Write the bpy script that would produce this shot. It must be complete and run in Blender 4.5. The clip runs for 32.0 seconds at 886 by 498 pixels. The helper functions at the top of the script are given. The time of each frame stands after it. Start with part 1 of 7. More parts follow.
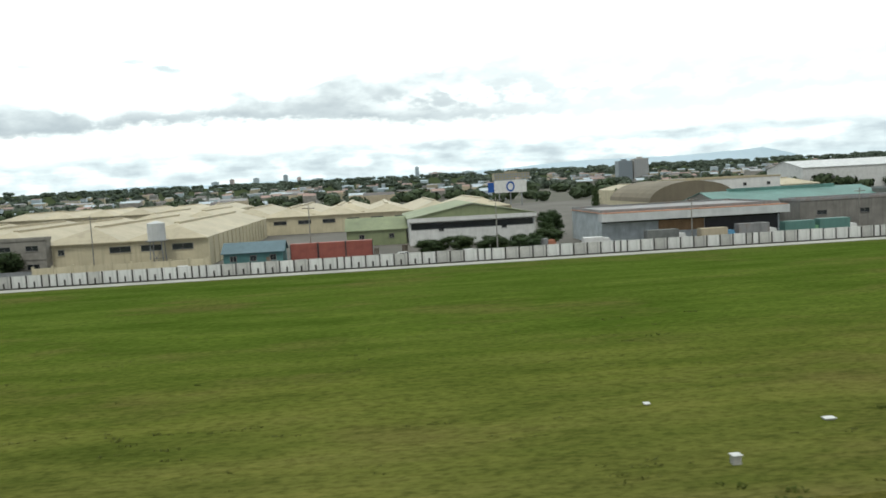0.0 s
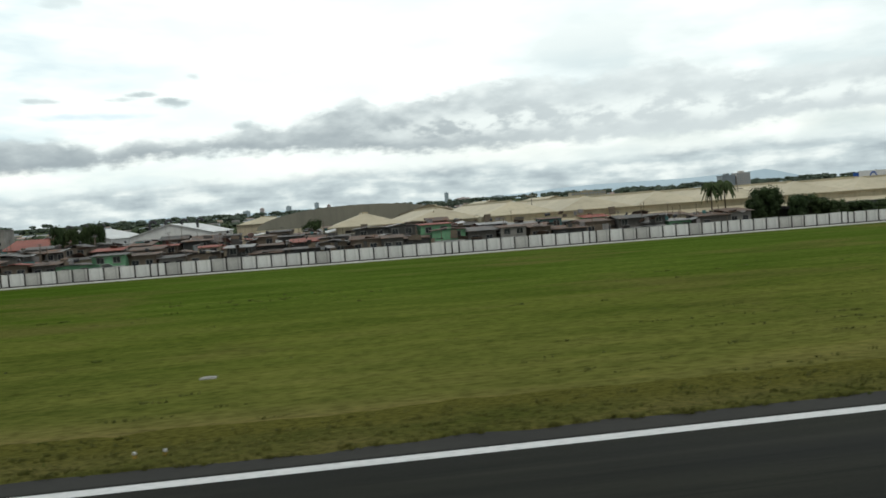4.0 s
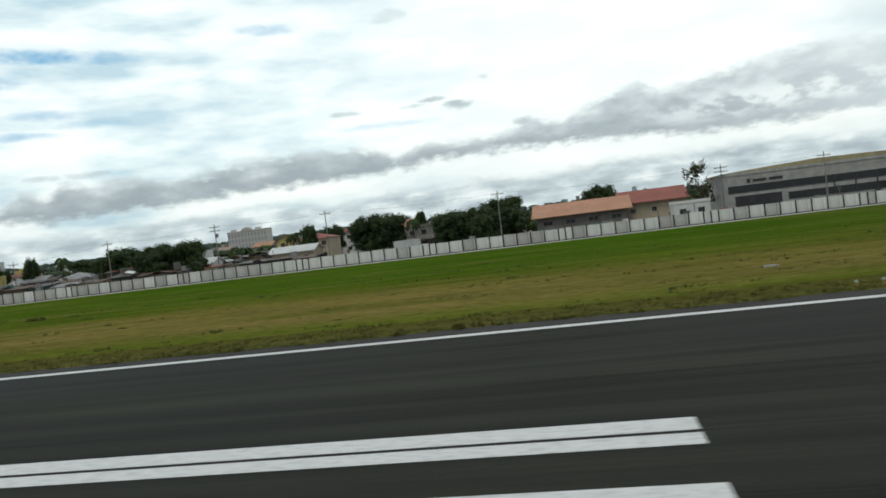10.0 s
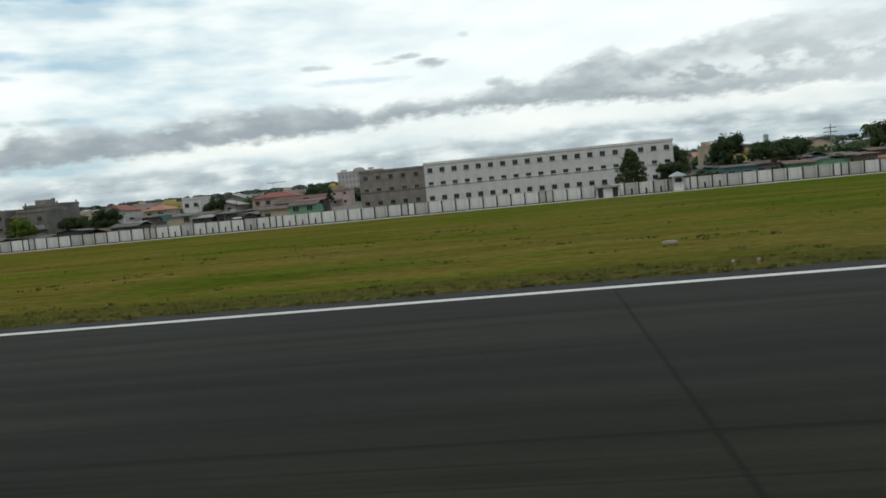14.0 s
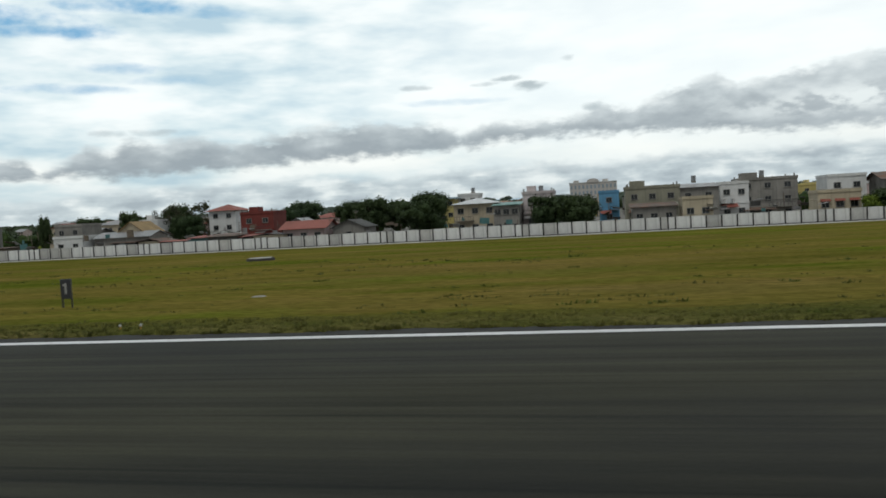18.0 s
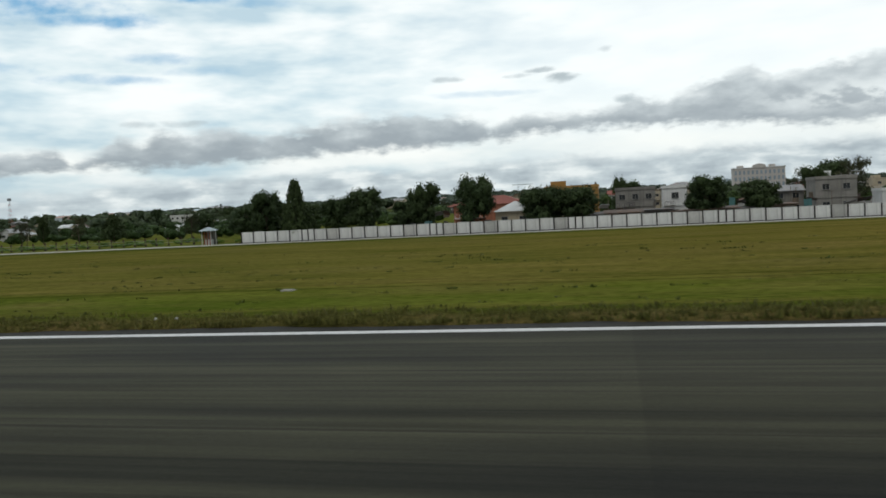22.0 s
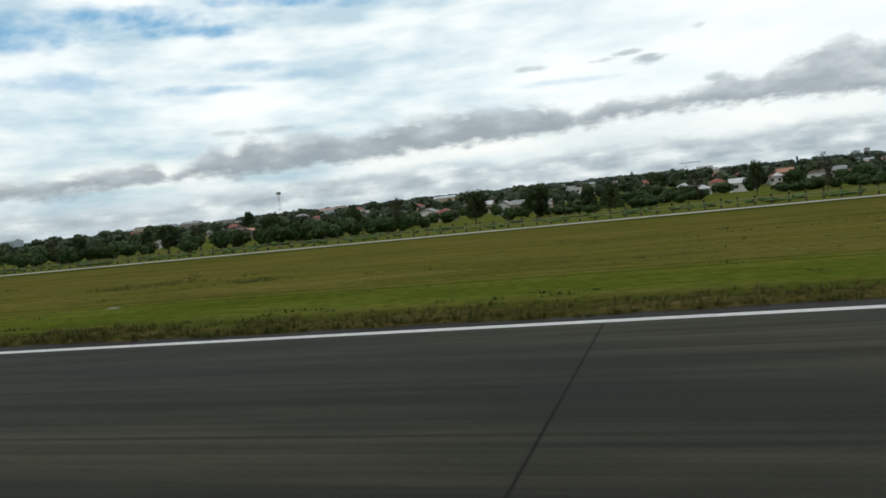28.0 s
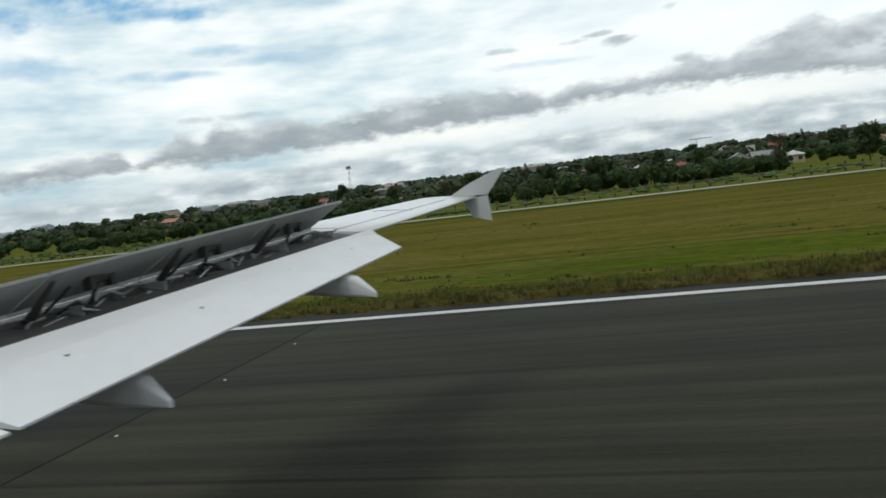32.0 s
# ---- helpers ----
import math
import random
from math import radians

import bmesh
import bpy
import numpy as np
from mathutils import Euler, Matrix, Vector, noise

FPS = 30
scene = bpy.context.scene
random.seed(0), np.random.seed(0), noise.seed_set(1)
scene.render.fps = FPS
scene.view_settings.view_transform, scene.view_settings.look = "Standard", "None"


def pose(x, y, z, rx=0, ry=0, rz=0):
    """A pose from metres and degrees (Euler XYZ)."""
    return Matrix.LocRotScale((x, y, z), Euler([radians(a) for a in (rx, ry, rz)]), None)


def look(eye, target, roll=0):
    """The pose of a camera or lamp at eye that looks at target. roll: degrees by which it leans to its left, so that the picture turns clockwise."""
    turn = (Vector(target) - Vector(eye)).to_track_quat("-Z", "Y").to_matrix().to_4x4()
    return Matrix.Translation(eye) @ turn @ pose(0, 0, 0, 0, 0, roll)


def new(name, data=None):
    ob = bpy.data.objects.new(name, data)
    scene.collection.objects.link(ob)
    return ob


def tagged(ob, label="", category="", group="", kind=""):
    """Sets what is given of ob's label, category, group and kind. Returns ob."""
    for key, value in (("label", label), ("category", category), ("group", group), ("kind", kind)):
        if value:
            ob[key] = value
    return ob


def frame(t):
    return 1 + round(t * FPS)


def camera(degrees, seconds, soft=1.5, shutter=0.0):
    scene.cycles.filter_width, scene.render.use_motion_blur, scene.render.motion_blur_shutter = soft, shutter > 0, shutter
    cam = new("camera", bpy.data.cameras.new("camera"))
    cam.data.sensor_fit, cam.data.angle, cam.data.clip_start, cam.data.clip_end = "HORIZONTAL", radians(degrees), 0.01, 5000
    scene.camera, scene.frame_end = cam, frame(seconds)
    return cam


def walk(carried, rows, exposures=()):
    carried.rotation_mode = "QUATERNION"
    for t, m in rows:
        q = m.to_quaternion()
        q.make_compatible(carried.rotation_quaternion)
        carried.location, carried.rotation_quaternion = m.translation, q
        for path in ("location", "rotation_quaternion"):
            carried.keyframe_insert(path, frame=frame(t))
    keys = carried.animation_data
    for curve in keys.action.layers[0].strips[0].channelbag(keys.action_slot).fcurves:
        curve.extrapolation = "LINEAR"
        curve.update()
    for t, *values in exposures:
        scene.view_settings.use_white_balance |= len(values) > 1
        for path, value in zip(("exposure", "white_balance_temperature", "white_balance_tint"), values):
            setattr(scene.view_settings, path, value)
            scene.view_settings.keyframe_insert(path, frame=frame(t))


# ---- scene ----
# Lengths below are written in full-size metres; S brings the whole place to the scale in which it is shown.
S = 0.6
cam = camera(59.96, 32.0, soft=1.7, shutter=0.06)
ROWS = [
    (0, 9.47, 0.77, 15.31, 85.00, 2.95, -5.35), (0.5, -22.81, 0.89, 14.12, 84.25, 2.65, -5.69),
    (1, -55.16, 1.13, 12.95, 82.99, 2.31, -6.42), (1.5, -87.40, 1.55, 11.86, 82.37, 2.09, -6.83),
    (2, -119.46, 1.94, 10.84, 83.71, 2.87, -6.15), (2.5, -151.30, 2.31, 9.92, 85.95, 3.67, -6.89),
    (3, -183.16, 2.65, 9.08, 87.59, 3.61, -7.04), (3.5, -215.11, 2.86, 8.31, 86.72, 3.98, -7.00),
    (5.5, -343.67, 3.05, 6.02, 89.25, 3.73, -6.46), (6, -375.64, 3.04, 5.73, 86.98, 3.20, -5.01),
    (6.5, -407.23, 3.28, 5.75, 87.28, 3.88, -5.00), (7, -438.51, 3.52, 5.84, 85.91, 3.81, -3.33),
    (7.5, -469.58, 3.40, 5.78, 88.87, 8.36, 2.07), (8, -500.56, 2.84, 5.52, 84.75, 8.57, 9.53),
    (8.5, -531.56, 1.71, 5.02, 82.87, 7.12, 12.51), (9, -562.66, 0.20, 4.55, 85.97, 7.63, 9.54),
    (9.5, -593.80, -1.52, 4.36, 88.28, 4.53, 9.00), (10, -624.76, -2.96, 4.29, 88.41, 7.00, 10.82),
    (10.5, -655.26, -3.71, 4.35, 86.94, 1.48, 8.72), (11, -685.49, -3.88, 4.45, 86.33, 8.00, 10.19),
    (11.5, -715.69, -3.94, 4.42, 86.87, 5.59, 11.28), (12, -745.81, -3.84, 4.38, 88.80, 0.71, 9.59),
    (12.5, -775.67, -3.55, 4.39, 86.65, 6.15, 8.90), (13, -805.11, -3.16, 4.40, 88.61, 1.94, 3.75),
    (13.5, -834.08, -2.78, 4.40, 85.62, 5.66, 6.78), (15.5, -945.54, -1.32, 4.39, 84.75, 3.30, 7.62),
    (16, -972.46, -0.98, 4.38, 84.40, 2.15, 10.72), (16.5, -998.91, -0.65, 4.40, 86.45, 4.17, 11.07),
    (17, -1024.71, -0.41, 4.43, 85.39, 5.21, 11.52), (17.5, -1049.73, -0.33, 4.40, 86.33, 5.23, 11.59),
    (18, -1074.06, -0.31, 4.35, 87.35, 3.17, 11.76), (18.5, -1097.91, -0.26, 4.36, 87.10, 4.55, 11.67),
    (19, -1121.46, -0.22, 4.37, 85.28, 4.90, 12.93), (19.5, -1144.71, -0.13, 4.39, 86.65, 1.76, 10.20),
    (20, -1167.71, -0.12, 4.38, 85.40, 5.93, 11.85), (20.5, -1190.39, -0.09, 4.39, 87.71, 4.18, 12.52),
    (21, -1212.62, -0.09, 4.39, 88.12, 2.89, 12.24), (21.5, -1234.28, -0.03, 4.40, 86.31, 4.27, 12.81),
    (22, -1255.42, -0.01, 4.40, 86.92, 2.94, 12.53), (22.5, -1276.07, 0.02, 4.40, 87.28, 3.61, 12.19),
    (23, -1296.26, 0.02, 4.40, 86.65, 2.83, 12.21), (23.5, -1315.95, 0.03, 4.40, 86.03, 5.30, 13.21),
    (24, -1335.27, 0.09, 4.40, 86.21, 5.74, 13.99), (24.5, -1354.30, 0.15, 4.41, 86.63, 5.44, 13.15),
    (25, -1373.17, 0.26, 4.44, 86.00, 5.88, 12.87), (25.5, -1391.82, 0.27, 4.43, 87.06, 4.72, 15.12),
    (26, -1410.05, 0.28, 4.45, 86.51, 4.94, 18.91), (26.5, -1427.68, 0.15, 4.41, 87.16, 6.23, 18.19),
    (28.5, -1492.79, 0.06, 4.41, 86.88, 5.79, 16.79), (29, -1508.31, 0.03, 4.41, 87.10, 7.11, 14.83),
    (29.5, -1523.64, -0.02, 4.40, 87.42, 6.83, 14.54), (30, -1538.60, -0.06, 4.38, 86.57, 5.97, 14.46),
    (30.5, -1552.97, -0.03, 4.40, 86.54, 3.80, 12.75), (31, -1566.51, -0.00, 4.41, 85.57, 5.90, 14.61),
    (31.5, -1579.05, -0.02, 4.40, 85.20, 7.37, 13.90), (32, -1590.54, -0.07, 4.40, 85.60, 6.90, 14.32),
]

walk(cam, [(t, pose(x * S, y * S, z * S, rx, ry, rz)) for t, x, y, z, rx, ry, rz in ROWS],
     exposures=[(0, 0.68, 6400, 2), (3.5, 0.34, 6400, 2), (5.5, -0.2, 6350, 2), (7, -0.14, 6350, 2), (8.7, 0.1, 6300, 2), (10.5, 0.14, 6300, 2), (13, 0.04, 6310, 3), (26, 0.05, 6310, 5), (32, 0.06, 6310, 5)])

# ---- light ----
world = bpy.data.worlds.new("overcast_sky")
scene.world = world
world.use_nodes = True
wn, wl = world.node_tree.nodes, world.node_tree.links
wn.clear()
w_out = wn.new("ShaderNodeOutputWorld")
w_bg = wn.new("ShaderNodeBackground")
w_sky = wn.new("ShaderNodeTexSky")
w_sky.sky_type = "NISHITA"
w_sky.sun_disc = False
w_sky.sun_elevation = radians(64)
w_sky.sun_rotation = radians(194)
w_sky.air_density, w_sky.dust_density, w_sky.ozone_density = 1.0, 4.0, 1.0
w_mix = wn.new("ShaderNodeMix")
w_mix.data_type = "RGBA"
w_mix.inputs[0].default_value = 0.8
w_mix.inputs[7].default_value = (8.0, 8.2, 8.5, 1)
w_bg.inputs[1].default_value = 0.055
wl.new(w_sky.outputs[0], w_mix.inputs[6])
wl.new(w_mix.outputs[2], w_bg.inputs[0])
wl.new(w_bg.outputs[0], w_out.inputs[0])
sun_data = bpy.data.lights.new("sun", "SUN")
sun_data.energy, sun_data.angle, sun_data.color = 0.9, radians(14), (1.0, 0.96, 0.9)
sun = new("sun", sun_data)
sun.matrix_world = look((-120, -480, 1000), (0, 0, 0))

# ---- materials ----


def nodes_of(name):
    m = bpy.data.materials.new(name)
    m.use_nodes = True
    nt = m.node_tree
    nt.nodes.clear()
    out = nt.nodes.new("ShaderNodeOutputMaterial")
    return m, nt, out


def node(nt, kind, **settings):
    n = nt.nodes.new(kind)
    for k, v in settings.items():
        n.inputs[k].default_value = v
    return n


def ramp(nt, src, stops):
    r = nt.nodes.new("ShaderNodeValToRGB")
    el = r.color_ramp.elements
    while len(el) < len(stops):
        el.new(0.5)
    for e, (p, c) in zip(el, stops):
        e.position = p
        e.color = (*c, 1) if len(c) == 3 else c
    nt.links.new(src, r.inputs[0])
    return r.outputs[0]


def mixed(nt, fac, a, b, blend="MIX"):
    m = nt.nodes.new("ShaderNodeMix")
    m.data_type = "RGBA"
    m.blend_type = blend
    for sock, v in ((m.inputs[0], fac), (m.inputs[6], a), (m.inputs[7], b)):
        if isinstance(v, bpy.types.NodeSocket):
            nt.links.new(v, sock)
        elif isinstance(v, (int, float)):
            sock.default_value = v
        else:
            sock.default_value = (*v, 1)
    return m.outputs[2]


def noise_at(nt, co, scale, detail=4.0, stretch=(1, 1, 1), rough=0.55):
    mp = nt.nodes.new("ShaderNodeMapping")
    mp.inputs["Scale"].default_value = stretch
    nt.links.new(co, mp.inputs["Vector"])
    n = node(nt, "ShaderNodeTexNoise", Scale=scale, Detail=detail, Roughness=rough)
    nt.links.new(mp.outputs[0], n.inputs["Vector"])
    return n.outputs[0]


def coords(nt):
    return nt.nodes.new("ShaderNodeTexCoord").outputs["Object"]


def gray(v):
    return (v, v, v)


def finish(nt, out, colour, rough, metal=0.0, bump=None, strength=0.3, distance=0.05, alpha=None, spec=0.5):
    b = nt.nodes.new("ShaderNodeBsdfPrincipled")
    nt.links.new(colour, b.inputs["Base Color"])
    if isinstance(rough, bpy.types.NodeSocket):
        nt.links.new(rough, b.inputs["Roughness"])
    else:
        b.inputs["Roughness"].default_value = rough
    b.inputs["Metallic"].default_value = metal
    b.inputs["Specular IOR Level"].default_value = spec
    if bump is not None:
        bp = node(nt, "ShaderNodeBump", Strength=strength, Distance=distance)
        nt.links.new(bump, bp.inputs["Height"])
        nt.links.new(bp.outputs[0], b.inputs["Normal"])
    nt.links.new(b.outputs[0], out.inputs[0])
    return b


MATS = {}


def plain(name, base, rough=0.8, var=0.25, scale=1.5, streak=0.3, metal=0.0, vary=0.12, rust=0.0, spec=0.4):
    """A painted, weathered or rendered surface: grain, blotches, rain streaks and a small shift from piece to piece."""
    if name in MATS:
        return MATS[name]
    m, nt, out = nodes_of(name)
    co = coords(nt)
    fine = noise_at(nt, co, scale * 6, 5)
    blot = noise_at(nt, co, scale * 0.35, 4)
    runs = noise_at(nt, co, scale, 3, (2.2, 2.2, 0.12))
    dark = tuple(c * (1 - var) for c in base)
    light = tuple(min(0.95, c * (1 + var * 0.6)) for c in base)
    c = ramp(nt, blot, [(0.3, dark), (0.7, light)])
    c = mixed(nt, 1.0, c, ramp(nt, fine, [(0.25, gray(1 - var * 0.7)), (0.75, gray(1.0))]), "MULTIPLY")
    dirt = ramp(nt, runs, [(0.5, gray(0.0)), (0.75, gray(streak))])
    c = mixed(nt, dirt, c, tuple(v * 0.35 + 0.01 for v in base))
    if rust:
        c = mixed(nt, ramp(nt, blot, [(0.5, gray(0.0)), (0.62, gray(rust))]), c, (0.16, 0.07, 0.035))
    oi = nt.nodes.new("ShaderNodeObjectInfo")
    c = mixed(nt, 1.0, c, ramp(nt, oi.outputs["Random"], [(0.0, gray(1 - vary)), (1.0, gray(1.0))]), "MULTIPLY")
    finish(nt, out, c, rough, metal, fine, 0.25, 0.02, spec=spec)
    MATS[name] = m
    return m


def foliage(name, dark, light, scale=0.6, low=0.55, high=1.15):
    if name in MATS:
        return MATS[name]
    m, nt, out = nodes_of(name)
    geo = nt.nodes.new("ShaderNodeNewGeometry")
    co = coords(nt)
    n = noise_at(nt, co, scale, 3)
    c = ramp(nt, n, [(0.3, dark), (0.7, light)])
    c = mixed(nt, 1.0, c, ramp(nt, geo.outputs["Random Per Island"], [(0.0, gray(low)), (1.0, gray(high))]), "MULTIPLY")
    oi = nt.nodes.new("ShaderNodeObjectInfo")
    c = mixed(nt, 1.0, c, ramp(nt, oi.outputs["Random"], [(0.0, (0.8, 0.85, 0.8)), (1.0, (1.1, 1.0, 0.9))]), "MULTIPLY")
    finish(nt, out, c, 0.75, spec=0.25)
    MATS[name] = m
    return m


def grass_material():
    m, nt, out = nodes_of("mown_grass")
    co = coords(nt)
    sep = nt.nodes.new("ShaderNodeSeparateXYZ")
    nt.links.new(co, sep.inputs[0])
    wob = noise_at(nt, co, 0.035, 3, (0.25, 1, 1))
    add = nt.nodes.new("ShaderNodeMath")
    add.operation = "MULTIPLY_ADD"
    nt.links.new(wob, add.inputs[0])
    add.inputs[1].default_value = 22.0
    nt.links.new(sep.outputs[1], add.inputs[2])
    band = nt.nodes.new("ShaderNodeMapRange")
    nt.links.new(add.outputs[0], band.inputs[0])
    band.inputs[1].default_value, band.inputs[2].default_value = 35.0, 175.0
    lush = ramp(nt, band.outputs[0], [(0.0, (0.165, 0.14, 0.05)), (0.045, (0.15, 0.132, 0.044)), (0.09, (0.115, 0.125, 0.028)), (0.25, (0.097, 0.119, 0.021)), (0.42, (0.077, 0.114, 0.016)), (0.8, (0.068, 0.109, 0.015)), (1.0, (0.085, 0.105, 0.024))])
    dry = ramp(nt, band.outputs[0], [(0.0, (0.1, 0.102, 0.024)), (0.05, (0.09, 0.107, 0.018)), (0.1, (0.142, 0.115, 0.04)), (0.21, (0.136, 0.112, 0.037)), (0.28, (0.08, 0.096, 0.015)), (0.36, (0.055, 0.088, 0.01)), (0.8, (0.045, 0.086, 0.008)), (1.0, (0.08, 0.095, 0.02))])
    strip = maths(nt, "MULTIPLY_ADD", wob, 5.0, sep.outputs[1])
    olive = ramp(nt, spread(nt, strip, 30.0, 160.0), [(0.0, (0.095, 0.088, 0.024)), (0.035, (0.1, 0.095, 0.025)), (0.06, (0.085, 0.112, 0.017)), (0.115, (0.092, 0.114, 0.018)), (0.15, (0.118, 0.114, 0.027)), (0.6, (0.112, 0.106, 0.025)), (0.84, (0.1, 0.102, 0.023)), (0.875, (0.05, 0.066, 0.013)), (0.915, (0.052, 0.066, 0.014)), (0.935, (0.105, 0.105, 0.027)), (0.96, (0.085, 0.112, 0.02)), (1.0, (0.1, 0.12, 0.026))])
    rut_y = maths(nt, "MULTIPLY_ADD", noise_at(nt, co, 0.02, 2, (1, 0, 0)), 2.2, sep.outputs[1])
    rut = ramp(nt, spread(nt, rut_y, 44.6, 48.4), [(0.0, gray(1.0)), (0.14, gray(0.5)), (0.24, gray(1.0)), (0.62, gray(1.0)), (0.74, gray(0.62)), (0.85, gray(1.0))])
    olive = mixed(nt, 1.0, olive, rut, "MULTIPLY")
    mott = noise_at(nt, co, 0.07, 5, (0.45, 1.2, 1), 0.6)
    even = ramp(nt, spread(nt, strip, 30.0, 160.0), [(0.0, (0.095, 0.092, 0.024)), (0.06, (0.115, 0.11, 0.027)), (0.3, (0.118, 0.112, 0.026)), (0.85, (0.1, 0.106, 0.022)), (1.0, (0.11, 0.105, 0.028))])
    even = mixed(nt, ramp(nt, mott, [(0.4, gray(0.85)), (0.52, gray(0.0))]), even, (0.075, 0.108, 0.014))
    olive = mixed(nt, spread(nt, sep.outputs[0], -1110.0, -1230.0), even, olive)
    olive = mixed(nt, ramp(nt, mott, [(0.55, gray(0.0)), (0.66, gray(0.55))]), olive, (0.14, 0.122, 0.042))
    dry = mixed(nt, ramp(nt, mott, [(0.36, gray(0.7)), (0.5, gray(0.0))]), dry, (0.062, 0.09, 0.013))
    along = nt.nodes.new("ShaderNodeMapRange")
    nt.links.new(sep.outputs[0], along.inputs[0])
    along.inputs[1].default_value, along.inputs[2].default_value = -260.0, -330.0
    c = mixed(nt, along.outputs[0], lush, dry)
    along2 = nt.nodes.new("ShaderNodeMapRange")
    nt.links.new(sep.outputs[0], along2.inputs[0])
    along2.inputs[1].default_value, along2.inputs[2].default_value = -700.0, -900.0
    c = mixed(nt, along2.outputs[0], c, olive)
    streaks = noise_at(nt, co, 0.5, 5, (0.13, 0.8, 1), 0.62)
    c = mixed(nt, 1.0, c, ramp(nt, streaks, [(0.3, gray(0.86)), (0.5, gray(1.0)), (0.72, (1.15, 1.1, 1.1))]), "MULTIPLY")
    drifts = noise_at(nt, co, 0.16, 6, (0.25, 1.1, 1), 0.65)
    c = mixed(nt, 1.0, c, ramp(nt, drifts, [(0.35, (0.72, 0.8, 0.7)), (0.52, gray(1.0)), (0.68, (1.22, 1.12, 1.3))]), "MULTIPLY")
    patch = noise_at(nt, co, 0.06, 6, (0.5, 1, 1), 0.65)
    c = mixed(nt, ramp(nt, patch, [(0.52, gray(0.0)), (0.66, gray(0.5))]), c, (0.13, 0.11, 0.036))
    warm = mixed(nt, spread(nt, sep.outputs[0], -240.0, -360.0), (1.05, 1.02, 1.14), gray(1.0))
    warm = mixed(nt, spread(nt, sep.outputs[0], -330.0, -400.0), warm, (0.88, 0.92, 0.9))
    warm = mixed(nt, spread(nt, sep.outputs[0], -520.0, -620.0), warm, (1.16, 1.2, 1.02))
    warm = mixed(nt, spread(nt, sep.outputs[0], -780.0, -930.0), warm, (1.22, 1.07, 1.0))
    warm = mixed(nt, spread(nt, sep.outputs[0], -1190.0, -1290.0), warm, (1.05, 1.03, 0.98))
    c = mixed(nt, 1.0, c, warm, "MULTIPLY")
    c = mixed(nt, spread(nt, sep.outputs[1], 420.0, 760.0), c, (0.055, 0.068, 0.034))
    tuft = noise_at(nt, co, 2.2, 6, (0.6, 1.2, 1), 0.68)
    c = mixed(nt, 1.0, c, ramp(nt, tuft, [(0.34, gray(0.62)), (0.5, gray(0.98)), (0.68, (1.28, 1.22, 1.25))]), "MULTIPLY")
    finish(nt, out, c, 0.95, bump=tuft, strength=0.6, distance=0.15, spec=0.0)
    return m


def asphalt_material():
    m, nt, out = nodes_of("worn_asphalt")
    co = coords(nt)
    fine = noise_at(nt, co, 8.0, 6, rough=0.7)
    lanes = noise_at(nt, co, 0.5, 4, (0.02, 1.6, 1))
    blot = noise_at(nt, co, 0.09, 5, (0.45, 1, 1))
    skid = noise_at(nt, co, 2.6, 3, (0.009, 1.0, 1), 0.6)
    smear = noise_at(nt, co, 0.7, 5, (0.1, 1.0, 1), 0.6)
    c = ramp(nt, lanes, [(0.3, (0.02, 0.02, 0.013)), (0.5, (0.0325, 0.0322, 0.02)), (0.72, (0.053, 0.0518, 0.0335))])
    sep = nt.nodes.new("ShaderNodeSeparateXYZ")
    nt.links.new(co, sep.inputs[0])
    c = mixed(nt, spread(nt, sep.outputs[0], -850.0, -1050.0), mixed(nt, 1.0, c, (0.5, 0.53, 0.56), "MULTIPLY"), c)
    rubber = noise_at(nt, co, 1.1, 3, (0.008, 1.0, 1))
    c = mixed(nt, 1.0, c, ramp(nt, rubber, [(0.36, gray(0.68)), (0.5, gray(1.0))]), "MULTIPLY")
    c = mixed(nt, 1.0, c, ramp(nt, blot, [(0.36, gray(0.4)), (0.58, gray(1.15))]), "MULTIPLY")
    c = mixed(nt, 1.0, c, ramp(nt, fine, [(0.3, gray(0.8)), (0.7, gray(1.15))]), "MULTIPLY")
    c = mixed(nt, 1.0, c, ramp(nt, skid, [(0.33, gray(0.5)), (0.42, gray(1.0)), (0.7, gray(1.08))]), "MULTIPLY")
    c = mixed(nt, 1.0, c, ramp(nt, smear, [(0.34, gray(0.66)), (0.55, gray(1.05)), (0.75, gray(1.2))]), "MULTIPLY")
    # lengths laid at different times
    tone = 1.2
    for x, v in ((-1544.9, 0.3), (-1528.0, -0.3), (-1503.0, -0.15), (-1430.0, -0.15), (-1294.3, 0.32), (-1255.0, -0.22), (-1190.0, 0.18), (-1100.0, -0.23)):
        tone = maths(nt, "ADD", maths(nt, "MULTIPLY", maths(nt, "GREATER_THAN", sep.outputs[0], x), v), tone)
    # darker run-up before two of the joints
    for x, w, v in ((-1544.9, 14.0, -0.62), (-1602.4, 10.0, -0.3)):
        run = maths(nt, "MULTIPLY", spread(nt, sep.outputs[0], x - w, x), maths(nt, "LESS_THAN", sep.outputs[0], x))
        tone = maths(nt, "MULTIPLY_ADD", run, v, tone)
    lay = nt.nodes.new("ShaderNodeCombineXYZ")
    for k in range(3):
        nt.links.new(tone, lay.inputs[k])
    c = mixed(nt, 1.0, c, lay.outputs[0], "MULTIPLY")
    rough = ramp(nt, blot, [(0.3, gray(0.7)), (0.7, gray(0.9))])
    finish(nt, out, c, rough, bump=fine, strength=0.3, distance=0.02, spec=0.12)
    return m


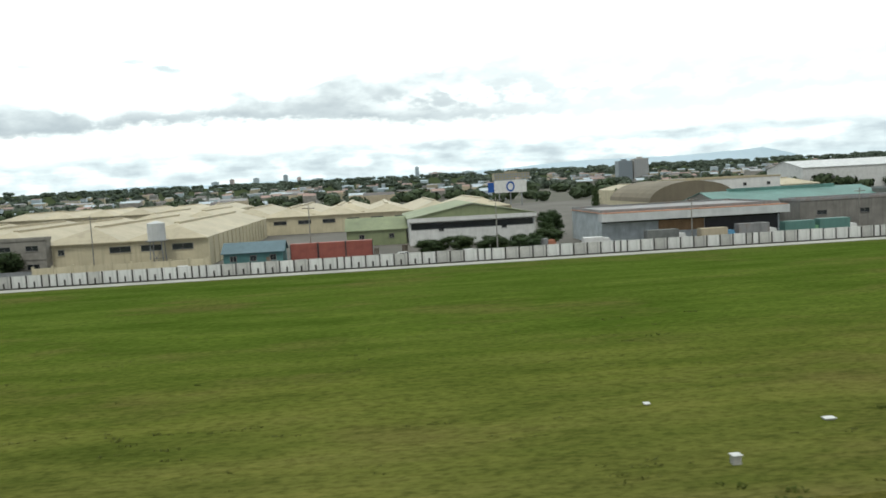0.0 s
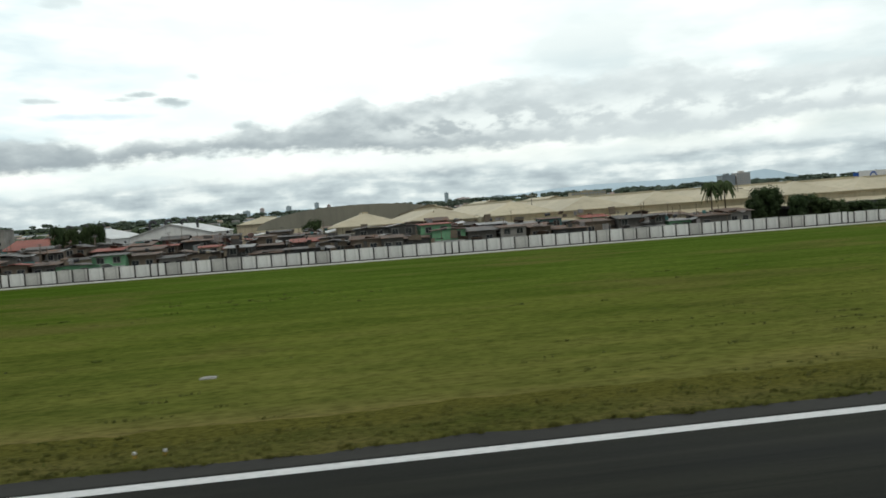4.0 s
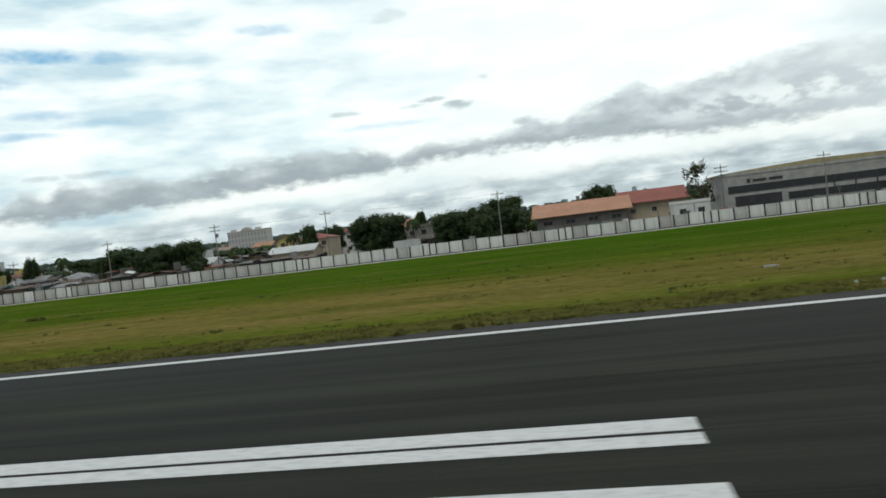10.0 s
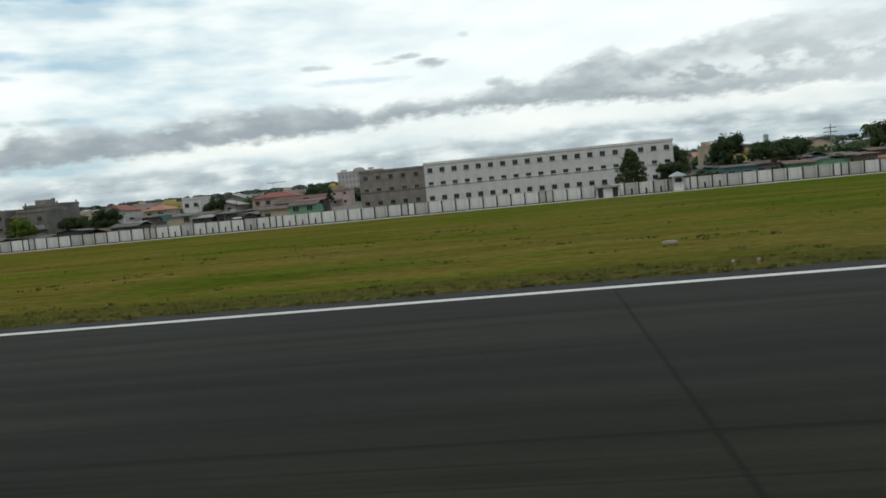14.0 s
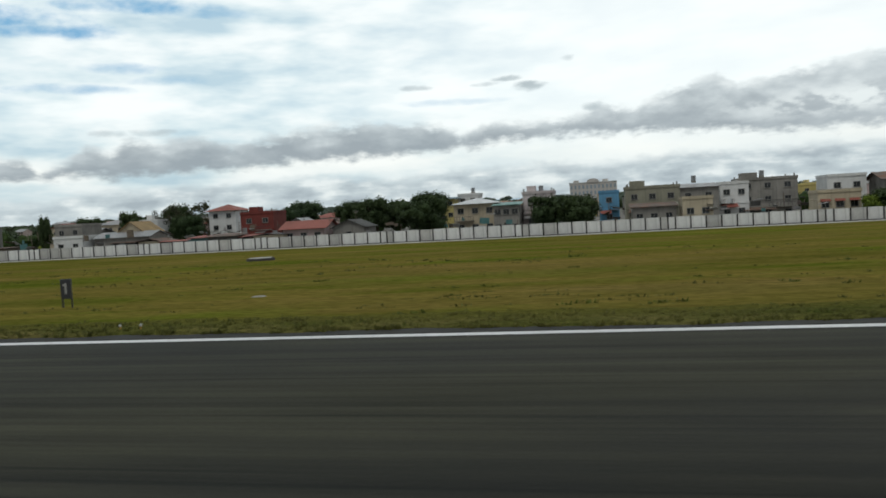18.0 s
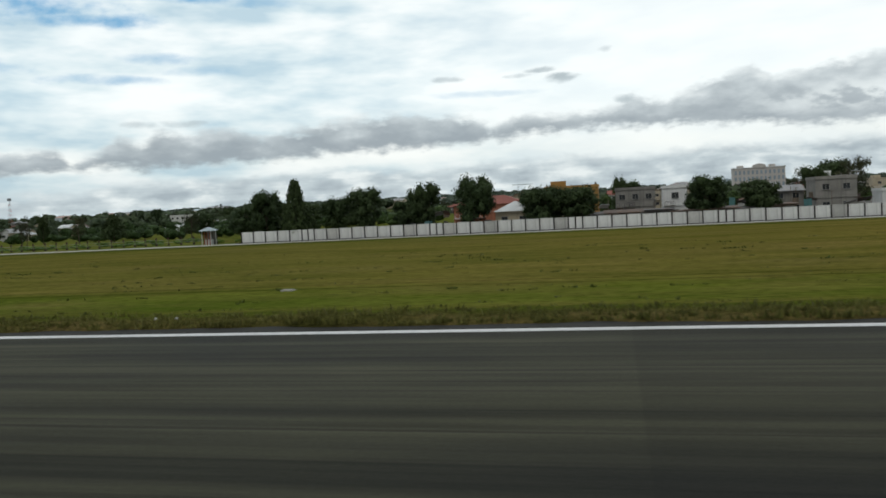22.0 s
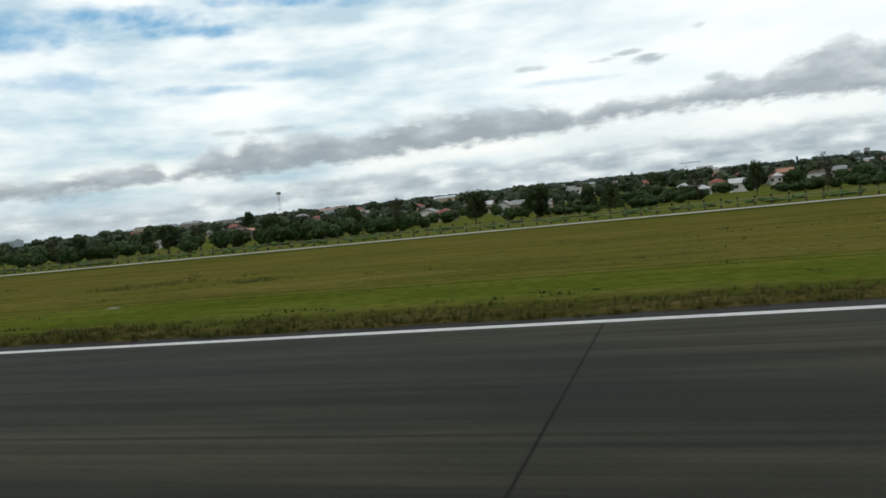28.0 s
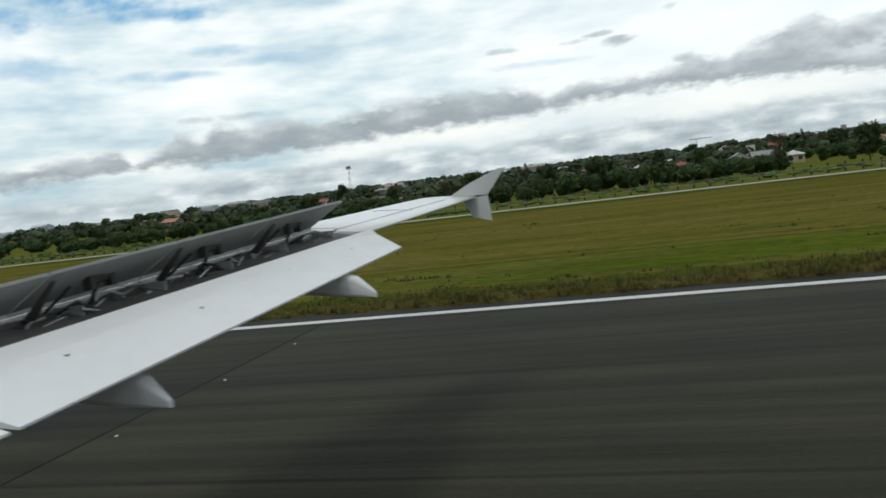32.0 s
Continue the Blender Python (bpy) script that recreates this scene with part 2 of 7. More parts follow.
def line_paint():
    m, nt, out = nodes_of("worn_line_paint")
    co = coords(nt)
    fine = noise_at(nt, co, 5.0, 6, (0.5, 1.5, 1), 0.7)
    wear = noise_at(nt, co, 0.25, 3, (0.4, 1.5, 1))
    c = ramp(nt, fine, [(0.25, gray(0.36)), (0.5, gray(0.6)), (0.8, gray(0.68))])
    c = mixed(nt, ramp(nt, wear, [(0.52, gray(0.0)), (0.75, gray(0.6))]), c, gray(0.3))
    finish(nt, out, c, 0.7, bump=fine, strength=0.15, distance=0.01)
    return m


def maths(nt, op, a, b, c=None):
    n = nt.nodes.new("ShaderNodeMath")
    n.operation = op
    for i, v in enumerate((a, b, c)):
        if v is None:
            continue
        if isinstance(v, bpy.types.NodeSocket):
            nt.links.new(v, n.inputs[i])
        else:
            n.inputs[i].default_value = v
    return n.outputs[0]


def spread(nt, src, a, b, c=0.0, d=1.0):
    n = nt.nodes.new("ShaderNodeMapRange")
    nt.links.new(src, n.inputs[0])
    for i, v in enumerate((a, b, c, d)):
        n.inputs[i + 1].default_value = v
    return n.outputs[0]


# The cloud layer seen from the middle of the runway: bearing and elevation in degrees.
BANK_TOP = ((-60, 4.0), (-48.4, 4.25), (-44, 4.7), (-41.7, 4.95), (-40.6, 4.0), (-39.2, 4.75), (-38, 5.7), (-36.6, 5.2), (-35.4, 6.15), (-33.4, 5.6), (-32, 6.2), (-30.5, 6.15), (-28.6, 5.6), (-25, 6.3), (-19.5, 6.8), (-14, 6.5), (-12, 5.65),
            (-10, 6.4), (-7, 6.2), (-3, 6.6), (-2.2, 7.3), (0.5, 6.8), (3.3, 8.0), (6.2, 8.6), (7.5, 7.7), (11, 8.4), (17.8, 9.1), (22, 8.5), (29, 9.1), (30.6, 8.0), (36, 7.6), (60, 7.4))
BANK_FOOT = ((-60, 2.9), (-48.5, 3.15), (-44, 3.45), (-40.8, 3.65), (-36.5, 3.7), (-30.5, 3.85), (-25.8, 4.2), (-20, 4.35), (-14.3, 4.55), (-12, 4.8), (-5, 5.2), (0, 5.1), (3, 5.05), (8.6, 4.5), (15, 4.2), (23.4, 4.3), (30.5, 4.05), (36, 4.6), (60, 4.4))
LOW_TOP = ((-60, 2.4), (-48.7, 2.4), (-40.5, 2.2), (-38.5, 2.7), (-35, 2.85), (-27, 3.1), (-21.6, 3.35), (-17, 2.8), (-13, 3.3), (-5, 3.5), (-3, 3.1), (3, 3.5), (10, 3.45), (15, 3.4), (21, 2.9), (27, 3.2), (32, 3.4), (36, 3.1), (60, 2.6))
# Small scud and blue gaps: bearing, elevation, half-width, half-height, strength.
SCUD = ((-15.2, 9.25, 1.5, 0.26, 0.75), (-10.0, 9.35, 1.0, 0.2, 0.6), (-8.6, 9.62, 1.2, 0.24, 0.85), (-7.2, 8.95, 1.1, 0.42, 0.95), (-2.4, 7.2, 1.0, 0.36, 0.8), (-36.7, 6.5, 1.5, 0.26, 0.7), (-33.6, 6.62, 1.9, 0.24, 0.7), (-4.6, 10.7, 0.5, 0.24, 0.5), (-10.2, 15.8, 1.6, 0.5, 0.35))
GAPS = ((-44.5, 13.5, 6.5, 0.9, 1.0), (-40.5, 12.9, 4.5, 0.6, 0.95), (-51.0, 12.6, 7.0, 1.2, 0.9), (-35.5, 14.6, 6.0, 0.6, 0.9), (-38.5, 9.35, 4.0, 0.34, 0.6), (-36.0, 10.7, 3.0, 0.4, 0.55), (-33.0, 10.0, 3.0, 0.35, 0.4), (-47.5, 10.0, 5.0, 0.7, 0.6),
        (-19.5, 15.8, 3.0, 0.5, 0.5), (-30.5, 14.3, 2.6, 0.4, 0.5), (-12.5, 8.1, 4.5, 0.28, 0.3), (3.0, 16.6, 8.0, 0.45, 0.45))


def cloud_material():
    """Bright overcast with one long grey bank over a lower hazy one, small scud above and a few blue gaps."""
    m, nt, out = nodes_of("cloud_layer")
    co = coords(nt)
    sep = nt.nodes.new("ShaderNodeSeparateXYZ")
    nt.links.new(co, sep.inputs[0])
    flat = maths(nt, "SQRT", maths(nt, "MULTIPLY_ADD", sep.outputs[0], sep.outputs[0], maths(nt, "MULTIPLY", sep.outputs[1], sep.outputs[1])), 0.0)
    az = maths(nt, "MULTIPLY", maths(nt, "ARCTAN2", sep.outputs[0], sep.outputs[1]), 57.2958)
    el = maths(nt, "MULTIPLY", maths(nt, "ARCTAN2", sep.outputs[2], flat), 57.2958)
    comb = nt.nodes.new("ShaderNodeCombineXYZ")
    nt.links.new(az, comb.inputs[0])
    nt.links.new(el, comb.inputs[1])
    at = comb.outputs[0]
    puff = noise_at(nt, at, 0.42, 5, (0.9, 1.9, 1), 0.5)
    lobe = noise_at(nt, at, 1.15, 5, (0.75, 1.5, 1), 0.52)
    shred = noise_at(nt, at, 2.6, 4, (0.55, 1.5, 1), 0.55)
    wide = noise_at(nt, at, 0.16, 5, (0.6, 1.6, 1), 0.55)

    def less(src, k):
        return maths(nt, "MULTIPLY", maths(nt, "SUBTRACT", src, 0.5), k)

    def profile(pts):
        r = nt.nodes.new("ShaderNodeValToRGB")
        els = r.color_ramp.elements
        for a, e in pts[1:-1]:
            els.new((a + 60.0) / 120.0)
        for it, (a, e) in zip(els, pts):
            it.color = gray(e / 20.0) + (1.0,)
        nt.links.new(spread(nt, az, -60.0, 60.0), r.inputs[0])
        return maths(nt, "MULTIPLY", r.outputs[0], 20.0)

    def smooth(src, a, b, c=0.0, d=1.0):
        n = nt.nodes.new("ShaderNodeMapRange")
        n.interpolation_type = "SMOOTHSTEP"
        nt.links.new(src, n.inputs[0])
        for k, v in enumerate((a, b, c, d)):
            n.inputs[k + 1].default_value = v
        return n.outputs[0]

    bend_a = maths(nt, "ADD", az, less(wide, 4.0))
    bend_e = maths(nt, "ADD", el, less(wide, 1.0))

    def cover(spots, rough, soft):
        total = None
        for a, e, w, h, k in spots:
            u = maths(nt, "MULTIPLY", maths(nt, "SUBTRACT", bend_a, a), 1.0 / w)
            v = maths(nt, "MULTIPLY", maths(nt, "SUBTRACT", bend_e, e), 1.0 / h)
            d = maths(nt, "SUBTRACT", 1.0, maths(nt, "MULTIPLY_ADD", u, u, maths(nt, "MULTIPLY", v, v)))
            d = maths(nt, "ADD", d, maths(nt, "ADD", less(puff, rough), less(lobe, rough * 0.7)))
            c = smooth(d, -0.25, soft, 0.0, k)
            total = c if total is None else maths(nt, "MAXIMUM", total, c)
        return total

    base = ramp(nt, spread(nt, el, -1.0, 19.0), [
        (0.0, (0.58, 0.65, 0.69)), (0.1, (0.6, 0.67, 0.71)), (0.15, (0.72, 0.77, 0.79)), (0.2, (0.9, 0.91, 0.9)), (0.25, (0.97, 0.96, 0.93)), (0.32, (0.96, 0.965, 0.955)), (0.45, (0.99, 1.0, 1.0)), (0.7, (1.0, 1.0, 1.0)), (1.0, (0.95, 0.97, 0.98))])
    # thin streaky veil in the bright sheet, stronger ahead
    streak = noise_at(nt, at, 0.24, 4, (0.5, 1.7, 1), 0.5)
    veil = ramp(nt, streak, [(0.36, (0.52, 0.65, 0.74)), (0.47, (0.74, 0.82, 0.86)), (0.56, (0.92, 0.94, 0.95)), (0.64, gray(1.0))])
    c = mixed(nt, maths(nt, "MULTIPLY_ADD", spread(nt, az, -2.0, -26.0), 0.78, 0.18), base, mixed(nt, 1.0, base, veil, "MULTIPLY"))
    # soft grey sheets high up behind
    sheet = ramp(nt, noise_at(nt, at, 0.17, 5, (0.6, 1.9, 1), 0.5), [(0.38, (0.7, 0.745, 0.77)), (0.6, gray(1.0))])
    behind = maths(nt, "MULTIPLY", smooth(az, 8.0, 24.0), smooth(el, 14.0, 9.0, 0.3, 0.85))
    c = mixed(nt, behind, c, mixed(nt, 1.0, c, sheet, "MULTIPLY"))
    c = mixed(nt, cover(GAPS, 2.0, 1.7), c, (0.12, 0.36, 0.62))
    # hazy low bank
    low_d = maths(nt, "ADD", maths(nt, "SUBTRACT", profile(LOW_TOP), el), maths(nt, "ADD", less(puff, 1.5), less(lobe, 0.7)))
    low = maths(nt, "MULTIPLY", smooth(low_d, -0.25, 0.7), smooth(el, 0.2, 1.3, 0.45, 1.0))
    low_shade = ramp(nt, maths(nt, "ADD", maths(nt, "MULTIPLY", puff, 0.55), maths(nt, "MULTIPLY", noise_at(nt, at, 0.55, 4, (0.35, 2.2, 1), 0.5), 0.45)), [(0.38, (0.4, 0.445, 0.485)), (0.5, (0.55, 0.6, 0.63)), (0.62, (0.82, 0.84, 0.84))])
    c = mixed(nt, low, c, low_shade)
    # long grey bank: billowed above, level below, with a paler seam behind
    top, foot = profile(BANK_TOP), profile(BANK_FOOT)
    up_d = maths(nt, "ADD", maths(nt, "SUBTRACT", maths(nt, "ADD", top, 0.18), el), maths(nt, "ADD", less(puff, 1.5), maths(nt, "ADD", less(lobe, 1.3), less(shred, 0.45))))
    dn_d = maths(nt, "ADD", maths(nt, "SUBTRACT", el, foot), maths(nt, "ADD", less(lobe, 1.3), maths(nt, "ADD", less(puff, 1.3), less(shred, 0.4))))
    bank = maths(nt, "MULTIPLY", smooth(up_d, -0.25, 0.7), smooth(dn_d, -0.35, 0.5))
    mid = maths(nt, "DIVIDE", maths(nt, "SUBTRACT", el, foot), maths(nt, "SUBTRACT", top, foot))
    body = maths(nt, "ADD", maths(nt, "MULTIPLY", mid, 0.35), maths(nt, "ADD", maths(nt, "MULTIPLY", puff, 0.75), maths(nt, "MULTIPLY", lobe, 0.2)))
    body = maths(nt, "ADD", body, smooth(az, -3.0, -12.0, 0.0, -0.1))
    shade = ramp(nt, body, [(0.46, (0.335, 0.37, 0.405)), (0.62, (0.42, 0.455, 0.485)), (0.76, (0.55, 0.585, 0.61)), (0.94, (0.78, 0.8, 0.81))])
    shade = mixed(nt, smooth(az, 6.0, 26.0, 0.0, 0.62), shade, (0.74, 0.77, 0.79))
    seam = maths(nt, "MULTIPLY", maths(nt, "MULTIPLY", smooth(az, 4.0, 14.0), smooth(maths(nt, "ABSOLUTE", maths(nt, "SUBTRACT", mid, 0.42), 0.0), 0.3, 0.04)), smooth(maths(nt, "ADD", puff, less(lobe, 0.5)), 0.4, 0.62, 0.0, 0.85))
    shade = mixed(nt, seam, shade, (0.86, 0.88, 0.88))
    c = mixed(nt, maths(nt, "MULTIPLY", bank, 0.96), c, shade)
    c = mixed(nt, cover(SCUD, 2.4, 1.2), c, (0.47, 0.52, 0.55))
    em = node(nt, "ShaderNodeEmission", Strength=1.0)
    nt.links.new(c, em.inputs[0])
    nt.links.new(em.outputs[0], out.inputs[0])
    return m


GRASS = grass_material()
ASPHALT = asphalt_material()
PAINT = line_paint()
CLOUD = cloud_material()

# ---- mesh helpers ----


def link(name, bm, material, parent=None, label=""):
    me = bpy.data.meshes.new(name)
    bm.to_mesh(me)
    bm.free()
    for mt in (material if isinstance(material, (list, tuple)) else [material]):
        me.materials.append(mt)
    ob = new(name, me)
    if parent is not None:
        ob.parent = parent
    if label:
        ob["label"] = label
    return ob


def part(name, bm, material, parent, label=""):
    return link(name, bm, material, parent, label)


def share(name, me, parent, m):
    ob = new(name, me)
    ob.parent = parent
    ob.matrix_basis = m
    return ob


def thing(name, m, label, category, group="", kind=""):
    ob = new(name)
    ob.matrix_basis = m
    return tagged(ob, label, category, group, kind)


def raw(name, verts, faces, material):
    me = bpy.data.meshes.new(name)
    me.from_pydata([tuple(v) for v in verts], [], faces)
    for mt in (material if isinstance(material, (list, tuple)) else [material]):
        me.materials.append(mt)
    return me


def box(bm, x0, x1, y0, y1, z0, z1, mi=0):
    vs = [bm.verts.new(p) for p in ((x0, y0, z0), (x1, y0, z0), (x1, y1, z0), (x0, y1, z0), (x0, y0, z1), (x1, y0, z1), (x1, y1, z1), (x0, y1, z1))]
    for q in ((3, 2, 1, 0), (4, 5, 6, 7), (0, 1, 5, 4), (1, 2, 6, 5), (2, 3, 7, 6), (3, 0, 4, 7)):
        bm.faces.new([vs[i] for i in q]).material_index = mi
    return vs


def boxes(*bs):
    bm = bmesh.new()
    for b in bs:
        box(bm, *b)
    return bm


def prism(bm, pts, y0, y1, axis="y", mi=0):
    """A slab whose outline pts lies across the given axis."""
    if axis == "y":
        a = [bm.verts.new((p[0], y0, p[1])) for p in pts]
        b = [bm.verts.new((p[0], y1, p[1])) for p in pts]
    elif axis == "x":
        a = [bm.verts.new((y0, p[0], p[1])) for p in pts]
        b = [bm.verts.new((y1, p[0], p[1])) for p in pts]
    else:
        a = [bm.verts.new((p[0], p[1], y0)) for p in pts]
        b = [bm.verts.new((p[0], p[1], y1)) for p in pts]
    n = len(pts)
    fs = [bm.faces.new(a), bm.faces.new(list(reversed(b)))]
    for i in range(n):
        fs.append(bm.faces.new((a[i], b[i], b[(i + 1) % n], a[(i + 1) % n])))
    for f in fs:
        f.material_index = mi
    return fs


def prisms(*ps, axis="y"):
    bm = bmesh.new()
    for pts, y0, y1 in ps:
        prism(bm, pts, y0, y1, axis)
    bmesh.ops.recalc_face_normals(bm, faces=bm.faces)
    return bm


def tube(bm, p, q, r0, r1=None, n=6):
    p, q = Vector(p), Vector(q)
    r1 = r0 if r1 is None else r1
    d = (q - p).normalized()
    u = d.orthogonal().normalized()
    v = d.cross(u)
    rings = []
    for c, r in ((p, r0), (q, r1)):
        rings.append([bm.verts.new(c + (u * math.cos(6.2832 * i / n) + v * math.sin(6.2832 * i / n)) * r) for i in range(n)])
    for i in range(n):
        j = (i + 1) % n
        bm.faces.new((rings[0][i], rings[0][j], rings[1][j], rings[1][i]))
    bm.faces.new(list(reversed(rings[0])))
    bm.faces.new(rings[1])


def tubes(*ts, n=6):
    bm = bmesh.new()
    for t in ts:
        tube(bm, *t, n=n)
    return bm


# ---- ground, runway, sky ----
WALL_Y, WALL_Z = 157.0, -1.33


def ground_z(y):
    pts = ((-9000, -1.33), (-160, -1.33), (-30, -0.03), (28.2, -0.03), (60, -0.35), (120, -0.95), (153, -1.33), (9000, -1.33))
    for (a, za), (b, zb) in zip(pts, pts[1:]):
        if y <= b:
            return za + (zb - za) * (y - a) / (b - a)
    return -1.33


def slope(x, y):
    """The far bank beyond the end of the wall, and the land that rises towards the hills."""
    a = min(1.0, max(0.0, (y - 330) / 480))
    b = min(1.0, max(0.0, (-1330 - x) / 160))
    c = min(1.0, max(0.0, (y - 1500) / 2000))
    return 10.0 * a * a * (3 - 2 * a) * b * b * (3 - 2 * b) + 40.0 * c * c * (3 - 2 * c)


def build_ground():
    xs = [-7600, -4500, -3000, -2600, -2300, -2150] + list(range(-2000, 501, 50)) + [900, 1600, 3000, 6000]
    ys = [-6000, -2000, -600, -200, -160, -60, -30, 0, 28.2, 33, 40, 50, 60, 75, 90, 105, 120, 135, 153, 162, 200, 300, 330, 380, 440, 500, 560, 620, 700, 810, 900, 1100, 1300, 1500, 1750, 2000, 2300, 2600, 2900, 3200, 3500, 4000, 7000]
    rng = random.Random(4)
    vs = []
    for y in ys:
        for x in xs:
            dz = rng.uniform(-0.06, 0.06) if 33 < y < 150 else 0
            vs.append((x, y, ground_z(y) + dz + slope(x, y)))
    n = len(xs)
    fs = [(j * n + i, j * n + i + 1, (j + 1) * n + i + 1, (j + 1) * n + i) for j in range(len(ys) - 1) for i in range(n - 1)]
    g = new("ground", raw("ground", vs, fs, GRASS))
    tagged(g, "mown airfield grass, green and straw-brown in long streaks", "grass", kind="structure")


build_ground()
rw = link("runway", boxes((-2000, 500, -34, 28.0, -0.6, 0.0)), ASPHALT)
tagged(rw, "dark grey worn asphalt runway with rubber streaks", "runway", kind="structure")
ln = link("runway_edge_line", boxes((-2000, 60, 26.27, 26.84, 0.0, 0.006)), PAINT)
tagged(ln, "worn white painted line along the runway edge", "road marking", kind="structure")


def build_sky():
    """A level cloud deck that comes down as a round backdrop at its far rim."""
    bm = bmesh.new()
    profile = [(7100.0, z) for z in (-200, 40, 160, 280, 400, 520, 640, 760, 880, 1000, 1080)] + [(r, 1080.0) for r in (6300, 5500, 4700, 4000, 3300, 2700, 2200, 1700, 1300, 1080)]
    rows = [[bm.verts.new((r * math.sin(radians(a)), r * math.cos(radians(a)), z)) for a in range(-66, 67, 3)] for r, z in profile]
    for a, b in zip(rows, rows[1:]):
        for i in range(len(a) - 1):
            bm.faces.new((a[i], a[i + 1], b[i + 1], b[i]))
    ob = link("backdrop", bm, CLOUD)
    ob.location = (-820.0, 0, 0)
    tagged(ob, "bright overcast sky with long grey cloud banks", "sky", kind="structure")


build_sky()


# ---- perimeter wall and patrol road ----
P_WALL = plain("whitewashed_concrete", (0.8, 0.8, 0.78), 0.85, 0.16, 1.2, 0.42, vary=0.16)
P_STAIN = plain("stained_whitewash", (0.66, 0.65, 0.62), 0.9, 0.35, 0.9, 0.7, vary=0.2)
P_GREY = plain("dark_grey_block_wall", (0.115, 0.115, 0.112), 0.9, 0.3, 0.9, 0.5)
P_POST = plain("dark_post_and_slit_shade", (0.07, 0.065, 0.06), 0.9, 0.45, 1.5, 0.3, vary=0.3)
P_CONC = plain("pale_concrete", (0.4, 0.39, 0.36), 0.85, 0.25)


def panel_mesh(name, w, h, slit, material):
    bm = bmesh.new()
    if slit:
        box(bm, -w / 2, -0.18, -0.06, 0.06, -0.2, h)
        box(bm, 0.18, w / 2, -0.06, 0.06, -0.2, h)
        box(bm, -0.18, 0.18, -0.06, 0.06, 1.3, h)
        # back of the slit is coloured dark to imitate the shade inside it
        box(bm, -0.18, 0.18, 0.03, 0.06, -0.2, 1.3, 1)
    else:
        box(bm, -w / 2, w / 2, -0.06, 0.06, -0.2, h)
    box(bm, -w / 2, w / 2, -0.085, 0.085, h, h + 0.07)
    me = bpy.data.meshes.new(name)
    bm.to_mesh(me)
    bm.free()
    me.materials.append(material)
    me.materials.append(P_POST)
    return me


PANELS = {}
for pw in (2.6, 1.15):
    for ps in (False, True):
        for pi, pmat in enumerate((P_WALL, P_STAIN, P_GREY)):
            PANELS[pw, ps, pi] = panel_mesh("wall_panel", pw, 2.46 if pi < 2 else 2.3, ps, pmat)
pb = bmesh.new()
box(pb, -0.14, 0.14, -0.1, 0.1, -0.2, 2.5)
POST_ME = bpy.data.meshes.new("joint_post")
pb.to_mesh(POST_ME)
pb.free()
POST_ME.materials.append(P_POST)


def build_wall():
    t = thing("perimeter_wall", pose(0, 157, WALL_Z), "whitewashed precast concrete panel wall with dark joint posts", "wall", kind="structure")
    rng = random.Random(31)
    x, k = 232.0, 0
    while x > -1336:
        narrow = k % 11 in (9, 10)
        w = 1.15 if narrow else 2.6
        slit = (-125 < x < 22 or -850 < x < -822 or -945 < x < -905) and not narrow
        grey = -507 < x < -399
        dirty = rng.random() < (0.55 if -800 < x < -690 or -850 < x < -810 else 0.28)
        lift = 0.35 if -399 < x < -372 and not narrow else rng.uniform(-0.05, 0.05)
        xc = x - 0.14 - w / 2
        share("wall_panel", PANELS[w, slit, 2 if grey else (1 if dirty else 0)], t, pose(xc, 0, lift, 0, rng.uniform(-0.3, 0.3), 0))
        if not grey or k % 3 == 0:
            share("joint_post", POST_ME, t, pose(x, 0, lift * 0.6))
        x -= w + 0.28
        k += 1
    share("joint_post", POST_ME, t, pose(x, 0, 0))


build_wall()
rd = link("perimeter_road", boxes((-2300, 330, 151.2, 155.4, WALL_Z - 0.4, WALL_Z + 0.1)), plain("bleached_road_concrete", (0.5, 0.49, 0.45), 0.9, 0.2, 0.3, 0.1))
tagged(rd, "narrow pale concrete patrol road along the wall", "road", kind="structure")
kb = link("wall_footing", boxes((-1338, 233, 156.6, 156.85, WALL_Z - 0.3, WALL_Z + 0.22)), P_POST)
tagged(kb, "dark footing strip under the wall", "footing", kind="structure")

YARD = plain("stained_yard_concrete", (0.15, 0.14, 0.12), 0.95, 0.3, 0.08, 0.1)
EARTH = plain("dusty_town_earth", (0.12, 0.115, 0.085), 0.95, 0.35, 0.05, 0.1)
tagged(link("yard", boxes((-1312, 330, 157.4, 500, WALL_Z - 0.3, WALL_Z + 0.05)), YARD), "stained concrete and dirt yard behind the wall", "yard", kind="structure")
tagged(link("town_ground", boxes((-1330, 1700, 500, 1500, WALL_Z - 0.3, WALL_Z + 0.04)), EARTH), "dusty earth and streets of the far town", "ground", kind="structure")


# ---- building kit ----
GLASS = plain("dark_window_glass", (0.03, 0.035, 0.04), 0.15, 0.2, vary=0.4, streak=0.0, spec=0.6)
FRAME = plain("grey_window_frame", (0.3, 0.29, 0.27), 0.6)
DARKF = plain("dark_metal_and_opening_shade", (0.045, 0.045, 0.05), 0.5, 0.3)
STEEL = plain("galvanised_steel", (0.34, 0.35, 0.36), 0.45, 0.25, metal=0.5)
WOOD = plain("grey_timber", (0.2, 0.16, 0.12), 0.9, 0.35)
WHITE = plain("white_paint", (0.72, 0.72, 0.7), 0.65, 0.12, streak=0.25)
CREAM = plain("cream_wall", (0.62, 0.55, 0.38), 0.8, 0.15, 0.6, 0.35)
CREAMROOF = plain("cream_sheet_roof", (0.5, 0.435, 0.3), 0.6, 0.16, 0.25, 0.3)
